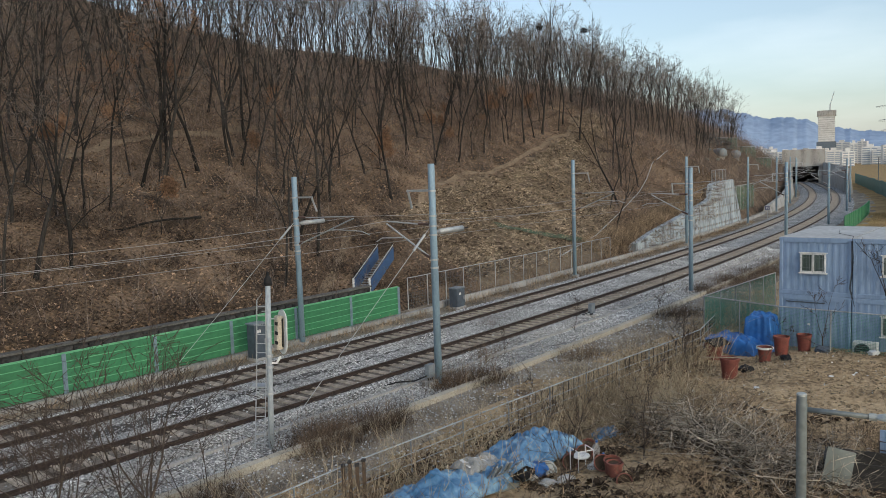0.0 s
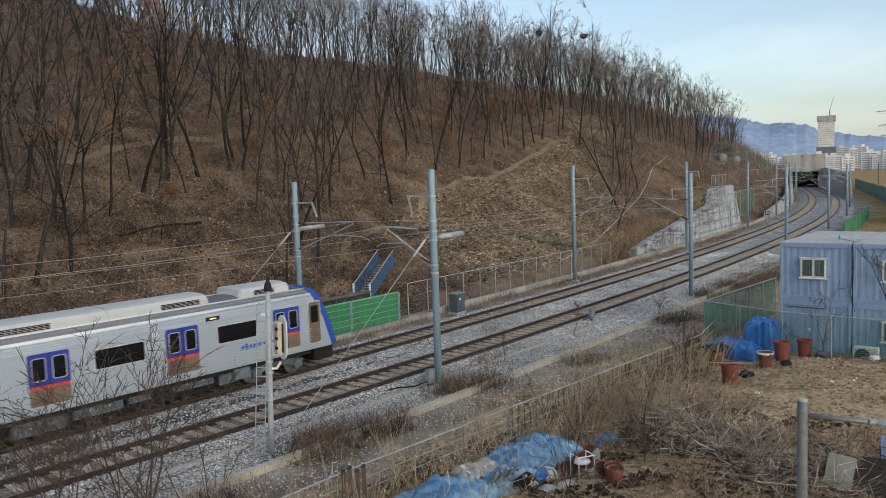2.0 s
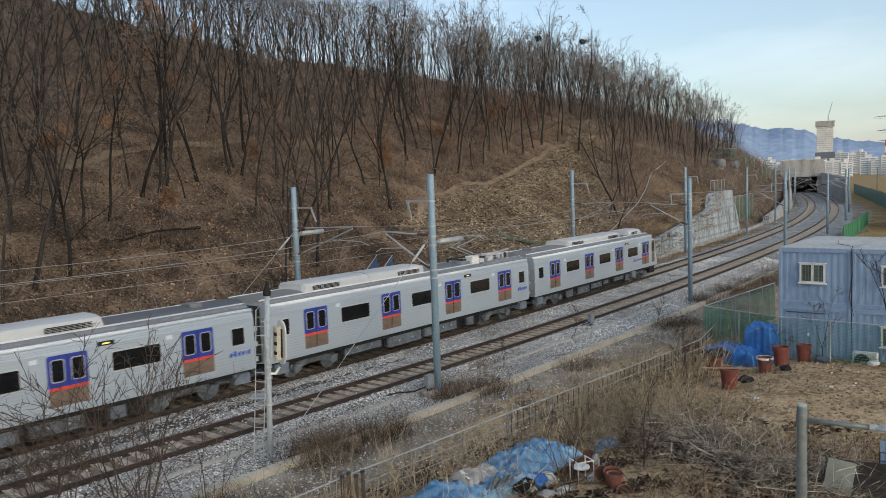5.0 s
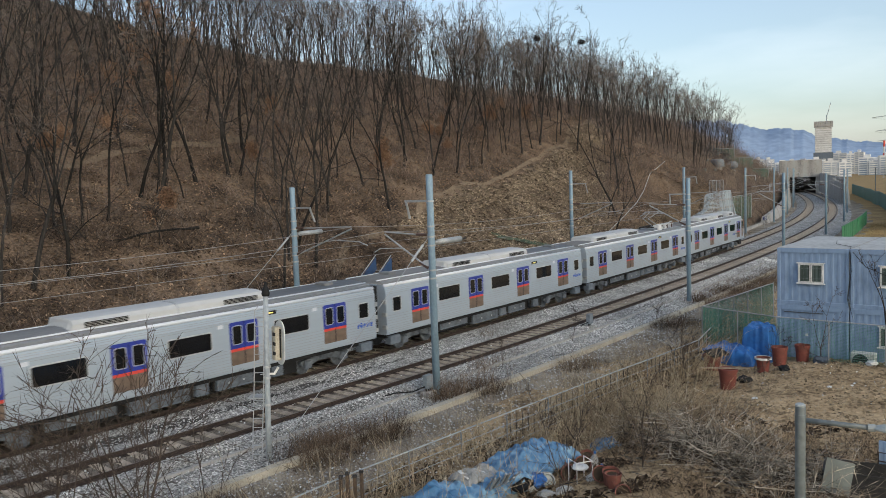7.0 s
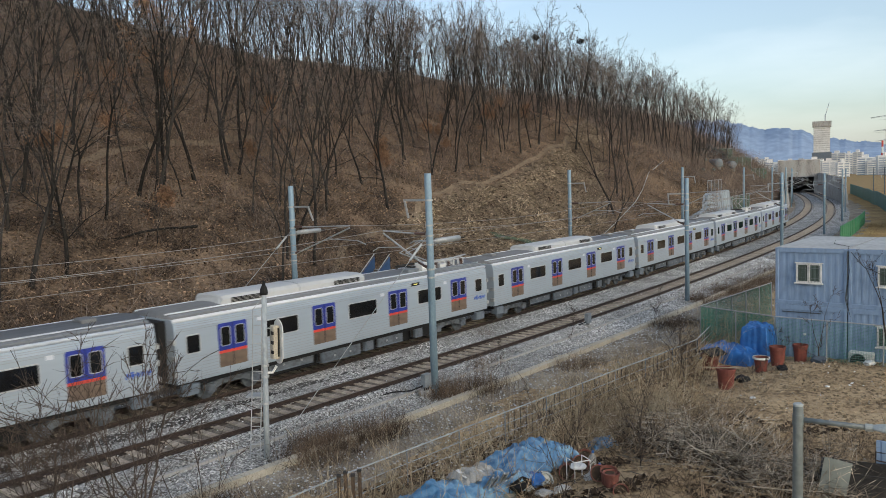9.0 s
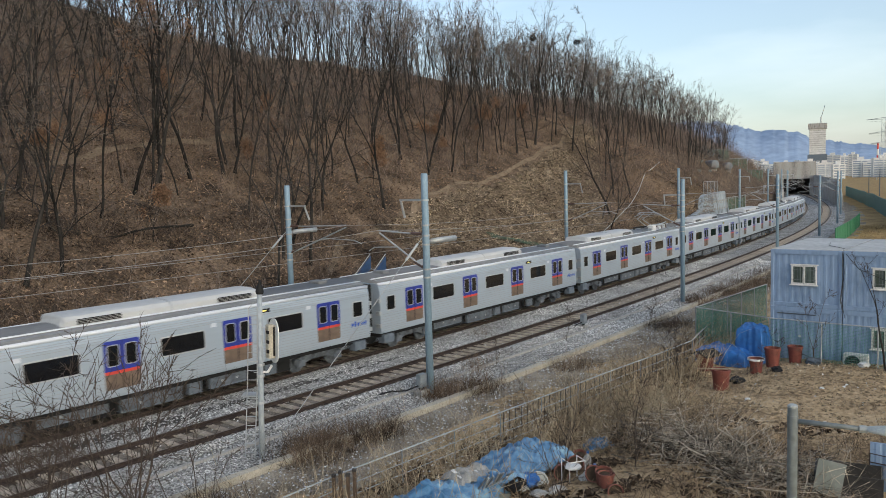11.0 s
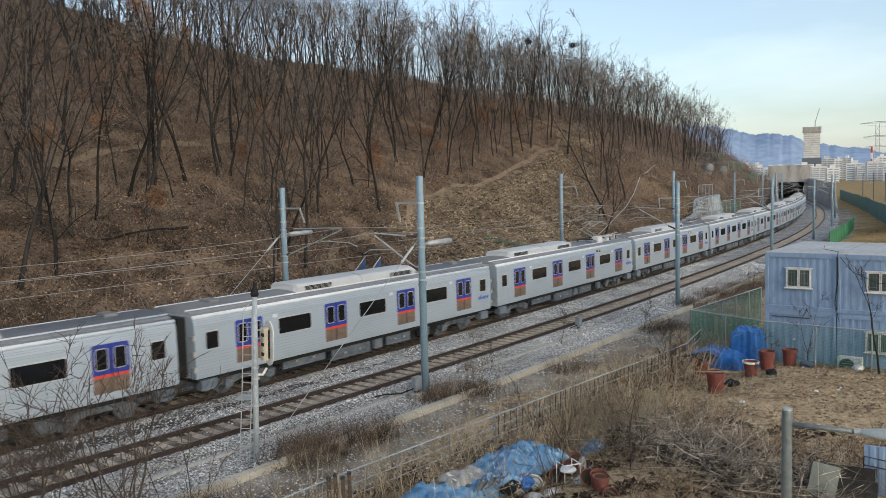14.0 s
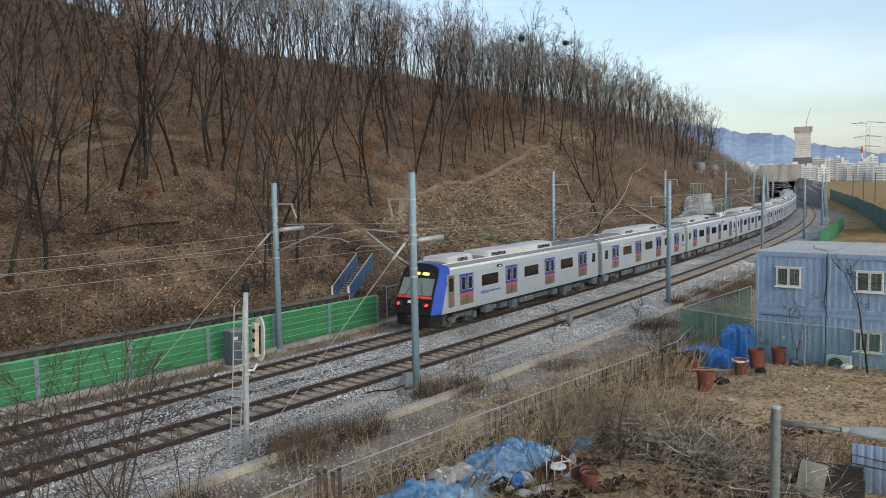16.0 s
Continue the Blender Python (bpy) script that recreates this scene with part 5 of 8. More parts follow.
# ---- bare winter trees ----
def grow(seed, height, limbs, twigs, spread, droop=0.0, lean=0.1, sides=5, lite=False, low=0.3, stout=1.0):
    """Arrays of a bare tree: (trunk and limbs), (twigs). The trunk forks into leaders; limbs divide twice and end in fine twigs."""
    rng = random.Random(seed)
    fine_r = max(0.0035, 0.00085 * height) * stout
    wood, fine = Geo(), ([], [])

    def rv(a):
        return Vector((rng.uniform(-a, a), rng.uniform(-a, a), rng.uniform(-a, a)))

    def twig(p, d, length, r):
        mid = p + (d + rv(0.15)).normalized() * length * 0.5
        q = mid + (d + rv(0.45)).normalized() * length * 0.5
        a = d.cross(Vector((0.3, 0.7, 0.2))).normalized() * r
        b = d.cross(a).normalized() * r
        k = len(fine[0])
        if lite:
            fine[0].extend([p + a, p - a, q])
            fine[1].append((k, k + 1, k + 2))
        else:
            fine[0].extend([p + a, p - a * 0.5 + b * 0.9, p - a * 0.5 - b * 0.9, mid + a * 0.6, mid - a * 0.6, q])
            fine[1].extend([(k, k + 1, k + 3), (k + 1, k + 4, k + 3), (k + 2, k, k + 4), (k + 3, k + 4, k + 5)])
        return q

    def bough(p, d, length, r, k, wob, up):
        """A wavering branch: its points and radii."""
        pts, rad = [p], [r]
        for i in range(k):
            d = (d + rv(wob) + Vector((0, 0, up - droop))).normalized()
            p = p + d * (length / k)
            pts.append(p)
            rad.append(max(r * (1 - 0.75 * (i + 1) / k), 0.006))
        return pts, rad

    def spot(pts, lo):
        u = rng.uniform(lo, 1.0) * (len(pts) - 1)
        j = min(int(u), len(pts) - 2)
        return pts[j].lerp(pts[j + 1], u - j), (pts[j + 1] - pts[j]).normalized(), j

    def spray(pts, count, length):
        for _ in range(count):
            q, e, j = spot(pts, 0.15)
            e = (e + rv(0.85)).normalized()
            t = twig(q, e, length * rng.uniform(0.5, 1.1), fine_r)
            if rng.random() < 0.5:
                twig(q.lerp(t, 0.5), (e + rv(0.6)).normalized(), length * rng.uniform(0.3, 0.6), fine_r * 0.75)

    def limb(p, d, length, r):
        pts, rad = bough(p, d, length, r, 3 if lite else 5, 0.3, 0.10)
        wood.tube(pts, rad, 3 if lite else 4, False)
        for _ in range(rng.randint(3, 4) if lite else rng.randint(3, 5)):
            q, e, j = spot(pts, 0.25)
            if lite:
                t = twig(q, (e + rv(0.8)).normalized(), length * rng.uniform(0.35, 0.6), fine_r * 1.8)
                spray([q, t], twigs, spread * 0.16)
                continue
            sub, sr = bough(q, (e + rv(0.8)).normalized(), length * rng.uniform(0.35, 0.6), rad[j] * 0.55, 3, 0.3, 0.06)
            wood.tube(sub, sr, 3, False)
            spray(sub, twigs, spread * 0.16)
        spray(pts, twigs, spread * 0.17)

    d = Vector((rng.uniform(-lean, lean), rng.uniform(-lean, lean), 1)).normalized()
    base = height * (rng.uniform(0.005, 0.0075) if lite else rng.uniform(0.0065, 0.010))
    fork = rng.uniform(low, low + 0.3)
    pts, rad = [Vector((0, 0, -0.4))], [base * 1.4]
    for i in range(5):
        d = (d + rv(0.12) + Vector((0, 0, 0.04))).normalized()
        pts.append(pts[-1] + d * (height * fork / 5))
        rad.append(base * (1 - 0.3 * (i + 1) / 5))
    wood.tube(pts, rad, sides, False)
    for i in range(max(1, limbs // 5)):
        q, e, j = spot(pts, 0.55)
        w = rng.uniform(0, 6.28)
        limb(q, Vector((math.cos(w), math.sin(w), rng.uniform(0.1, 0.8))).normalized(), spread * rng.uniform(0.5, 0.9), rad[j] * 0.35)
    heads = rng.choice((2, 2, 3))
    turn = rng.uniform(0, 6.28)
    for h in range(heads):
        w = turn + 6.28 * h / heads + rng.uniform(-0.5, 0.5)
        out = rng.uniform(0.12, 0.5)
        lp, lr = bough(pts[-1] - d * 0.05, (d + Vector((math.cos(w), math.sin(w), 0)) * out).normalized(), height * (1 - fork) * rng.uniform(0.75, 1.05), rad[-1] * rng.uniform(0.6, 0.85), 5, 0.16, 0.05)
        wood.tube(lp, lr, max(sides - 1, 3), False)
        for i in range(max(2, limbs // heads)):
            q, e, j = spot(lp, 0.12)
            w = rng.uniform(0, 6.28)
            u = j / 5
            limb(q, (e * 0.7 + Vector((math.cos(w), math.sin(w), rng.uniform(0.1, 0.9)))).normalized(), spread * rng.uniform(0.45, 0.9) * (1.1 - 0.6 * u), lr[j] * 0.5)
    return wood, fine


def tri_arrays(wood, fine):
    v1 = np.array([tuple(p) for p in wood.v], np.float32)
    t1 = []
    for f in wood.f:
        for i in range(1, len(f) - 1):
            t1.append((f[0], f[i], f[i + 1]))
    v2 = np.array([tuple(p) for p in fine[0]], np.float32)
    return v1, np.array(t1, np.int32), v2, np.array(fine[1], np.int32)


def mesh_of(name, v, t, material, sm=False):
    ob = soup(name, v, t, material, sm)
    me = ob.data
    bpy.data.objects.remove(ob)
    return me


def joined(name, protos, places, material, label, category):
    """Many copies in one mesh: places of (x, y, z, turn, scale, which)."""
    V, T, k = [], [], 0
    for x, y, z, a, sc, w in places:
        v, t = protos[w]
        c, s = math.cos(a) * sc, math.sin(a) * sc
        V.append(np.stack([v[:, 0] * c - v[:, 1] * s + x, v[:, 0] * s + v[:, 1] * c + y, v[:, 2] * sc + z], 1))
        T.append(t + k)
        k += len(v)
    return tagged(soup(name, np.concatenate(V), np.concatenate(T), material), label, category, kind="stuff")


def forest():
    rng = random.Random(11)
    kinds = []
    for i in range(9):
        h = 8.0 + 0.95 * i
        kinds.append((h, tri_arrays(*grow(20 + i, h, 9 + i % 4, 5, 4.0 + 0.35 * (i % 4), lean=0.2))))
    meshes = [(mesh_of("trunk", a, b, M["bark"], True), mesh_of("crown", c, d, M["twig"])) for _, (a, b, c, d) in kinds]
    spots = []
    tries = 0
    cells = {}
    while len(spots) < 1300 and tries < 40000:
        tries += 1
        s, n = rng.uniform(-45, 228), 8 + 68 * rng.random() ** 1.15
        if cleared(s, n - 1.0) or (s > 80 and n < 15) or (90 < s < 112 and n < 22):
            continue
        if (n < 16 and rng.random() < 0.45) or (s > 130 and n < 16):
            continue
        if 6 < s < 48 and n < 27 and rng.random() < 0.5:
            continue
        if noise.noise((s / 9, n / 9, 2.0)) < -0.25 and n < 28:
            continue
        p = on(s, n)
        if p.y < 4 or p.x < -0.66 * p.y - 14:
            continue
        key = (int(p.x // 2.2), int(p.y // 2.2))
        if key in cells:
            continue
        cells[key] = 1
        p.z = ground_z(s, n) - 0.05
        spots.append((p, s, n))
    for _ in range(150):                       # the crowded crest above the wall
        s, n = rng.uniform(98, 205), rng.uniform(17, 52)
        spots.append((on(s, n, ground_z(s, n) - 0.05), s, n))
    spots.sort(key=lambda q: q[0].length)
    for i, (p, s, n) in enumerate(spots[:290]):
        w = rng.randrange(9)
        t = empty("tree", "tall bare winter tree with slender grey-brown trunk", "tree", "bare trees of the hillside", Matrix.Translation(p) @ Matrix.Rotation(rng.uniform(0, 6.28), 4, "Z") @ Matrix.Scale(rng.uniform(0.75, 1.15), 4))
        part("trunk", meshes[w][0], None, t)
        part("crown", meshes[w][1], None, t)
    far = [(p.x, p.y, p.z, rng.uniform(0, 6.28), rng.uniform(0.7, 1.15) * float(np.interp(s, (90, 112, 150, 190, 228), (1, 0.95, 0.85, 0.68, 0.45))), rng.randrange(9)) for p, s, n in spots[290:]]
    light = []
    for i in range(9):
        light.append(tri_arrays(*grow(60 + i, 10.0 + 0.7 * i, 9, 6, 4.4, sides=4, lite=True)))
    joined("wood_trunks", [(a, b) for a, b, c, d in light], far, M["bark"], "grey-brown trunks and limbs of the bare hilltop wood", "wood")
    joined("wood_twigs", [(c, d) for a, b, c, d in light], far, M["twig"], "fine bare twigs of the hilltop wood", "wood")


forest()


# ---- brush, weeds and fallen leaves ----
def line_xy(s, n):
    h = np.interp(s, TS, TH)
    return np.interp(s, TS, TX) - n * np.sin(h), np.interp(s, TS, TY) + n * np.cos(h)


def heights(s, n):
    return np.array([ground_z(a, b) for a, b in zip(s, n)])


def stems(base, way, length, r, bow, rng, bent=True):
    """Tapering stalks: bent ones of nine triangles, plain ones of three."""
    k = len(base)
    way = way / np.linalg.norm(way, axis=1, keepdims=True)
    a = np.cross(way, rng.normal(size=(k, 3)))
    a /= np.linalg.norm(a, axis=1, keepdims=True)
    b = np.cross(way, a)
    mid = base + way * (length * 0.5)[:, None]
    tip = mid + (way + a * bow[:, None]) * (length * 0.5)[:, None]
    V = []
    for c, f in ((base, 1.0), (mid, 0.7)):
        for w in (0, 2.094, 4.189):
            V.append(c + (a * math.cos(w) + b * math.sin(w)) * (r * f)[:, None])
    if not bent:
        V = V[:3]
    V.append(tip)
    verts = np.stack(V, 1).reshape(-1, 3)
    tri = np.array([(0, 1, 4), (0, 4, 3), (1, 2, 5), (1, 5, 4), (2, 0, 3), (2, 3, 5), (3, 4, 6), (4, 5, 6), (5, 3, 6)]) if bent else np.array([(0, 1, 3), (1, 2, 3), (2, 0, 3)])
    return verts, (tri[None] + (np.arange(k) * (7 if bent else 4))[:, None, None]).reshape(-1, 3), mid, tip, way


def thicket(name, s, n, per, tall, wide, r, material, label, seed, forks=2, flat=0.0, z=None, category="brush", bent=False):
    """Clumps of stalks at (s, n), each with `per` stalks and side shoots."""
    rng = np.random.default_rng(seed)
    z = heights(s, n) if z is None else z
    x, y = line_xy(s, n)
    c = np.stack([x, y, z - 0.05], 1)
    size = rng.uniform(0.55, 1.2, len(c))
    base = np.repeat(c, per, 0)
    sz = np.repeat(size, per)
    k = len(base)
    base[:, :2] += rng.normal(size=(k, 2)) * (wide * 0.35 * sz)[:, None]
    way = np.concatenate([rng.normal(size=(k, 2)) * (0.45 + flat), np.abs(rng.normal(1.0, 0.3, (k, 1))) * (1 - 0.75 * flat)], 1)
    L = tall * sz * rng.uniform(0.4, 1.15, k)
    v, t, mid, tip, d = stems(base, way, L, np.full(k, r), rng.normal(0, 0.35, k), rng, bent)
    V, T, q = [v], [t], len(v)
    for f in range(forks):
        u = rng.uniform(0.2, 0.9, k)[:, None]
        b2 = np.where(rng.random((k, 1)) < 0.5, base + (mid - base) * u, mid + (tip - mid) * u)
        v, t, *_ = stems(b2, d + rng.normal(size=(k, 3)) * 0.7, L * rng.uniform(0.25, 0.55, k), np.full(k, r * 0.6), rng.normal(0, 0.4, k), rng, False)
        V.append(v)
        T.append(t + q)
        q += len(v)
    return tagged(soup(name, np.concatenate(V), np.concatenate(T), M[material]), label, category, kind="stuff")


def leaf_litter(name, s, n, size, material, label, seed, lift=0.03):
    rng = np.random.default_rng(seed)
    x, y = line_xy(s, n)
    c = np.stack([x, y, heights(s, n) + lift], 1)
    k = len(c)
    a, b = rng.normal(size=(k, 3)), rng.normal(size=(k, 3))
    a[:, 2] *= 0.45
    b[:, 2] *= 0.45
    a *= (size * rng.uniform(0.6, 1.3, k) / np.linalg.norm(a, axis=1))[:, None]
    b *= (size * 0.6 * rng.uniform(0.6, 1.3, k) / np.linalg.norm(b, axis=1))[:, None]
    up = np.array((0, 0, 0.35)) * size
    V = np.stack([c - a, c + b + up, c + a, c - b + up], 1).reshape(-1, 3)
    T = (np.array([(0, 1, 2), (0, 2, 3)])[None] + (np.arange(k) * 4)[:, None, None]).reshape(-1, 3)
    return tagged(soup(name, V, T, M[material]), label, "leaves", kind="stuff")


def undergrowth():
    rng = np.random.default_rng(77)
    # wooded hillside
    s, n = rng.uniform(-40, 150, 3600), 7.2 + 62 * rng.random(3600) ** 1.3
    keep = np.array([not cleared(a, b - 1.5) and not (a > 56 and b < 8.5) for a, b in zip(s, n)])
    thicket("hill_undergrowth", s[keep], n[keep], 6, 2.2, 1.6, 0.013, "shrub2", "bare brown undergrowth beneath the hillside trees", 5, 2)
    s, n = rng.uniform(-30, 110, 90000), 6.9 + 40 * rng.random(90000) ** 1.5
    keep = np.array([not cleared(a, b) for a, b in zip(s, n)])
    leaf_litter("leaf_litter", s[keep], n[keep], 0.11, "leaf", "fallen brown oak leaves on the hillside", 6)
    s, n = np.concatenate([rng.uniform(50, 235, 3000), rng.uniform(-30, 55, 1300)]), np.concatenate([12 + 44 * rng.random(3000), 20 + 46 * rng.random(1300)])
    keep = np.array([not cleared(a, b - 2.5) for a, b in zip(s, n)])
    thicket("hill_thicket", s[keep], n[keep], 6, 3.2, 2.2, 0.02, "thicket", "reddish bare thicket among the hillside trees", 25, 3)
    s, n = rng.uniform(-20, 32, 2100), 6.9 + 11 * rng.random(2100)
    keep = noise_mask(s * 0.8, n * 0.9) > -0.12
    thicket("dark_hill_brush", s[keep], n[keep], 11, 1.0, 1.3, 0.013, "darkbrush", "dark tangled brush on the lower hillside", 35, 2, 0.45)
    # cut slope
    s, n = rng.uniform(30, 95, 9500), 6.8 + 18 * rng.random(9500)
    keep = np.array([cleared(a, b, -0.4) for a, b in zip(s, n)])
    thicket("cut_brush", s[keep], n[keep], 5, 0.8, 1.2, 0.02, "cutbrush", "cut brush and sticks lying on the cleared slope", 7, 1, 0.85)
    leaf_litter("cut_litter", np.concatenate([s[keep] + k for k in (0.3, -0.2, 0.1)]), np.concatenate([n[keep] + k for k in (0.2, -0.1, 0.3)]), 0.15, "cutbrush", "dry stalks and leaves on the cleared slope", 17, 0.1)
    # overhanging brush round the concrete wall
    s, n = rng.uniform(50, 86, 900), rng.uniform(5.9, 8.0, 900)
    thicket("wall_brush", s, n, 12, 1.3, 1.2, 0.013, "shrub", "dry brush hanging over the concrete wall", 8, 2)
    s = np.concatenate([rng.uniform(58, 84, 150), rng.uniform(83, 88, 40)])
    top = np.interp(s, WALL_S, WALL_TOP)
    thicket("wall_creeper", s, np.interp(s, (57, 98.5), (5.3, 4.7)) + top * 0.11 - 0.1, 10, 1.2, 1.0, 0.013, "shrub2", "bare creeper hanging down the concrete wall", 28, 2, 0.9, z=top - 2.4 * rng.random(len(s)) ** 1.6)
    s, n = rng.uniform(96, 262, 1500), 6.8 + 30 * rng.random(1500) ** 1.3
    thicket("far_brush", s, n, 7, 2.4, 1.8, 0.022, "shrub2", "bare brush on the bank towards the tunnel", 9, 2)
    # foot of the hill beside the track
    s, n = np.concatenate([rng.uniform(-20, 24, 260), rng.uniform(24, 100, 1100)]), np.concatenate([rng.uniform(3.3, 4.2, 260), rng.uniform(3.2, 5.9, 1100)])
    thicket("lineside_weeds", s, n, 9, 0.6, 0.7, 0.011, "shrub", "reddish dry weeds beside the hill-side track", 10, 1)
    # verge between ballast and railing
    s, n = rng.uniform(-16, 66, 3300), -8.9 - 4.7 * rng.random(3300) ** 0.75
    thicket("verge_weeds", s, n, 7, 0.42, 0.9, 0.008, "straw2", "thin dry weeds on the gravelly verge", 11, 1)
    # patches of denser scrub on the verge and at pole feet
    S, N = [], []
    for cs, cn, w, k in ((9.2, -7.3, 0.9, 60), (10.5, -8.2, 1.0, 50), (2.6, -8.0, 1.1, 70), (4.0, -8.6, 1.2, 60), (36, -8.2, 1.3, 50), (27, -9.5, 1.2, 40), (41, -8.8, 2.2, 110), (46, -9.5, 2.6, 120), (54, -9.5, 3, 100), (-9, -9.5, 2.2, 110), (-6, -10.6, 1.5, 60), (-12, -9.2, 2.0, 60), (16, -9.5, 1.0, 25), (-9, -2.45, 0.9, 70), (-6.5, -2.4, 0.9, 80), (-4.2, -2.5, 0.8, 50), (-12, -2.4, 1.0, 60), (1.6, -8.3, 1.2, 70), (-6, -8.6, 1.6, 60), (-3, -9.6, 1.2, 40), (19, -2.2, 0.3, 14), (13.5, -6.1, 0.8, 24)):
        S.append(rng.normal(cs, w * 0.55, k))
        N.append(rng.normal(cn, w * 0.4, k))
    thicket("scrub", np.concatenate(S), np.concatenate(N), 9, 0.95, 0.8, 0.008, "scrub", "dense reddish-brown scrub at the pole feet", 12, 2, bent=True)
    # thicket along and below the railing
    s, n = rng.uniform(-8, 24, 900), rng.uniform(-17.5, -12.2, 900)
    keep = ~((s > 12.0) & (n < -14.4)) & ~((s < 6.5) & (n < -12.7) & (n > -18) & (rng.random(900) < 0.75))
    thicket("railing_brush", s[keep], n[keep], 4, 1.4, 1.0, 0.011, "shrub", "bare grey-brown brush along the railing", 13, 3, 0.25, bent=True)
    thicket("dark_brush", s[keep] + 0.3, n[keep] - 0.2, 3, 1.0, 1.2, 0.010, "scrub", "dark tangled brush along the railing", 23, 3, 0.45, bent=True)
    s, n = rng.uniform(-6, 18, 300), rng.uniform(-15.5, -11.8, 300)
    keep = ~((s < 6.5) & (n < -12.9) & (rng.random(300) < 0.45))
    thicket("tall_stalks", s[keep], n[keep], 4, 2.3, 0.8, 0.010, "straw", "tall pale dry stalks beside the railing", 14, 2, bent=True)
    # scrub between plot and brush heap
    s, n = rng.uniform(2, 16, 620), rng.uniform(-24, -16, 620)
    keep = ~((s > 11.5) & (n < -15.5)) & (noise_mask(s, n) > -0.12) & ~((s < 6.5) & (n > -18.6) & (rng.random(620) < 0.75))
    thicket("plot_brush", s[keep], n[keep], 7, 1.0, 1.0, 0.011, "shrub", "dry grey-brown scrub at the edge of the plot", 15, 3, 0.4, bent=True)
    s, n = rng.uniform(-6, 16, 14000), rng.uniform(-22, -11.8, 14000)
    keep = noise_mask(s * 1.6, n * 1.6) > 0.02
    keep &= ~((s > 11.5) & (n < -15.5))
    hs = [line_of(6.9 + 2.1 * u + a, 24.6 - 7.0 * u + b) for u, a, b in zip(rng.random(2600), rng.normal(0, 0.7, 2600), rng.normal(0, 0.5, 2600))]
    # dark flakes strewn as the shade below the heap
    leaf_litter("heap_shade", np.array([a for a, b in hs]), np.array([b for a, b in hs]), 0.12, "shade_brown", "dark leaf flakes painting the shade under the brush heap", 34, 0.06)
    s2, n2 = rng.normal(10.5, 1.8, 150), rng.normal(-15.2, 0.7, 150)
    thicket("straw_clump", s2, n2, 12, 1.3, 0.9, 0.009, "straw", "hanging clumps of golden dry weeds", 29, 2, 0.3, bent=True)
    # dark flakes darken the ground as shade at the brush's foot
    leaf_litter("shade_leaves", s[keep], n[keep], 0.11, "shade_brown", "dark leaf flakes painting the shade beneath the brush", 24, 0.03)
    s, n = rng.uniform(0, 26, 2400), rng.uniform(-26, -14, 2400)
    thicket("dry_grass", s, n, 7, 0.26, 0.7, 0.009, "straw2", "low dry grass on the bare plot", 16, 0, 0.35, category="grass")
    leaf_litter("plot_litter", rng.uniform(0, 27, 5000), rng.uniform(-27, -13, 5000), 0.06, "straw2", "bits of straw and dead leaf on the soil", 18, 0.02)


    s, n = rng.uniform(76, 116, 900), rng.uniform(-24, -10.6, 900)
    thicket("mound_grass", s, n, 9, 0.7, 1.0, 0.016, "mound", "orange dry grass tufts on the bank beyond the cabins", 36, 0, 0.3, category="grass")


def noise_mask(s, n):
    return np.array([noise.noise((a / 2.4, b / 2.4, 4.0)) for a, b in zip(s, n)])


undergrowth()


def brush_heap():
    """Cut branches thrown in a long heap."""
    rng = np.random.default_rng(31)
    k = 2100
    u = rng.random(k)
    a, b = np.array((6.9, 24.6)), np.array((9.0, 17.6))
    c = a + (b - a) * u[:, None] + rng.normal(size=(k, 2)) * 0.75
    z = -0.4 + np.abs(rng.normal(0, 0.38, k)) * (1 - 0.4 * np.abs(u - 0.5))
    base = np.stack([c[:, 0], c[:, 1], z], 1)
    way = rng.normal(size=(k, 3)) * np.array((1, 1, 0.28)) + np.array((0.5, -0.6, 0.05))
    v, t, mid, tip, d = stems(base - way * 0.4, way, rng.uniform(0.7, 2.3, k), rng.uniform(0.007, 0.022, k), rng.normal(0, 0.8, k), rng)
    V, T, q = [v], [t], len(v)
    for f in range(3):
        v, t, *_ = stems(mid + (tip - mid) * rng.random((k, 1)), d + rng.normal(size=(k, 3)) * 0.6, rng.uniform(0.3, 0.9, k), np.full(k, 0.007), rng.normal(0, 0.4, k), rng, False)
        V.append(v)
        T.append(t + q)
        q += len(v)
    tagged(soup("brush_heap", np.concatenate(V), np.concatenate(T), M["heap"]), "heap of cut grey branches on the slope below the plot", "brush heap", kind="stuff")


brush_heap()


def sapling(x, y, z, h, seed, limbs, spread, label, sc=1.0, droop=0.0, lean=0.15, twigs=3, material="sapwood", stout=1.35, low=0.12):
    wood, fine = grow(seed, h, limbs, twigs, spread, droop, lean, low=low, stout=stout)
    a, b, c, d = tri_arrays(wood, fine)
    t = empty("sapling", label, "sapling", "bare saplings", Matrix.Translation((x, y, z)))
    part("trunk", mesh_of("trunk", a, b, M[material], True), None, t)
    part("crown", mesh_of("crown", c, d, M["sapwood"]), None, t)


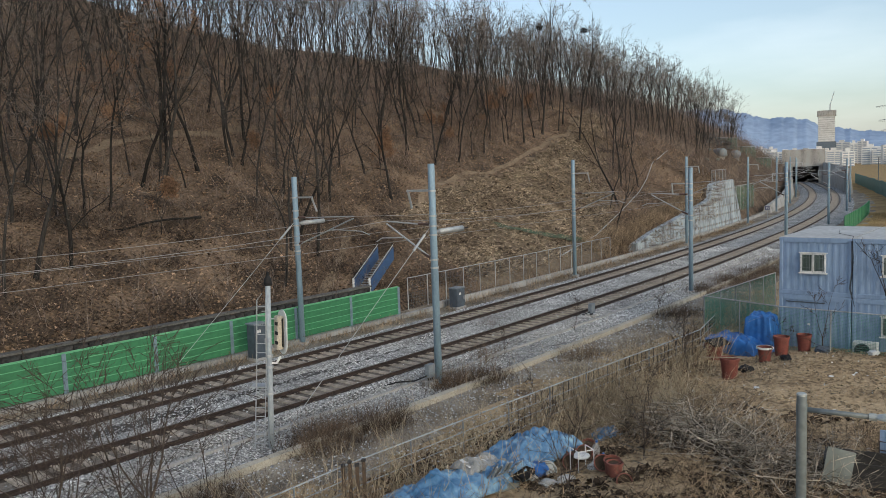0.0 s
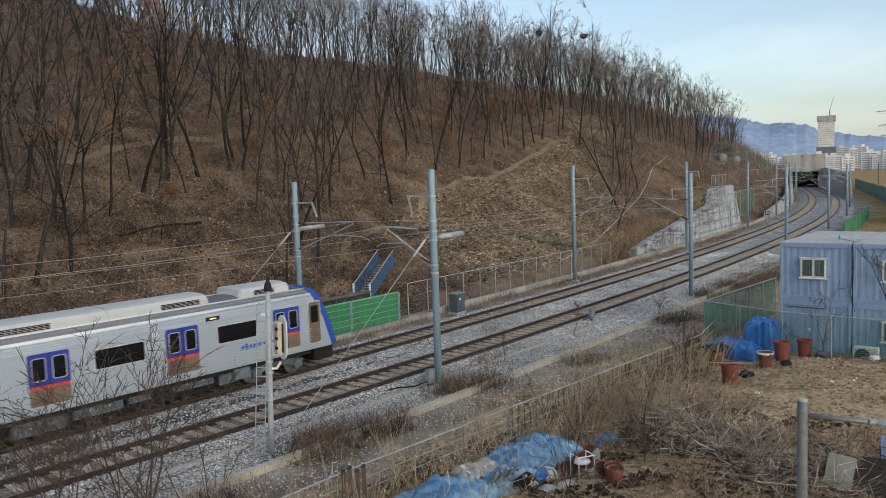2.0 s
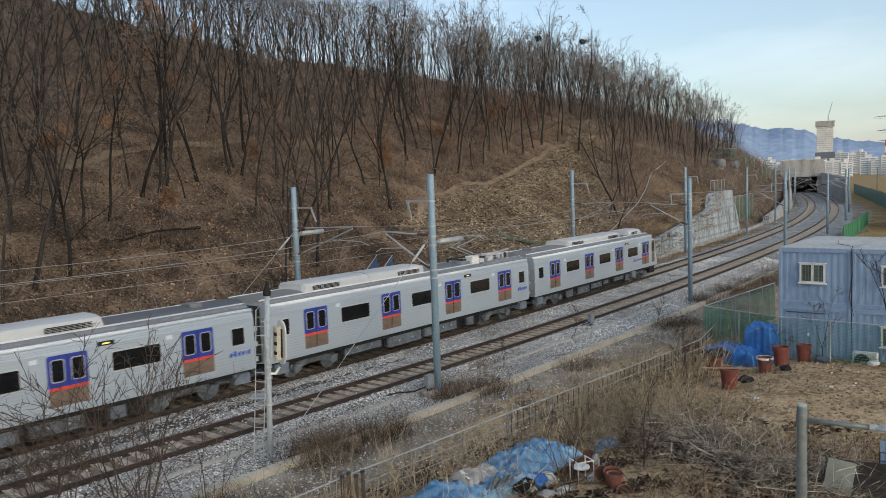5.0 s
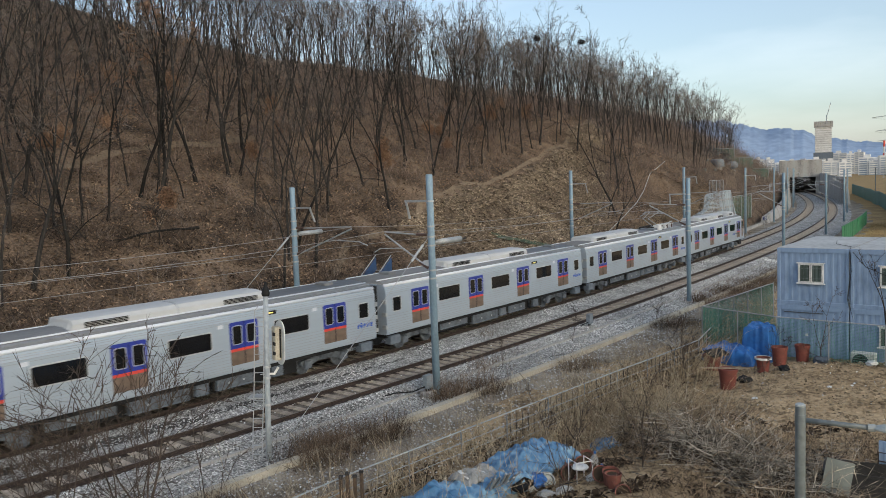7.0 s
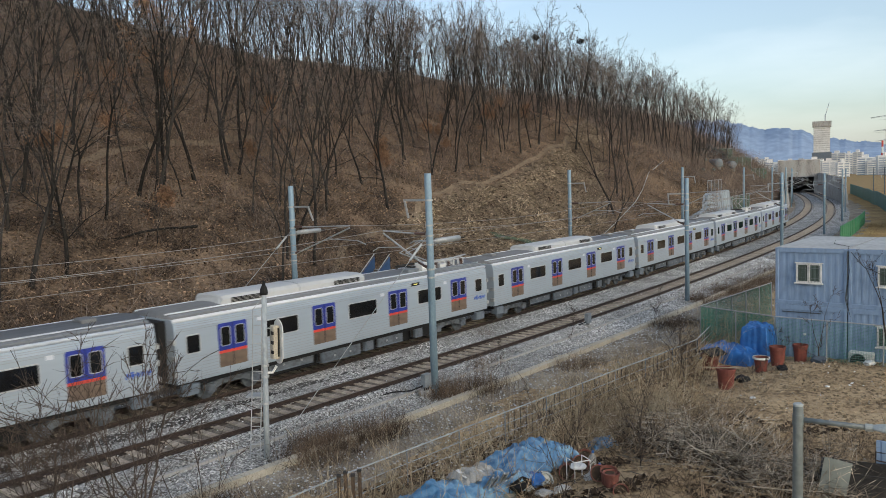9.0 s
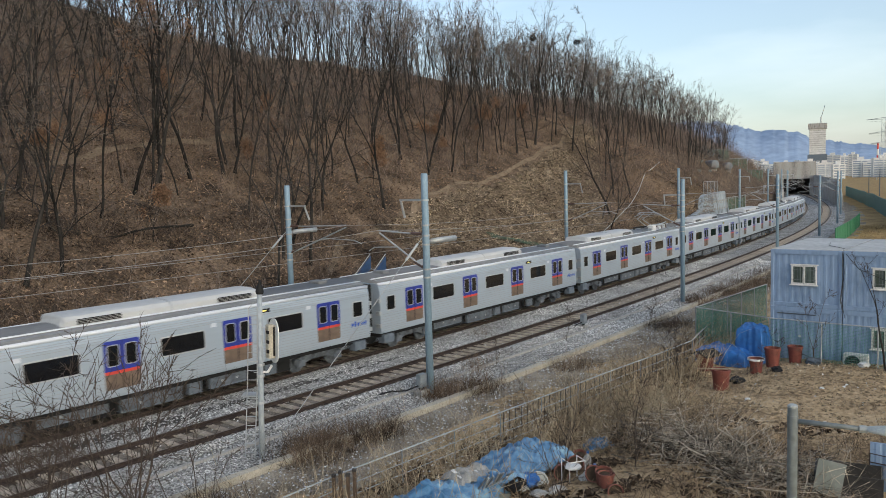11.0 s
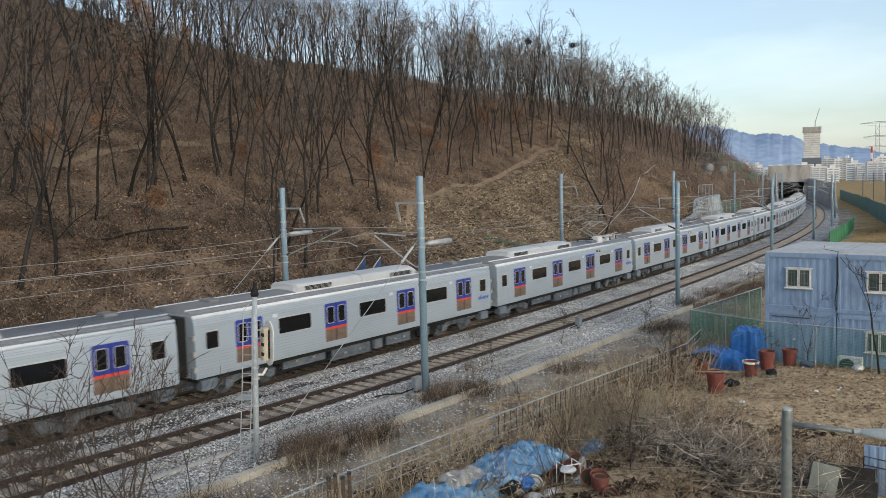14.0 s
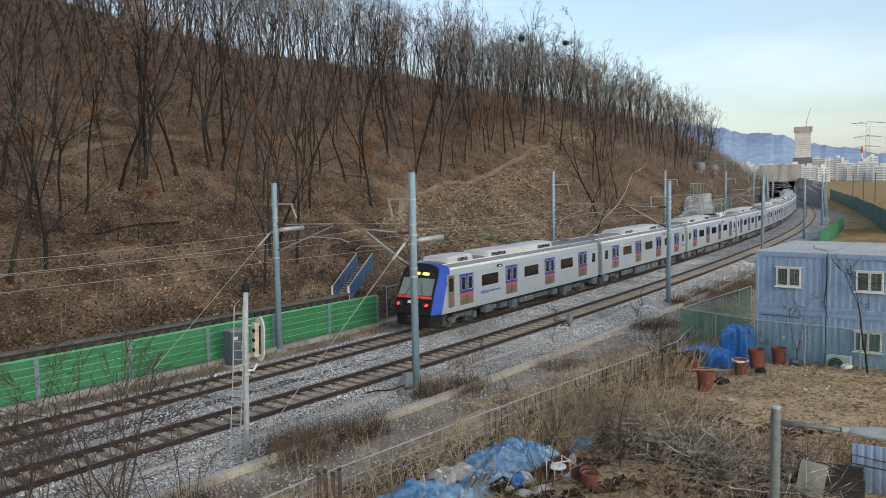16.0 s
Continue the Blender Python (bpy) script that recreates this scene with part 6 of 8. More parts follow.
for x_, y_, h_, sd_, lb_, sp_ in ((-6.15, 16.4, 5.6, 101, 10, 3.4), (-6.6, 15.9, 5.0, 102, 9, 3.0), (-7.6, 15.2, 4.8, 103, 9, 2.9), (-5.6, 16.9, 4.6, 104, 8, 2.7), (-8.6, 16.2, 4.6, 118, 9, 2.8), (-7.1, 16.6, 5.2, 119, 9, 3.2), (-8.1, 15.5, 5.0, 120, 9, 2.9)):
    sapling(x_, y_, soil_z(x_, y_), h_, sd_, lb_, sp_, "slender bare sapling with arching brown branches", lean=0.25, stout=1.9)
for x_, y_, h_, sd_, lb_, sp_ in ((9.75, 31.6, 3.4, 105, 12, 1.3), (9.2, 30.9, 2.6, 106, 9, 1.0), (15.95, 33.1, 3.4, 107, 10, 1.2), (14.2, 33.3, 2.2, 108, 7, 0.8), (3.0, 19.6, 3.2, 110, 10, 1.5), (5.4, 21.6, 3.0, 111, 9, 1.4), (6.6, 40.5, 2.6, 112, 8, 0.9), (12.0, 44.5, 2.8, 113, 8, 1.0), (2.7, 36.3, 2.2, 114, 7, 0.7), (11.6, 29.0, 1.6, 115, 7, 0.8)):
    sapling(x_, y_, soil_z(x_, y_), h_, sd_, lb_, sp_, "thin bare sapling with fine upright twigs")
sapling(17.9, 31.1, soil_z(17.9, 31.1), 5.4, 109, 5, 1.5, "crooked pruned tree with a knobbly trunk by the cabins", lean=0.08, material="bark", stout=1.5, low=0.5)


def old_trees():
    """The large spreading trees that stand out at the foot of the wood."""
    for k, (s, n, h, sp, lean) in enumerate(OLD):
        a, b, c, d = tri_arrays(*grow(300 + k, h, 12, 5, sp, lean=lean, sides=8, low=0.28, stout=1.25))
        t = empty("old_tree", "large old bare tree with dark spreading limbs", "tree", "large trees at the foot of the wood", Matrix.Translation(on(s, n, ground_z(s, n))))
        part("trunk", mesh_of("trunk", a, b, M["bark"], True), None, t)
        part("crown", mesh_of("crown", c, d, M["twig"]), None, t)


def fallen_tree():
    """A dead tree thrown down the slope, its root end uphill."""
    s, n = 13.0, 15.0
    a, b, c, d = tri_arrays(*grow(340, 9.0, 12, 5, 3.6, lean=0.1, sides=8, low=0.35, stout=1.4))
    t = empty("fallen_tree", "fallen dead tree with bare branches on the leaf-strewn slope", "tree", m=along(s, n, ground_z(s, n) + 0.45) @ pose(0, 0, 0, 0, -84, 8))
    part("trunk", mesh_of("trunk", a, b, M["bark"], True), None, t)
    part("crown", mesh_of("crown", c, d, M["bark"]), None, t)


fallen_tree()
OLD = ((2.5, 15.9, 15, 6.5, 0.15), (6.5, 15.9, 10, 4.0, 0.15), (13.0, 18.7, 15, 6.5, 0.35), (16.0, 22.2, 17, 6.0, 0.1), (19.0, 22.7, 14, 4.5, 0.2), (22.5, 23.4, 15, 4.5, 0.1), (26.5, 26.4, 18, 5.5, 0.1), (26.5, 22.6, 13, 4.5, 0.15), (24.0, 17.3, 9, 3.2, 0.2))
old_trees()


def dead_leaf_trees():
    """Oaks that keep their brown leaves."""
    rng = np.random.default_rng(91)
    for k, (s, n, h) in enumerate(((13, 22, 9), (19, 27, 13.5), (20.5, 28, 11), (64, 26, 5.5), (70, 28, 6), (36, 20, 4.5), (10, 14, 4), (30, 26, 5), (52, 24, 4.5), (78, 27, 5), (24, 22, 4), (58, 28, 5), (5, 18, 4.5))):
        p = on(s, n, ground_z(s, n))
        a, b, c, d = tri_arrays(*grow(140 + k, h, 11, 6, h * 0.32))
        t = empty("oak_tree", "oak with clusters of withered brown leaves", "tree", "oaks that keep dead leaves", Matrix.Translation(p))
        part("trunk", mesh_of("trunk", a, b, M["bark"], True), None, t)
        tagged(part("twig_spray", mesh_of("twig_spray", c, d, M["twig"]), None, t), kind="stuff")
        tips = c[3::4]
        tips = tips[(tips[:, 2] > h * 0.35) & (noise_mask(tips[:, 0] * 2, tips[:, 2] * 2 + k) > 0.0)]
        q = np.repeat(tips, 6, 0) + rng.normal(size=(len(tips) * 6, 3)) * 0.16
        a, b = rng.normal(size=q.shape), rng.normal(size=q.shape)
        a *= (0.085 / np.linalg.norm(a, axis=1))[:, None]
        b *= (0.05 / np.linalg.norm(b, axis=1))[:, None]
        V = np.stack([q - a, q + b, q + a, q - b], 1).reshape(-1, 3)
        T = (np.array([(0, 1, 2), (0, 2, 3)])[None] + (np.arange(len(q)) * 4)[:, None, None]).reshape(-1, 3)
        tagged(part("crown", mesh_of("crown", V, T, M["leaf2"]), None, t), "withered brown leaves", kind="stuff")


dead_leaf_trees()


# ---- container cabins ----
CORNER = Matrix.Translation((15.15, 35.6, -0.52)) @ Matrix.Rotation(radians(-39), 4, "Z")


def corrugated(w, h, pitch=0.28, deep=0.014):
    """An upright sheet in the xz plane with trapezoid ribs towards -y."""
    pts, x = [], 0.0
    while x < w - 0.02:
        for dx, y in ((0, 0), (0.09, 0), (0.13, -deep), (0.22, -deep), (0.26, 0)):
            if x + dx < w:
                pts.append((x + dx, y))
        x += pitch
    pts.append((w, 0))
    pts += [(w, 0.05), (0, 0.05)]
    return Geo().prism(pts, 0.0, h, "z")


def cabin_window(c, x, z, w=1.04, h=0.86):
    win = part("window", ring(w, h, 0.02, 0.07, -0.07, 0.03), M["white"], c, "white framed sliding window with bars", m=pose(x, 0, z))
    part("sill", Geo().box(-w / 2 - 0.07, w / 2 + 0.07, -0.11, 0.0, -h / 2 - 0.05, -h / 2, b=0.01), M["white"], win)
    part("hood", Geo().box(-w / 2 - 0.06, w / 2 + 0.06, -0.09, 0.0, h / 2, h / 2 + 0.035), M["white"], win)
    part("mullion", Geo().box(-0.05, 0.05, -0.06, 0.0, -h / 2 + 0.07, h / 2 - 0.07), M["white"], win)
    for sx in (-1, 1):
        part("pane", Geo().box(sx * w / 4 - w / 4 + 0.06, sx * w / 4 + w / 4 - 0.06, -0.03, -0.015, -h / 2 + 0.07, h / 2 - 0.07), M["dimglass"], win, "glass with a pale curtain behind")
    for i in range(7):
        x_ = -w / 2 + 0.12 + (w - 0.24) * i / 6
        part("bar", Geo().tube([(x_, -0.085, -h / 2 + 0.02), (x_, -0.085, h / 2 - 0.02)], 0.005, 4), M["boxtop"], win)
    for z_ in (-0.22, 0.22):
        part("bar", Geo().tube([(-w / 2, -0.085, z_), (w / 2, -0.085, z_)], 0.005, 4), M["boxtop"], win)


def container(i, j, label):
    W, D, H = 2.96, 6.6, 2.54
    c = empty("container_cabin", label, "container cabin", "stacked container cabins", CORNER @ Matrix.Translation((3.0 * i, 0, 2.57 * j)))
    part("front_sheet", corrugated(W - 0.24, H - 0.34), M["cont"], c, m=pose(0.12, 0.06, 0.16))
    part("back_sheet", corrugated(W - 0.24, H - 0.34), M["cont"], c, m=pose(W - 0.12, D - 0.06, 0.16, 0, 0, 180))
    part("side_sheet", corrugated(D - 0.24, H - 0.34), M["cont"], c, m=pose(0.06, D - 0.12, 0.16, 0, 0, -90))
    part("side_sheet", corrugated(D - 0.24, H - 0.34), M["cont"], c, m=pose(W - 0.06, 0.12, 0.16, 0, 0, 90))
    for x in (0, W - 0.13):
        for y in (0, D - 0.13):
            part("corner_post", Geo().box(x, x + 0.13, y, y + 0.13, 0.0, H, b=0.015), M["cont"], c)
            for z in (0.0, H - 0.13):
                part("corner_casting", Geo().box(x - 0.012, x + 0.142, y - 0.012, y + 0.142, z, z + 0.13, b=0.02), M["cont"], c)
    for z0, z1 in ((0.0, 0.17), (H - 0.2, H)):
        part("beam", Geo().box(0.13, W - 0.13, 0.005, 0.12, z0, z1, b=0.01), M["cont"], c)
        part("beam", Geo().box(0.005, 0.12, 0.13, D - 0.13, z0, z1, b=0.01), M["cont"], c)
    part("floor", Geo().box(0.1, W - 0.1, 0.1, D - 0.1, 0.02, 0.15), M["under"], c)
    part("roof_sheet", Geo().box(0.02, W - 0.02, 0.02, D - 0.02, H - 0.03, H + 0.02, b=0.01), M["controof"] if j else M["cont"], c, "pale grey roof sheet")
    if (i, j) == (0, 1):
        cabin_window(c, 1.42, 1.44)
    elif i == 1:
        cabin_window(c, 1.65, 1.42)
    elif i == 2:
        cabin_window(c, 1.5, 1.4)
    else:
        part("latch", Geo().box(1.2, 1.3, 0.0, 0.07, 1.2, 1.3, b=0.02), M["white"], c)
        part("vent_strip", Geo().box(0.3, 1.9, 0.0, 0.06, H - 0.33, H - 0.29), M["boxgrey"], c)
    if j:
        part("downpipe", Geo().tube([(W, -0.03, H - 0.1), (W + 0.02, -0.05, 1.2), (W - 0.06, -0.05, 0.4), (W + 0.05, -0.05, -0.1)], 0.02, 5), M["boxgrey"], c) if i == 0 else None


for i_ in range(3):
    for j_ in range(2):
        container(i_, j_, "faded blue corrugated container cabin with white barred window" if (i_, j_) != (0, 0) else "faded blue corrugated container cabin, ground level, windowless front")
cable = Geo().tube([CORNER @ Vector(p) for p in ((1.6, 4.0, 5.15), (2.0, 2.0, 5.16), (2.9, 0.6, 5.17), (2.98, -0.04, 5.1), (3.05, -0.07, 4.2), (2.93, -0.06, 3.0), (3.1, -0.06, 2.2))], 0.010, 5)
tagged(part("power_cable", cable, M["black"]), "black cable slung over the cabin roof and wall", "cable")
cable = Geo().tube([CORNER @ Vector(p) for p in ((3.1, -0.07, 5.0), (3.6, -0.12, 4.4), (4.6, -0.15, 3.95), (6.2, -0.15, 4.05))], 0.012, 4)
tagged(part("power_cable", cable, M["black"]), "thin black cable sagging across the cabin front", "cable")


def ac_unit():
    m = CORNER @ pose(3.15, -0.62, 0.04)
    a = empty("air_conditioner_unit", "cream outdoor air conditioner unit beside the cabin wall", "air conditioner", m=m)
    part("casing", Geo().box(0, 0.95, 0, 0.4, 0.06, 0.76, b=0.03), M["white"], a)
    part("fan_ring", Geo().lathe([(0.27, 0), (0.31, 0.0), (0.31, 0.03), (0.27, 0.03)], 20).mesh("fan_ring", M["boxgrey"]), None, a, m=pose(0.38, -0.005, 0.4, 90))
    part("fan", Geo().lathe([(0.0, 0.0), (0.27, 0.0), (0.27, 0.01), (0.0, 0.01)], 20).mesh("fan", M["under"]), None, a, m=pose(0.38, -0.002, 0.4, 90))
    for k in range(5):
        part("grille_bar", Geo().tube([(0.1, -0.03, 0.2 + 0.1 * k), (0.66, -0.03, 0.2 + 0.1 * k)], 0.006, 4), M["galv"], a)
    for x in (0.1, 0.8):
        part("foot", Geo().box(x, x + 0.08, 0.02, 0.38, 0, 0.07), M["boxgrey"], a)


ac_unit()


# ---- green mesh fence round the cabins ----
def mesh_fence(a, b, top, base, label, material, gap=0.055, r=0.0045, posts=1.9):
    a, b = Vector(a), Vector(b)
    f = empty("mesh_fence", label, "mesh fence", "wire mesh fences")
    d = b - a
    L = d.length
    d.normalize()
    k = max(1, round(L / posts))
    for i in range(k + 1):
        p = a + d * L * i / k
        part("post", Geo().tube([(p.x, p.y, base - 0.05), (p.x, p.y, top)], 0.03, 8), M["galv"], f)
    part("top_rail", Geo().tube([(a.x, a.y, top), (b.x, b.y, top)], 0.026, 8), M["galv"], f)
    V, T = [], []

    def bar(p, q):
        n_ = len(V)
        w = Vector((-d.y, d.x, 0)) * r * 1.6
        u = (q - p).normalized().cross(w).normalized() * r
        V.extend([p + u + w * 0.5, p - u + w * 0.5, p - w * 0.5, q + u + w * 0.5, q - u + w * 0.5, q - w * 0.5])
        for i, j in ((0, 1), (1, 2), (2, 0)):
            T.extend([(n_ + i, n_ + j, n_ + 3 + j), (n_ + i, n_ + 3 + j, n_ + 3 + i)])

    for i in range(int(L / gap)):
        p = a + d * (i * gap)
        bar(Vector((p.x, p.y, base)), Vector((p.x, p.y, top)))
    for i in range(int((top - base) / gap)):
        z = base + i * gap
        bar(Vector((a.x, a.y, z)), Vector((b.x, b.y, z)))
    net = soup("mesh", [tuple(p) for p in V], T, M[material])
    net.parent = f
    tagged(net, "woven green wire mesh" if material == "net" else "woven wire mesh", kind="stuff")


mesh_fence((12.6, 38.2, 0), (14.75, 34.75, 0), 1.6, -0.5, "green wire mesh fence with pale posts before the cabins", "net", gap=0.06, r=0.006)
mesh_fence((14.75, 34.75, 0), (19.6, 30.4, 0), 1.6, -0.5, "green wire mesh fence with pale posts before the cabins", "net", gap=0.06, r=0.0042)
mesh_fence((12.6, 38.2, 0), (19.1, 45.4, 0), 1.6, -0.5, "green wire mesh fence running back along the railway", "net", gap=0.07, r=0.006)


# ---- tarpaulins ----
def draped(name, m, L, W, H, material, label, seed, boxy=0.0, category="tarpaulin"):
    """A cloth thrown over a heap: folded, uneven, with a ragged hem and thickness."""
    nu, nv = 70, 54
    vs, fs = [], []
    for lay in (0.0, -0.012):
        for i in range(nu + 1):
            for j in range(nv + 1):
                u, v = i / nu * 2 - 1, j / nv * 2 - 1
                q = Vector((u * L / 2, v * W / 2, 0))
                e = 1 - max(abs(u), abs(v)) ** (2.2 + boxy * 5)
                fold = noise.noise((q.x * 1.6 + seed, q.y * 1.6, seed)) * 0.16 + noise.noise((q.x * 4.5, q.y * 4.5 + seed, 1)) * 0.06 + abs(noise.noise((q.x * 2.2, q.y * 2.6, seed + 4))) * 0.12 - abs(noise.noise((q.x * 3.6 + 5, q.y * 3.1, seed))) * 0.12 + noise.noise((q.x * 9, q.y * 9, seed)) * 0.03 + (0.13 - 0.03 * min(boxy, 3)) * (1 - abs(noise.noise((q.x * 1.9 + q.y * 0.7, q.y * 1.3, seed + 2)))) ** 9 - (0.10 - 0.03 * min(boxy, 3)) * (1 - abs(noise.noise((q.x * 2.6, q.y * 2.2 - q.x, seed + 7)))) ** 9
                edge = 1 + 0.08 * noise.noise((u * 3, v * 3, seed + 9))
                vs.append(m @ Vector((q.x * edge, q.y * edge, H * max(e, 0) ** 0.6 + fold * (0.35 + 0.65 * max(e, 0)) + 0.04 + lay)))
    k = (nu + 1) * (nv + 1)
    for i in range(nu):
        for j in range(nv):
            a, b, c, d = i * (nv + 1) + j, (i + 1) * (nv + 1) + j, (i + 1) * (nv + 1) + j + 1, i * (nv + 1) + j + 1
            fs += [(a, b, c, d), (k + d, k + c, k + b, k + a)]
    rim = [(i * (nv + 1)) for i in range(nu + 1)] + [nu * (nv + 1) + j for j in range(1, nv + 1)] + [i * (nv + 1) + nv for i in range(nu - 1, -1, -1)] + [j for j in range(nv - 1, 0, -1)]
    fs += [(rim[i], k + rim[i], k + rim[(i + 1) % len(rim)], rim[(i + 1) % len(rim)]) for i in range(len(rim))]
    return tagged(part(name, Geo().add(vs, fs), M[material], smooth=True), label, category)


draped("tarpaulin", pose(13.0, 35.1, -0.5, 0, 0, -48), 2.5, 1.5, 0.72, "tarp", "bright blue tarpaulin over a low heap beside the fence", 3, 1.4)
draped("tarpaulin", pose(14.1, 34.9, -0.5, 0, 0, -45), 1.25, 1.15, 1.7, "tarp", "bright blue tarpaulin over a tall upright stack", 8, 2.6)
draped("tarpaulin", pose(-0.2, 19.9, -0.35, 0, 0, 38), 3.2, 1.5, 0.5, "tarp_old", "faded blue tarpaulin over a junk heap by the railing", 12)
draped("tarpaulin", pose(2.35, 22.3, -0.25, 0, 0, 40), 3.0, 1.5, 0.66, "tarp_old", "creased blue tarpaulin over a junk heap by the railing", 21)
draped("tarpaulin", pose(1.5, 20.75, -0.3, 0, 0, 30), 2.0, 0.7, 0.45, "tarp_old", "torn blue tarpaulin hanging over the front of the heap", 33)
draped("plastic_sheet", pose(0.75, 20.85, 0.1, 0, 0, 38), 1.3, 0.9, 0.15, "junk", "crumpled dirty white plastic sheet on the heap", 40, category="plastic sheet")
draped("tarpaulin", pose(5.0, 24.4, -0.5, 0, 0, 20), 1.1, 0.7, 0.25, "tarp_old", "small faded blue tarpaulin in the brush", 51)


# ---- tubs, pots and clutter ----
def tub(x, y, r, h, label, material="terra", fill="soil", tilt=0, z=-0.5):
    t = empty("plant_tub", label, "plant tub", "tubs on the bare soil", pose(x, y, soil_z(x, y) - 0.03 if z == -0.5 else z, tilt, 0, 0))
    part("pot", Geo().lathe([(0, 0), (r * 0.78, 0), (r * 0.97, h * 0.86), (r * 1.06, h * 0.87), (r * 1.06, h), (r * 0.95, h), (r * 0.92, h * 0.8), (0, h * 0.8)], 22), M[material], t, smooth=False)
    part("filling", Geo().lathe([(0, h * 0.88), (r * 0.5, h * 0.86), (r * 0.92, h * 0.82)], 16), M[fill], t, "dry soil filling")


tub(11.05, 30.5, 0.35, 0.85, "large terracotta-red plastic plant tub on bare soil")
tub(14.25, 33.25, 0.32, 0.85, "large terracotta-red plastic plant tub by the fence")
tub(15.45, 33.75, 0.3, 0.75, "terracotta-red plant tub with dry stems by the fence")
tub(13.2, 32.4, 0.28, 0.65, "pinkish plastic bucket with a pale rim", "terra")
tub(11.6, 33.9, 0.38, 0.7, "terracotta-red tub covered by a dark lid")
# their dark filling paints the shade inside the pots
for x_, y_, z_, r_, tl_ in ((4.30, 20.2, -0.5, 0.30, 0), (4.27, 20.45, -0.05, 0.30, 14), (4.05, 20.9, 0.0, 0.30, 62), (3.55, 22.2, -0.45, 0.30, 0), (3.85, 22.5, -0.25, 0.32, 70), (3.35, 21.9, -0.2, 0.30, 80), (4.1, 23.0, -0.45, 0.28, 25), (4.4, 19.9, -0.5, 0.27, 75)):
    tub(x_, y_, r_ * 0.72, 0.4, "faded terracotta flower pot on the junk heap", "terra_old", "shade_brown", tilt=tl_, z=z_)
lidded = Geo().prism([(-0.5, 0.0), (0.0, 0.2), (0.5, 0.0), (0.5, 0.05), (0.0, 0.26), (-0.5, 0.05)], -0.5, 0.5).mesh("tub_lid", M["black"])
tagged(part("tub_lid", lidded, None, m=pose(11.6, 33.9, soil_z(11.6, 33.9) + 0.66, 0, 0, 30)), "dark ridged lid lying on a tub", "lid")
tagged(part("bucket_rim", Geo().lathe([(0.31, 0), (0.34, 0.0), (0.34, 0.08), (0.31, 0.08)], 20), M["white"], m=pose(13.2, 32.4, soil_z(13.2, 32.4) + 0.55)), "white plastic ring on the bucket", "bucket ring")
tagged(part("plank", Geo().box(-0.95, 0.95, -0.05, 0.05, 0, 0.03, b=0.005), M["wood"], m=pose(10.9, 30.5, soil_z(11.05, 30.5) + 0.82, 0, 2, -3)), "pale weathered plank laid across a tub", "plank")


def bag(x, y, z, r, material, label, seed):
    vs, fs, nu, nv = [], [], 14, 9
    for j in range(nv + 1):
        for i in range(nu):
            a, b = 2 * math.pi * i / nu, math.pi * j / nv
            q = Vector((math.sin(b) * math.cos(a), math.sin(b) * math.sin(a), math.cos(b)))
            k = r * (1 + 0.45 * noise.noise(q * 1.7 + Vector((seed, 0, 0))) + 0.15 * noise.noise(q * 5))
            vs.append((q.x * k * 1.25, q.y * k, q.z * k * 0.6 + r * 0.42))
    for j in range(nv):
        for i in range(nu):
            fs.append((j * nu + i, j * nu + (i + 1) % nu, (j + 1) * nu + (i + 1) % nu, (j + 1) * nu + i))
    tagged(part("junk_bag", Geo().add(vs, fs), M[material], m=pose(x, y, soil_z(x, y) - 0.03 if z < -0.35 else z, 0, 0, seed * 40)), label, "bag", "bags among the clutter")


for k, (x, y, z, r, mt, lab) in enumerate(((11.95, 31.1, -0.5, 0.26, "black", "crumpled black bag on bare soil"), (13.9, 32.0, -0.5, 0.22, "black", "crumpled black bag beside a bucket"), (15.9, 33.0, -0.5, 0.3, "boxgrey", "dark grey sack beside the tree"),
                                           (2.57, 20.3, -0.4, 0.2, "junk", "dirty white sack on the junk heap"), (3.05, 20.4, -0.4, 0.2, "junk", "pale torn sack among the brush"), (2.2, 20.9, -0.3, 0.22, "junk", "grey plastic sack on the junk heap"),
                                           (2.4, 21.0, -0.2, 0.25, "tarp", "blue plastic bag on the junk heap"), (11.2, 28.2, -0.45, 0.09, "white", "torn white plastic on bare soil"), (14.2, 28.8, -0.45, 0.08, "white", "torn white plastic on bare soil"),
                                           (17.6, 32.2, -0.5, 0.22, "white", "white plastic rubbish by the wall"), (3.9, 21.2, -0.4, 0.16, "junk", "grey sack beside the pots"))):
    bag(x, y, z, r, mt, lab, k + 1)


def stool():
    s = empty("folding_stool", "white steel frame stool with a round pale seat", "stool", m=pose(3.62, 21.3, -0.42, 0, 0, 20))
    part("seat", Geo().lathe([(0, 0.5), (0.22, 0.5), (0.24, 0.53), (0.22, 0.57), (0, 0.58)], 20), M["white"], s, smooth=True)
    for a in (-0.24, 0.24):
        part("side_frame", Geo().tube([(a, -0.25, 0), (a, -0.25, 0.75), (a, 0.2, 0.75), (a, 0.2, 0)], 0.016, 6), M["white"], s)
    part("cross_bar", Geo().tube([(-0.24, -0.25, 0.75), (0.24, -0.25, 0.75)], 0.016, 6), M["white"], s)


stool()


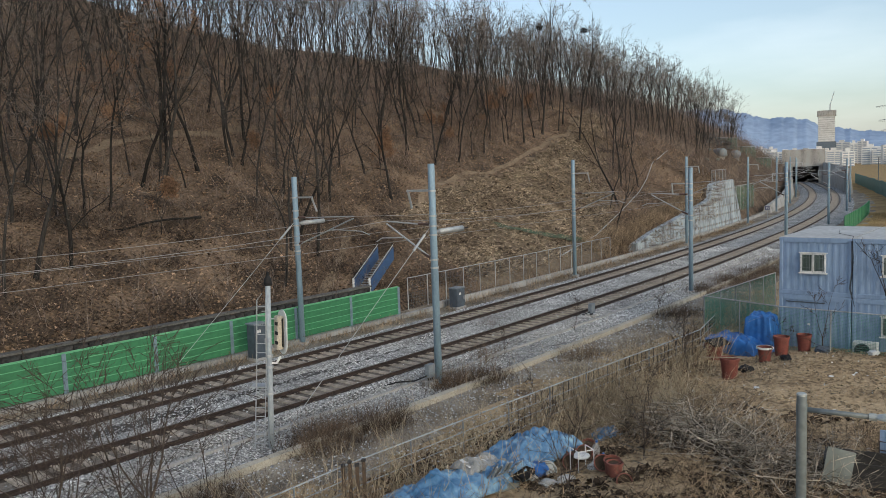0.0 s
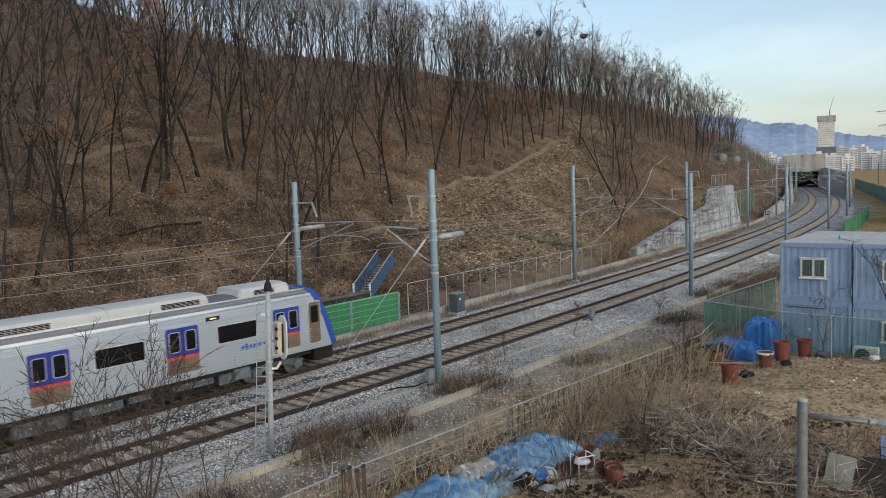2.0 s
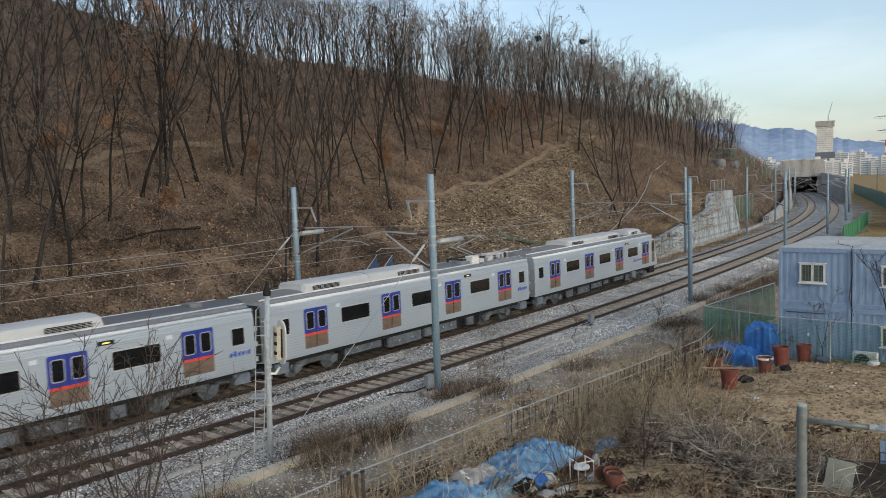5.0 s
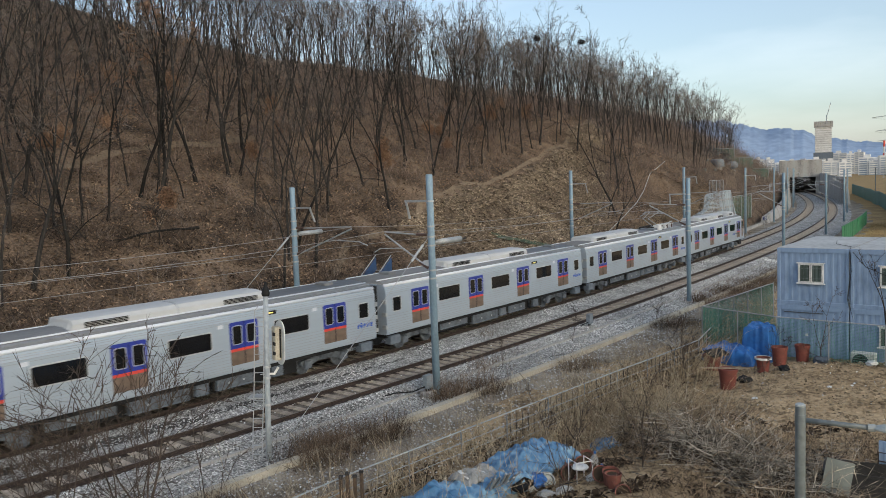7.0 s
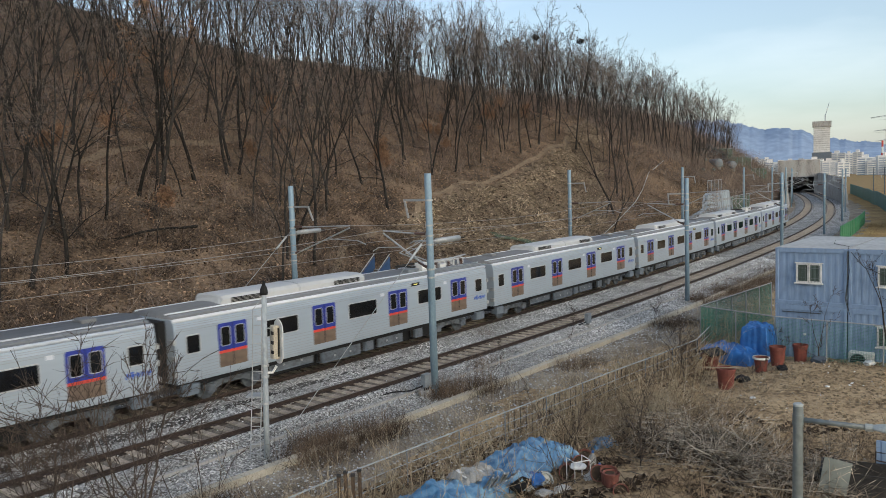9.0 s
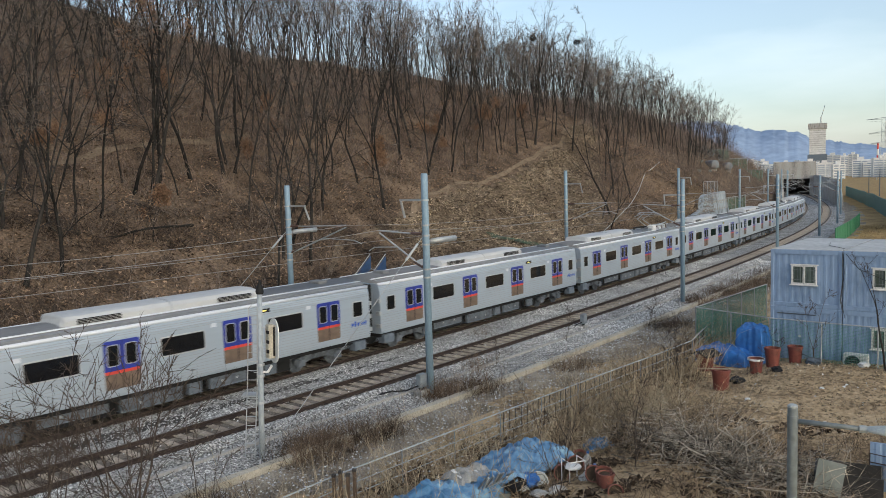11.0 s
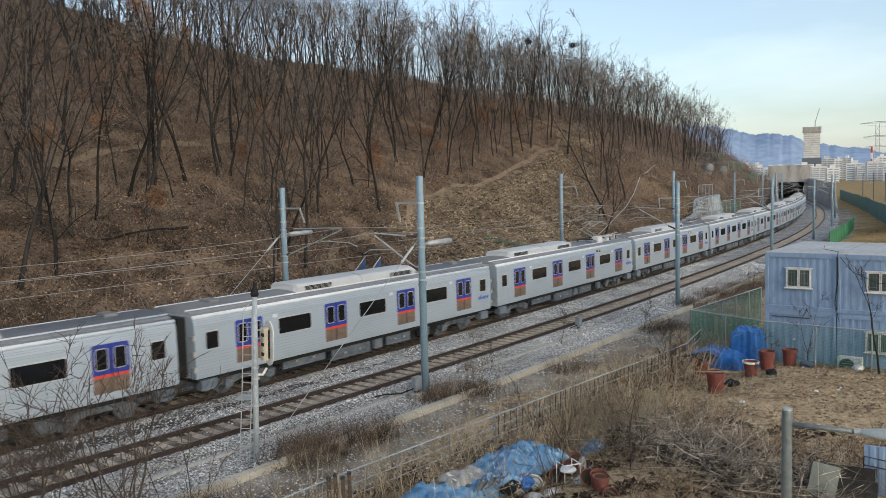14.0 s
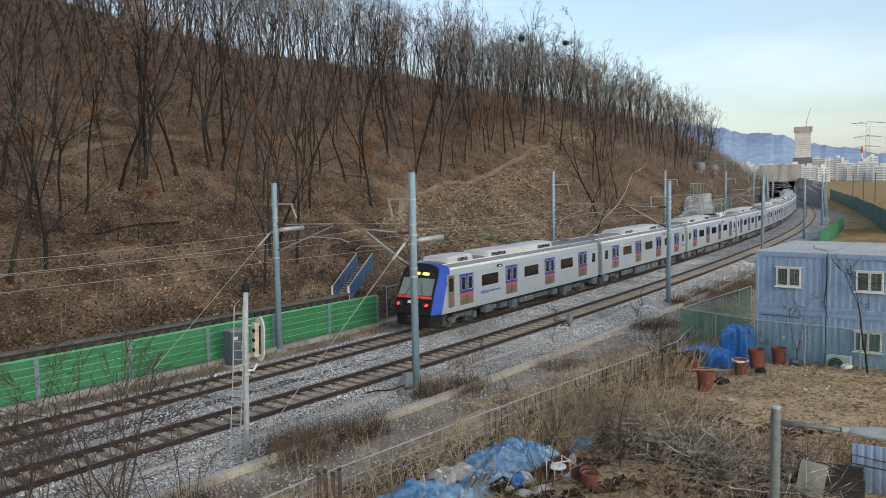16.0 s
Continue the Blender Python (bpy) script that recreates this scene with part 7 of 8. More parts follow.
def junk_heap():
    """What lies under and before the tarpaulins."""
    # black boxes added as the dark hollow below the tarpaulin edges
    c = empty("junk_crate", "added black slatted box as the dark hollow under the tarpaulin edge", "crate", "crates under the tarpaulins", pose(0.15, 20.05, -0.5, 0, 0, 38))
    part("body", Geo().box(-0.7, 0.7, -0.35, 0.35, 0.0, 0.5, b=0.02), M["black"], c)
    for k in range(4):
        part("slat", Geo().box(-0.72, 0.72, -0.375, -0.352, 0.05 + 0.12 * k, 0.12 + 0.12 * k), M["wood"], c)
    copy_thing(c, pose(2.55, 22.35, -0.5, 0, 0, 42))
    copy_thing(c, pose(1.75, 21.45, -0.5, 0, 0, 40))
    rng = random.Random(71)
    for k in range(11):
        x, y = 0.95 + 0.07 * k + rng.uniform(-0.05, 0.05), 20.1 + 0.06 * k + rng.uniform(-0.08, 0.08)
        q = part("metal_bar", Geo().box(-0.025, 0.025, -0.02, 0.02, -0.65, 0.65, b=0.004), M["galv"] if k % 3 else M["boxtop"], m=pose(x, y, 0.02, rng.uniform(38, 62), rng.uniform(-8, 8), 28 + rng.uniform(-9, 9)))
        tagged(q, "pale metal bar leaning on the junk heap", "bar", "bars of the junk heap")
    for x, y, tilt, mt, lab in ((2.85, 22.45, 12, "boxtop", "dull grey plastic drum among the junk"), (3.15, 22.85, -15, "boxgrey", "dark grey plastic drum among the junk"), (2.5, 21.7, 70, "lamphead", "pale drum lying on the junk heap")):
        d = empty("drum", lab, "drum", "drums of the junk heap", pose(x, y, -0.45, tilt, 0, 20))
        part("shell", Geo().lathe([(0, 0), (0.26, 0.0), (0.28, 0.03), (0.27, 0.22), (0.285, 0.25), (0.27, 0.28), (0.28, 0.52), (0.27, 0.56), (0.24, 0.56), (0.24, 0.5), (0, 0.5)], 20), M[mt], d)
        part("hoop", Geo().lathe([(0.275, 0.5), (0.295, 0.5), (0.295, 0.53), (0.275, 0.53)], 20), M["galv"], d)
    for x, y, tilt in ((4.2, 22.35, 4), (4.0, 21.75, 35), (2.45, 20.75, 80)):
        b = empty("water_bottle", "cloudy white plastic bottle on the junk heap", "bottle", "bottles of the junk heap", pose(x, y, -0.42, tilt, 0, 60))
        part("flask", Geo().lathe([(0, 0), (0.1, 0), (0.115, 0.05), (0.115, 0.36), (0.09, 0.44), (0.035, 0.5), (0.035, 0.54), (0, 0.54)], 14), M["junk"], b, smooth=True)
        part("cap", Geo().lathe([(0, 0.59), (0.04, 0.59), (0.04, 0.54), (0, 0.54)], 10), M["tarp"], b)
    for x, y, z, a, w, d, lab in ((3.3, 21.0, -0.42, 15, 0.5, 0.35, "black plastic tray under the stool"), (1.95, 20.5, -0.1, 50, 0.6, 0.3, "dark plastic tray on the junk heap")):
        t = part("plastic_tray", Geo().box(-w / 2, w / 2, -d / 2, d / 2, 0, 0.03).box(-w / 2, w / 2, -d / 2, -d / 2 + 0.02, 0.03, 0.14).box(-w / 2, w / 2, d / 2 - 0.02, d / 2, 0.03, 0.14).box(-w / 2, -w / 2 + 0.02, -d / 2 + 0.02, d / 2 - 0.02, 0.03, 0.14).box(w / 2 - 0.02, w / 2, -d / 2 + 0.02, d / 2 - 0.02, 0.03, 0.14), M["black"], m=pose(x, y, z, 6, -5, a))
        tagged(t, lab, "tray", "trays of the junk heap")
    for x, y, z, tl, a, mt, lab in ((1.45, 20.35, -0.3, 55, 20, "board", "grey-green board leaning on the junk heap"), (0.7, 20.75, 0.25, 8, 30, "white", "broken white panel on the tarpaulin"), (2.2, 20.25, -0.45, 5, -15, "wood", "weathered plywood sheet among the junk")):
        q = part("board", Geo().box(-0.4, 0.4, -0.25, 0.25, -0.01, 0.01, b=0.003), M[mt], m=pose(x, y, z, tl, 6, a))
        tagged(q, lab, "board", "boards of the junk heap")


junk_heap()


def soil_clods():
    """Clods and small stones on the dug plot."""
    rng = np.random.default_rng(83)
    base = np.array([(1, 0, 0), (-0.9, 0.3, 0.1), (0.1, 1, 0), (0, -0.9, 0.1), (0.1, 0, 0.75)])
    tri = np.array([(0, 2, 4), (2, 1, 4), (1, 3, 4), (3, 0, 4)])
    k = 9000
    x, y = rng.uniform(8, 20, k), rng.uniform(19, 34, k)
    size = 0.02 + 0.10 * rng.random(k) ** 4
    a = rng.uniform(0, 6.28, k)
    z = np.array([soil_z(p, q) for p, q in zip(x, y)])
    V = [np.stack([x + (p[0] * np.cos(a) - p[1] * np.sin(a)) * size, y + (p[0] * np.sin(a) + p[1] * np.cos(a)) * size, z + p[2] * size], 1) for p in base]
    tagged(soup("soil_clods", np.stack(V, 1).reshape(-1, 3), (tri[None] + (np.arange(k) * 5)[:, None, None]).reshape(-1, 3), M["clod"]), "dry clods of dug soil on the plot", "soil", kind="stuff")
    k = 170
    x, y = rng.uniform(8.5, 18.5, k), rng.uniform(20, 33, k)
    c = np.stack([x, y, np.array([soil_z(p, q) for p, q in zip(x, y)]) + 0.03], 1)
    u, w = rng.normal(size=(k, 3)) * (0.035, 0.035, 0.015), rng.normal(size=(k, 3)) * (0.025, 0.025, 0.015)
    V = np.stack([c - u, c + w, c + u, c - w + (0, 0, 0.03)], 1).reshape(-1, 3)
    tagged(soup("litter_scraps", V, (np.array([(0, 1, 2), (0, 2, 3)])[None] + (np.arange(k) * 4)[:, None, None]).reshape(-1, 3), M["white"]), "torn scraps of white plastic on the soil", "litter", kind="stuff")


soil_clods()


# ---- street lamp close to the camera ----
def street_lamp():
    l = empty("street_lamp", "grey steel street lamp pole with a pale flat lamp head", "street lamp", m=pose(4.64, 10.19, 0))
    part("pole", Geo().tube([(0, 0, -0.55), (0, 0, 4.94), (0, 0, 4.99)], [0.068, 0.064, 0.06], 22), M["lamp"], l, smooth=True)
    part("cap", Geo().lathe([(0, 5.01), (0.05, 5.005), (0.066, 4.99), (0.066, 4.97)], 22), M["lamphead"], l)
    a, b = Vector((0.06, -0.04, 4.79)), Vector((0.72, -0.38, 4.77))
    part("arm", Geo().tube([a, b], 0.034, 12), M["lamp"], l, smooth=True)
    part("elbow", Geo().tube([b - Vector((0.03, -0.015, 0)), b + Vector((0.05, -0.025, 0))], 0.05, 12), M["lamphead"], l)
    part("collar", Geo().tube([(0.0, 0, 4.72), (0, 0, 4.86)], 0.07, 22), M["lamp"], l)
    for z in (3.3, 3.0):
        part("bolt", Geo().tube([(-0.09, -0.02, z), (0.0, -0.02, z)], 0.012, 8), M["galv"], l)
    d = (b - a).normalized()
    vs, fs, nu, nv = [], [], 12, 14
    m = Matrix.Translation(b + d * 0.52) @ d.to_track_quat("X", "Z").to_matrix().to_4x4()
    for i in range(nv + 1):
        u = i / nv * 2 - 1
        w = 0.19 * max(1 - u ** 4, 0.02) ** 0.5 * (0.65 + 0.35 * smooth(-1, 0.2, u))
        for k in range(nu):
            t = 2 * math.pi * k / nu
            vs.append(m @ Vector((u * 0.52, math.cos(t) * w, math.sin(t) * w * (0.5 if math.sin(t) > 0 else 0.28))))
    for i in range(nv):
        fs += [(i * nu + k, i * nu + (k + 1) % nu, (i + 1) * nu + (k + 1) % nu, (i + 1) * nu + k) for k in range(nu)]
    fs += [tuple(range(nu - 1, -1, -1)), tuple(range(nv * nu, nv * nu + nu))]
    part("head", Geo().add(vs, fs), M["lamphead"], l, "pale flat lamp housing", smooth=True)


street_lamp()


# ---- scrap at the edge of the plot ----
def scrap():
    p = empty("scrap_bin", "dark rusty sheet-metal bin with a leaning pale panel", "scrap bin", m=pose(9.15, 18.9, -0.45, 0, 0, -28))
    part("bin_side", Geo().box(0, 1.5, 0, 0.04, 0, 1.15), M["under"], p)
    part("bin_side", Geo().box(0, 0.04, 0.04, 1.0, 0, 1.15), M["under"], p)
    part("bin_side", Geo().box(0.04, 1.5, 0.96, 1.0, 0, 1.15), M["under"], p)
    part("bin_floor", Geo().box(0.04, 1.46, 0.04, 0.96, 0.02, 0.06), M["rail"], p)
    part("leaning_panel", Geo().box(0.0, 0.62, -0.012, 0.012, 0.0, 1.25, pose(-0.1, -0.24, 0.3, -7, 10, 4)), M["board"], p, "pale grey-green leaning board")
    q = empty("sheet_fence", "pale blue corrugated sheet with a rusty wire gate", "sheet fence", m=pose(10.75, 19.3, -0.5, 0, 0, -33))
    part("sheet", corrugated(2.6, 1.75, 0.2, 0.02), M["cont"], q, "pale blue corrugated sheet")
    g = part("gate_frame", Geo().tube([(0.0, -0.12, 0), (0.0, -0.12, 1.5), (0.8, -0.12, 1.42), (0.8, -0.12, 0.0)], 0.022, 6).tube([(0.0, -0.12, 1.28), (0.8, -0.12, 1.22)], 0.016, 5), M["rail"], q, "rusty gate frame")
    for i in range(16):
        part("wire", Geo().tube([(0.05 * i + 0.02, -0.12, 0.0), (0.05 * i + 0.02, -0.12, 1.2)], 0.004, 3), M["galv"], g)


scrap()


# ---- white pipe railing beside the verge ----
def railing():
    r = empty("pipe_railing", "pale pipe railing half hidden in dry brush along the verge", "railing")
    pts = [(-6.2, 15.6), (-2.61, 20.05), (1.93, 24.99), (6.6, 30.0), (11.44, 35.18), (13.2, 38.4)]
    for a, b in zip(pts, pts[1:]):
        A, B = Vector((*a, 0)), Vector((*b, 0))
        for z, rad in ((0.6, 0.02), (0.22, 0.013), (-0.1, 0.013), (-0.42, 0.013)):
            part("rail", Geo().tube([A + Vector((0, 0, z)), A.lerp(B, 0.5) + Vector((0, 0, z + random.uniform(-0.03, 0.02))), B + Vector((0, 0, z))], rad, 6), M["mast"], r)
        k = round((B - A).length / 2.2)
        for i in range(k):
            q = A.lerp(B, i / k)
            part("post", Geo().tube([(q.x, q.y, -0.65), (q.x, q.y, 0.62)], 0.022, 7), M["boxtop"], r)
        if a[0] > 1:
            k = round((B - A).length / 0.32)
            for i in range(k):
                q = A.lerp(B, (i + 0.5) / k)
                part("baluster", Geo().tube([(q.x, q.y, -0.42), (q.x, q.y, 0.6)], 0.011, 4), M["under"], r)


railing()


def old_post(x, y):
    p = empty("fence_stump", "bundle of rusty capped posts by the railing", "post", m=pose(x, y, -0.5))
    for k, (dx, dy, h) in enumerate(((0, 0, 1.15), (0.16, 0.08, 1.2), (0.34, 0.14, 1.1), (0.5, 0.25, 1.18))):
        q = part("stake", Geo().box(dx - 0.045, dx + 0.045, dy - 0.045, dy + 0.045, 0, h), M["stake"], p)
        part("cap", Geo().box(dx - 0.055, dx + 0.055, dy - 0.055, dy + 0.055, h, h + 0.06, b=0.01), M["under"], q, "dark cap")


old_post(-2.75, 19.7)


# ---- lineside things ----
def signal_mast():
    s = empty("signal_mast", "pale grey signal mast with ladder and black cone cap", "signal mast", m=pose(-5.63, 24.4, -0.45, 0, 1.9, 0))
    part("mast", Geo().tube([(0, 0, -0.1), (0, 0, 1.6), (0, 0, 5.2)], [0.095, 0.088, 0.078], 16), M["mast"], s, smooth=True)
    part("cap", Geo().lathe([(0.11, 5.2), (0.13, 5.28), (0.1, 5.42), (0.055, 5.5), (0.04, 5.62), (0, 5.64)], 14), M["black"], s, "black cone cap")
    for z in (2.6, 2.95, 1.75):
        part("clamp", Geo().tube([(0, 0, z), (0, 0, z + 0.07)], 0.12, 14), M["galv"], s)
    for dx in (-0.16, 0.14):
        part("ladder_rail", Geo().tube([(-0.34 + dx, -0.1, 0.0), (-0.24 + dx, -0.05, 2.5), (-0.2 + dx * 0.9, -0.03, 4.75), (-0.1 + dx * 0.5, -0.02, 4.95)], 0.018, 6), M["galv"], s)
    for k in range(16):
        z = 0.2 + 0.29 * k
        x = -0.34 + 0.05 * z / 1.2
        part("rung", Geo().tube([(x - 0.15, -0.08, z), (x + 0.13, -0.08, z)], 0.012, 5), M["galv"], s)
    for z in (1.0, 2.75, 4.4):
        part("ladder_stay", Geo().tube([(-0.2, -0.06, z), (0, 0, z)], 0.014, 5), M["galv"], s)
    part("platform", Geo().box(-0.62, -0.02, 0.0, 0.5, 1.95, 1.99), M["galv"], s)
    part("bracket", Geo().tube([(0.05, 0.0, 2.75), (0.22, 0.03, 2.75), (0.34, 0.05, 2.95)], 0.04, 8), M["white"], s)
    part("bracket", Geo().tube([(0.05, 0.0, 4.15), (0.3, 0.05, 4.15)], 0.02, 6), M["galv"], s)
    h = part("signal_head", Geo().box(-0.11, 0.11, -0.14, 0.14, -0.52, 0.52, b=0.03), M["conc_pale"], s, "cream signal case", m=pose(0.30, 0.04, 3.72, 0, 0, 35))
    o = [(0.34 * math.cos(a), 0.34 * math.sin(a) + (0.36 if math.sin(a) > 0 else -0.36)) for a in np.linspace(0, 2 * math.pi, 24, endpoint=False)]
    part("backboard", Geo().prism([(y, z) for y, z in o], 0.11, 0.14), M["white"], h, "white-edged oval backboard")
    for z in (-0.3, 0.0, 0.3):
        part("hinge", Geo().box(-0.14, -0.1, -0.16, -0.02, z - 0.05, z + 0.05), M["black"], h)
    part("door_gap", Geo().box(0.035, 0.09, -0.15, -0.13, -0.45, 0.45), M["black"], h)


signal_mast()


def equipment_box(s, n, w, d, h, label, turn=0):
    b = empty("equipment_box", label, "equipment box", "lineside equipment boxes", along(s, n, -0.5, turn))
    part("plinth", Geo().box(-w / 2 - 0.05, w / 2 + 0.05, -d / 2 - 0.05, d / 2 + 0.05, -0.1, 0.1), M["conc"], b)
    part("case", Geo().box(-w / 2, w / 2, -d / 2, d / 2, 0.1, h - 0.06, b=0.02), M["boxgrey"], b)
    part("lid", Geo().box(-w / 2 - 0.05, w / 2 + 0.05, -d / 2 - 0.05, d / 2 + 0.05, h - 0.06, h, b=0.02), M["boxtop"], b, "overhanging pale lid")
    part("door", Geo().box(-w / 2 + 0.05, w / 2 - 0.05, -d / 2 - 0.015, -d / 2 + 0.01, 0.2, h - 0.14), M["boxgrey"], b)
    part("number_bars", Geo().box(-0.2, -0.12, -d / 2 - 0.02, -d / 2, h - 0.45, h - 0.3).box(-0.08, 0.0, -d / 2 - 0.02, -d / 2, h - 0.45, h - 0.3), M["white"], b)
    part("handle", Geo().box(w / 2 - 0.16, w / 2 - 0.12, -d / 2 - 0.04, -d / 2, h / 2 - 0.1, h / 2 + 0.1), M["galv"], b)


equipment_box(24.0, 3.55, 0.85, 0.6, 1.3, "dark grey steel equipment box on a concrete plinth")
equipment_box(8.2, 3.5, 0.7, 0.6, 1.75, "tall dark grey steel cabinet beside the noise barrier")


def junction_box(s, n, label):
    j = empty("junction_box", label, "junction box", "small trackside boxes", along(s, n, -0.45))
    part("base", Geo().box(-0.28, 0.28, -0.22, 0.22, -0.1, 0.3, b=0.03), M["conc"], j, "concrete base")
    part("case", Geo().box(-0.2, 0.2, -0.12, 0.12, 0.42, 0.95, b=0.02), M["boxtop"], j)
    for x in (-0.12, 0, 0.12):
        part("conduit", Geo().tube([(x, 0, 0.3), (x, 0, 0.45)], 0.025, 6), M["black"], j)
    part("cable", Geo().tube([(-0.2, 0, 0.5), (-0.6, 0.3, 0.35), (-1.0, 0.9, 0.3), (-1.6, 1.1, 0.25)], 0.03, 5), M["black"], j)


junction_box(8.6, -6.9, "small grey junction box on a concrete base")
junction_box(23.8, -5.9, "small grey junction box beside the far rails")


def stairs():
    a, b = Vector((-5.05, 48.2, 0.75)), Vector((-3.75, 51.6, 2.5))
    s = empty("hill_stairs", "blue-sided steel stairs climbing the wooded slope", "stairs")
    d = b - a
    side = Vector((-d.y, d.x, 0)).normalized() * 0.55
    for k in (-1, 1):
        o = side * k
        vs = [a + o, b + o, b + o + Vector((0, 0, 0.8)), a + o + Vector((0, 0, 0.8))]
        t = side.normalized() * 0.03
        part("side_panel", Geo().add([p - t for p in vs] + [p + t for p in vs], [(3, 2, 1, 0), (4, 5, 6, 7), (0, 1, 5, 4), (1, 2, 6, 5), (2, 3, 7, 6), (3, 0, 4, 7)]), M["stairblue"], s)
        part("end_post", Geo().tube([a + o + Vector((0, 0, -1.2)), a + o + Vector((0, 0, 1.0))], 0.07, 6), M["white"], s, "white end post")
        part("handrail", Geo().tube([a + o + Vector((0, 0, 0.95)), b + o + Vector((0, 0, 0.95))], 0.03, 6), M["galv"], s)
    for i in range(14):
        p = a.lerp(b, (i + 0.5) / 14)
        u = Vector((d.x, d.y, 0)).normalized() * 0.14
        part("tread", Geo().add([p - side - u, p + side - u, p + side + u, p - side + u, p - side - u + Vector((0, 0, 0.04)), p + side - u + Vector((0, 0, 0.04)), p + side + u + Vector((0, 0, 0.04)), p - side + u + Vector((0, 0, 0.04))], [(3, 2, 1, 0), (4, 5, 6, 7), (0, 1, 5, 4), (1, 2, 6, 5), (2, 3, 7, 6), (3, 0, 4, 7)]), M["conc"], s)


stairs()

for a_, b_ in ((22.0, 30.0), (30.0, 40.0), (40.0, 52.0)):
    mesh_fence(on(a_, 5.9), on(b_, 5.9), 1.5, -0.45, "grey wire mesh fence at the foot of the slope", "boxtop", gap=0.16, r=0.003, posts=2.0)


def drain_line():
    """The pale pipe that curves down the cut slope."""
    pts = []
    for s, n in ((44, 7.0), (54, 8.2), (64, 9.6), (73.5, 11.1), (80, 12.4), (84, 12.9), (88, 13.1), (93, 13.6), (98, 14.2), (102, 13.6), (104, 12.6)):
        pts.append(on(s, n, ground_z(s, n) + 0.16))
    g = Geo().tube(pts, 0.05, 6)
    tagged(part("drain_pipe", g, M["galv"]), "pale drain pipe curving down the cut slope", "drain pipe")


drain_line()


def ribbon(points, width, material, name, label, lift=0.06):
    vs, fs = [], []
    fine = []
    for (s0, n0), (s1, n1) in zip(points, points[1:]):
        for i in range(24):
            fine.append((s0 + (s1 - s0) * i / 24, n0 + (n1 - n0) * i / 24))
    for i, (s, n) in enumerate(fine):
        w = width * (0.8 + 0.4 * noise.noise((s, n, 3)))
        for k in (-1, 0, 1):
            vs.append(on(s, n + k * w / 2, ground_z(s, n + k * w / 2) + lift))
        if i:
            a = (i - 1) * 3
            fs += [(a, a + 3, a + 4, a + 1), (a + 1, a + 4, a + 5, a + 2)]
    tagged(part(name, Geo().add(vs, fs), M[material], smooth=True), label, "path", kind="structure")


ribbon([(30, 12.0), (38, 17.0), (50, 19.0), (62, 21.0), (76, 23.3), (84, 24.0)], 0.6, "path", "hill_path", "trodden pale earth path above the cut slope", 0.07)
ribbon([(8, 24), (14, 26.5), (22, 28), (30, 28.5)], 0.9, "path", "hill_path", "trodden pale earth path among the trees", 0.07)
ribbon([(16, 7.5), (20, 10), (24, 13), (30, 14.5), (36, 15.5)], 0.8, "path", "hill_path", "trodden pale earth path behind the barrier", 0.07)


# ---- far lineside, city and mountains ----
def far_fence():
    f = empty("green_fence", "bright green sheet fence on the bank beyond the cabins", "sheet fence")
    panel = Geo().box(-1.0, 1.0, -0.03, 0.03, 0, 2.0, b=0.01).mesh("panel", M["green"])
    for i in range(18):
        s = 84 + 2.02 * i
        part("panel", panel, None, f, m=along(s, -9.6 - 0.03 * i, ground_z(s, -9.6) - 0.05))
    t = empty("teal_fence", "teal sheet fence along the far road", "sheet fence")
    panel = Geo().box(-1.5, 1.5, -0.03, 0.03, -0.4, 3.0, b=0.01).mesh("panel", M["teal"])
    run = [Vector((62, 104, 0)), Vector((91, 163, 0)), Vector((117, 220, 0)), Vector((131, 252, 0))]
    for a, b in zip(run, run[1:]):
        k = int((b - a).length / 3.0)
        turn = math.atan2((b - a).y, (b - a).x)
        for i in range(k):
            p = a.lerp(b, (i + 0.5) / k)
            part("panel", panel, None, t, m=Matrix.Translation((p.x, p.y, soil_z(p.x, p.y))) @ Matrix.Rotation(turn, 4, "Z"))


far_fence()


def far_posts():
    for i in range(9):
        s = 118 + 16 * i
        n = -27 + 0.05 * (s - 96)
        p = empty("net_post", "thin dark net post beside the far road", "post", "net posts", Matrix.Translation(on(s, n, ground_z(s, n))))
        part("shaft", Geo().tube([(0, 0, -0.3), (0, 0, 7.5)], 0.11, 6), M["boxgrey"], p)


far_posts()
road = sweep([(-45, 1.5), (-58, 1.5), (-58, 0.5), (-45, 0.5)], 125, 240, 4)
tagged(part("road", road, M["asphalt"]), "grey asphalt road beyond the fence", "road", kind="structure")


def parked_car(s, n, material, label):
    c = empty("car", label, "car", "cars on the far road", along(s, n, 1.5))
    part("body", Geo().prism([(-2.1, 0.3), (2.1, 0.3), (2.15, 0.75), (1.2, 0.9), (0.6, 1.42), (-1.3, 1.45), (-1.9, 0.95), (-2.15, 0.85)], -0.85, 0.85, "y"), M[material], c)
    part("side_glass", Geo().prism([(-1.5, 0.95), (1.0, 0.95), (0.55, 1.36), (-1.25, 1.38)], -0.86, 0.86, "y"), M["glass"], c)
    for x in (-1.35, 1.35):
        for y in (-0.8, 0.8):
            part("wheel", Geo().tube([(x, y - 0.1, 0.32), (x, y + 0.1, 0.32)], 0.32, 14), M["black"], c)


parked_car(178, -49, "white", "white saloon car on the far road")
parked_car(206, -53, "ac", "pale grey car on the far road")


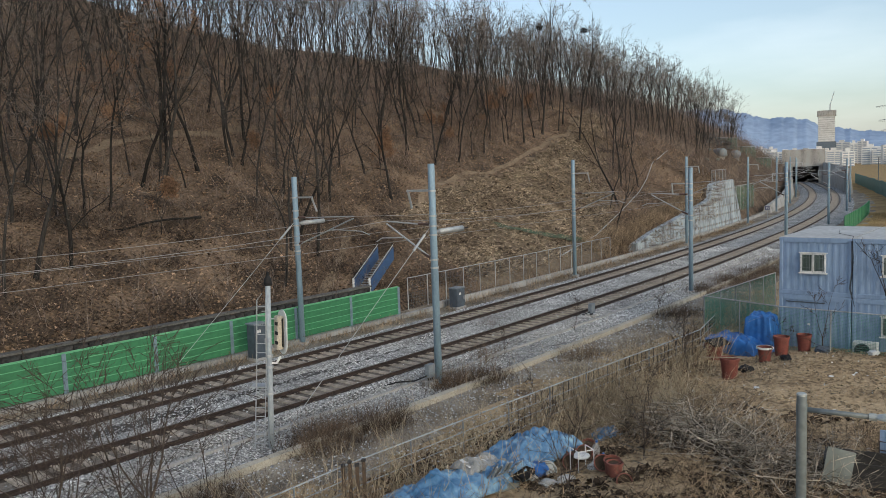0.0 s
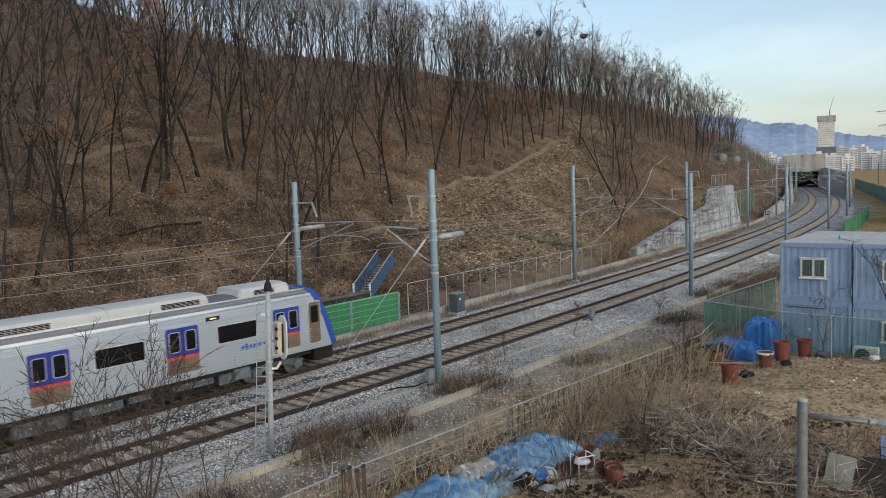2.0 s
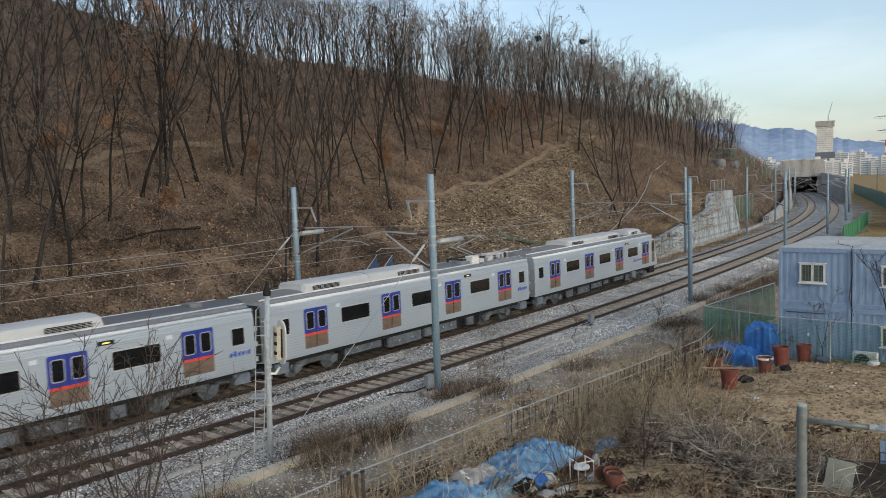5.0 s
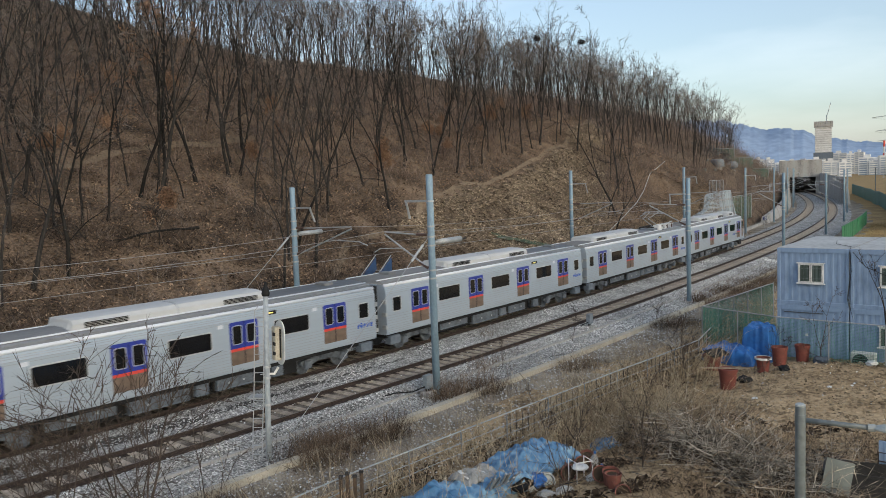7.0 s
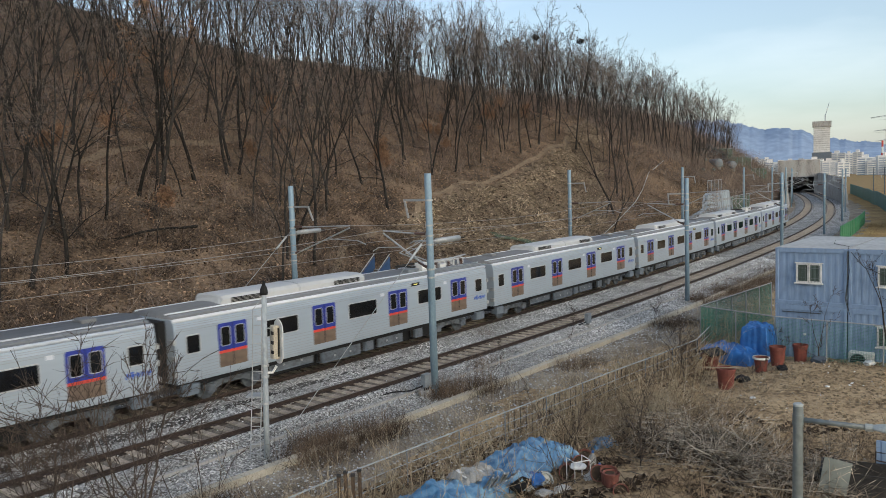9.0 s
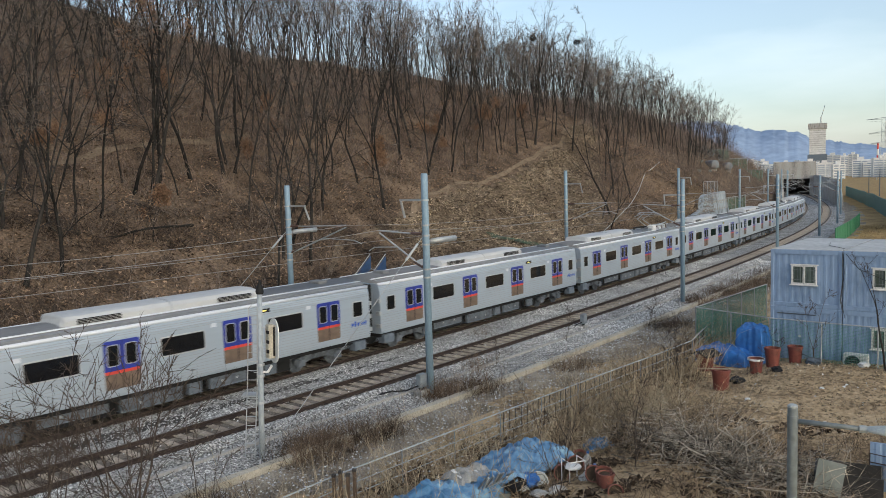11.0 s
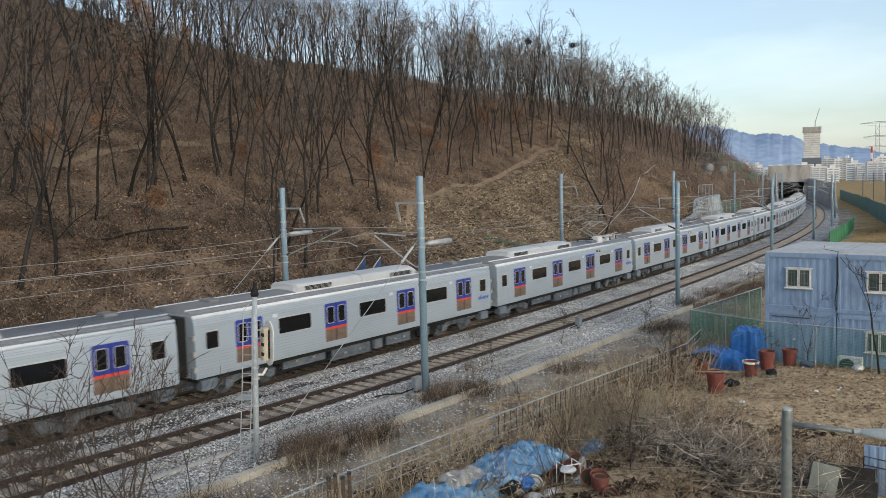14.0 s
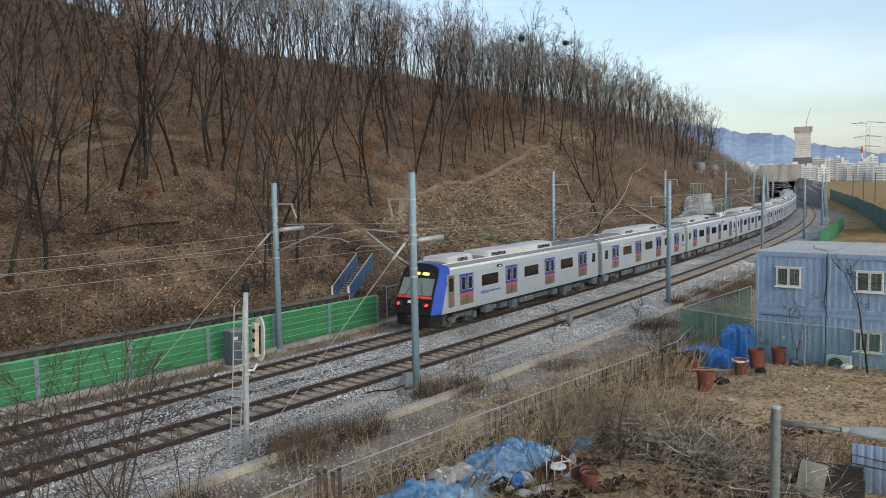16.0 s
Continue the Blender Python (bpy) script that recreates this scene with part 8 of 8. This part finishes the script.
def apartment(x, y, w, d, h, turn, label):
    a = empty("apartment_block", label, "apartment block", "distant apartment blocks", pose(x, y, -8, 0, 0, turn))
    part("wall", Geo().box(-w / 2, w / 2, -d / 2, d / 2, 0, h, b=0.1), M["apart"], a)
    part("roof_house", Geo().box(-w / 5, w / 8, -d / 4, d / 4, h, h + 4), M["apart"], a)
    floors = int(h / 3.2)
    band = Geo().box(-w / 2 + 1.2, -0.8, -d / 2 - 0.15, -d / 2 + 0.1, 0, 1.7).mesh("window_band", M["apwin"])
    for k in range(floors):
        for dx in (0, w / 2 - 0.2):
            part("window_band", band, None, a, m=pose(dx, 0, 1.0 + 3.2 * k))


rng_city = random.Random(5)
for i in range(38):
    ang = radians(57.5 + 0.42 * i + rng_city.uniform(-0.15, 0.15))
    R = rng_city.uniform(1150, 1700)
    apartment(R * math.cos(ang), R * math.sin(ang), rng_city.uniform(14, 26), 13, rng_city.uniform(27, 40) * R / 1450, math.degrees(ang) - 90 + rng_city.uniform(-12, 12), "pale multi-storey apartment block in the distance")


def tower():
    t = empty("tower_block", "unfinished concrete tower block with a crane on top", "tower block", m=pose(653, 1351, -10, 0, 0, -26))
    part("core", Geo().box(-12.5, 12.5, -12, 12, 0, 90, b=0.3), M["apart"], t)
    part("formwork_collar", Geo().box(-14.5, 14.5, -14, 14, 88, 97, b=0.3), M["conc"], t, "grey climbing formwork collar")
    for k in range(24):
        part("floor_edge", Geo().box(-12.9, 12.9, -12.4, 12.4, 3.6 * k + 2, 3.6 * k + 2.5), M["conc"], t)
    part("podium", Geo().box(-15, 15, -14, 14, 0, 45), M["ubox"], t)
    part("crane", Geo().tube([(5, 0, 96), (5, 0, 108)], 0.9, 4).tube([(5, 0, 106), (11, 0, 128)], 0.5, 4), M["galv"], t, "thin luffing crane")


tower()
chim = empty("chimney", "slim red and white striped chimney far off", "chimney", m=pose(722, 1290, -10))
for k_ in range(6):
    part("stripe", Geo().tube([(0, 0, 10 * k_), (0, 0, 10 * k_ + 10)], 2.0 - 0.1 * k_, 8), M["red"] if k_ % 2 else M["white"], chim)


def pylon():
    p = empty("pylon", "lattice steel power pylon on the skyline", "pylon", m=pose(246.5, 435, 2, 0, 0, -30))
    leg = Geo()
    for x, y in ((-1, -1), (1, -1), (1, 1), (-1, 1)):
        leg.tube([(3 * x, 3 * y, 0), (1.1 * x, 1.1 * y, 18), (0.9 * x, 0.9 * y, 33)], 0.1, 4)
    for k in range(9):
        z0, z1 = 3.5 * k, 3.5 * k + 3.5
        w0, w1 = np.interp(z0, (0, 18, 33), (3, 1.1, 0.9)), np.interp(z1, (0, 18, 33), (3, 1.1, 0.9))
        for sx in (-1, 1):
            leg.tube([(-w0 * sx, -w0, z0), (w1 * sx, -w1, z1)], 0.08, 3)
            leg.tube([(-w0, -w0 * sx, z0), (-w1, w1 * sx, z1)], 0.08, 3)
    part("lattice", leg, M["galv"], p)
    for z, w in ((20, 6), (25.5, 7), (33, 8.5)):
        part("cross_arm", Geo().tube([(-w, 0, z), (0, 0, z + 0.8), (w, 0, z)], 0.12, 4).tube([(-w, 0, z), (w, 0, z)], 0.1, 4), M["galv"], p)
    for z, w in ((19.5, 6), (25, 7), (32.5, 8.5)):
        for sx in (-1, 1):
            g = Geo()
            sag_wire(g, Vector((sx * w, 0, z)), Vector((sx * w + 220, -160, z - 4)), 9, 0.035, 16)
            part("power_line", g, M["wire"], p)


pylon()


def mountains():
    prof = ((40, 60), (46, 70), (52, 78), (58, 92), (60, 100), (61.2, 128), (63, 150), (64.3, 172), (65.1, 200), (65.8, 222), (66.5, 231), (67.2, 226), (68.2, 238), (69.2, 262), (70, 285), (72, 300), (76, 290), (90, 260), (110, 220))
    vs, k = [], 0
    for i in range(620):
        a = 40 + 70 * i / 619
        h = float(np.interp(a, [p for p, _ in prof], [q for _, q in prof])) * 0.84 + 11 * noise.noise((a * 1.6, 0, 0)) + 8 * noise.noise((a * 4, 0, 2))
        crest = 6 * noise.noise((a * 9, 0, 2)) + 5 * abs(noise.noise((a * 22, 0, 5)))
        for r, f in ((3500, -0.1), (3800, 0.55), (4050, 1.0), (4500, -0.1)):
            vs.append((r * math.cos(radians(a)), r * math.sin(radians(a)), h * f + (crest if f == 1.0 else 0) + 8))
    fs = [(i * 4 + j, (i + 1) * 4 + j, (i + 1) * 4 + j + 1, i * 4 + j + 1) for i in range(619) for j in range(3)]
    # distance haze is painted into the ridge's blue
    tagged(part("backdrop_mountains", Geo().add(vs, fs), M["ridge"], smooth=True), "wooded mountain ridge on the horizon, distance haze painted in blue", "mountains", kind="structure")


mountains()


def km_sign():
    p = empty("number_sign", "small dark blue plate with white number on a stake", "sign", m=along(108, 2.9, -0.5, -90 + 25))
    part("stake", Geo().tube([(0, 0.02, 0), (0, 0.02, 1.7)], 0.03, 6), M["galv"], p)
    part("plate", Geo().box(-0.32, 0.32, -0.02, 0.0, 1.2, 1.75, b=0.0), M["plate"], p, "dark blue plate")
    c = bpy.data.curves.new("figure", "FONT")
    c.body, c.size, c.align_x, c.extrude = "10", 0.5, "CENTER", 0.004
    c.materials.append(M["white"])
    t = new("figure", c)
    t.parent = p
    t.matrix_basis = pose(0, -0.026, 1.3, 90, 0, 0)


km_sign()


def bank_clutter():
    """Tanks, a stack of scrap timber, sacks and mesh on the bank beyond the concrete wall."""
    for s, n, turn in ((152, 13.9, 20), (138, 15.0, 35)):
        t = empty("storage_tank", "pale grey cylindrical tank lying on the bank", "tank", "tanks on the bank", along(s, n, ground_z(s, n) + 0.75, turn))
        part("shell", Geo().tube([(-1.7, 0, 0), (-1.55, 0, 0), (1.55, 0, 0), (1.7, 0, 0)], [0.6, 0.8, 0.8, 0.6], 16), M["boxtop"], t, smooth=True)
        for x in (-1.0, 1.0):
            part("cradle", Geo().box(x - 0.1, x + 0.1, -0.6, 0.6, -1.3, -0.55), M["conc"], t)
    for k, (s, n) in enumerate(((133, 14.5), (136, 16.5), (143, 14.6), (147, 15.5), (128, 15.5), (145, 17.5))):
        bag(on(s, n).x, on(s, n).y, ground_z(s, n), 0.4, "board", "pale rubble sack on the bank", 60 + k)
    rng = np.random.default_rng(62)
    s, n = rng.normal(150, 6, 90), rng.normal(18, 1.3, 90)
    thicket("scrap_timber", s, n, 9, 2.6, 2.2, 0.05, "under", "dark stack of scrap timber and poles on the bank", 63, 1, 0.75, category="timber")
    thicket("scrap_poles", s[:40] + 1, n[:40] - 0.5, 3, 3.2, 2.2, 0.05, "boxtop", "pale scrap poles on the dark stack", 64, 0, 0.8, category="timber")
    mesh_fence(on(88, 6.4), on(96, 6.4), 7.0, 5.3, "grey mesh guard fence on top of the concrete wall", "boxtop", gap=0.25, r=0.006, posts=2.0)
    for a, b in ((150, 164), (164, 178), (178, 192)):
        na, nb = 17.5 - (a - 150) * 0.2, 17.5 - (b - 150) * 0.2
        zm = ground_z((a + b) / 2, (na + nb) / 2)
        mesh_fence(on(a, na), on(b, nb), zm + 2.0, zm - 0.6, "grey-green mesh fence stepping down the bank", "net", gap=0.3, r=0.012, posts=3.5)
    mesh_fence(on(103, 6.9), on(120, 6.6), 4.4, 0.6, "grey-green mesh fence on the bank", "net", gap=0.25, r=0.008, posts=3.0)


bank_clutter()


ribbon([(41, 11.5), (44, 10.2), (48, 9.0), (52, 7.8)], 0.8, "erosion", "green_net", "dusty green erosion netting on the cleared slope", 0.22)


def nest_tree(x, y, z_nest, z_top, seed):
    """A tall bare tree with a bird's nest high in its crown."""
    z0 = soil_z(x, y)
    h = z_top - z0
    wood, fine = grow(seed, h, 13, 7, 4.2, 0.0, 0.04)
    a, b, c, d = tri_arrays(wood, fine)
    k = int(np.argmin(np.abs(a[:, 2] + z0 - z_nest) + np.hypot(a[:, 0], a[:, 1])))
    t = empty("tree", "tall bare tree with a dark nest in its crown", "tree", "bare trees of the hillside", Matrix.Translation((x - float(a[k, 0]), y - float(a[k, 1]), z0)))
    part("trunk", mesh_of("trunk", a, b, M["bark"], True), None, t)
    part("crown", mesh_of("crown", c, d, M["twig"]), None, t)
    rng = np.random.default_rng(seed)
    q = 260
    u = rng.normal(size=(q, 3))
    u /= np.linalg.norm(u, axis=1)[:, None]
    base = u * np.array((0.38, 0.38, 0.24)) + np.array((0, 0, float(a[k, 2])))
    v, f, *_ = stems(base, np.cross(u, rng.normal(size=(q, 3))) + 0.01, rng.uniform(0.25, 0.6, q), np.full(q, 0.02), rng.normal(0, 0.3, q), rng, False)
    v[:, :2] += a[k, :2]
    tagged(part("bird_nest", mesh_of("bird_nest", v, f, M["bark"]), None, t), "round dark nest of sticks")


nest_tree(19.4, 106.2, 25.6, 30.2, 201)
nest_tree(13.2, 103.2, 25.9, 30.0, 202)

lay_sleepers(track_a, 0.0)
lay_sleepers(track_b, TRACK_B)
motions()
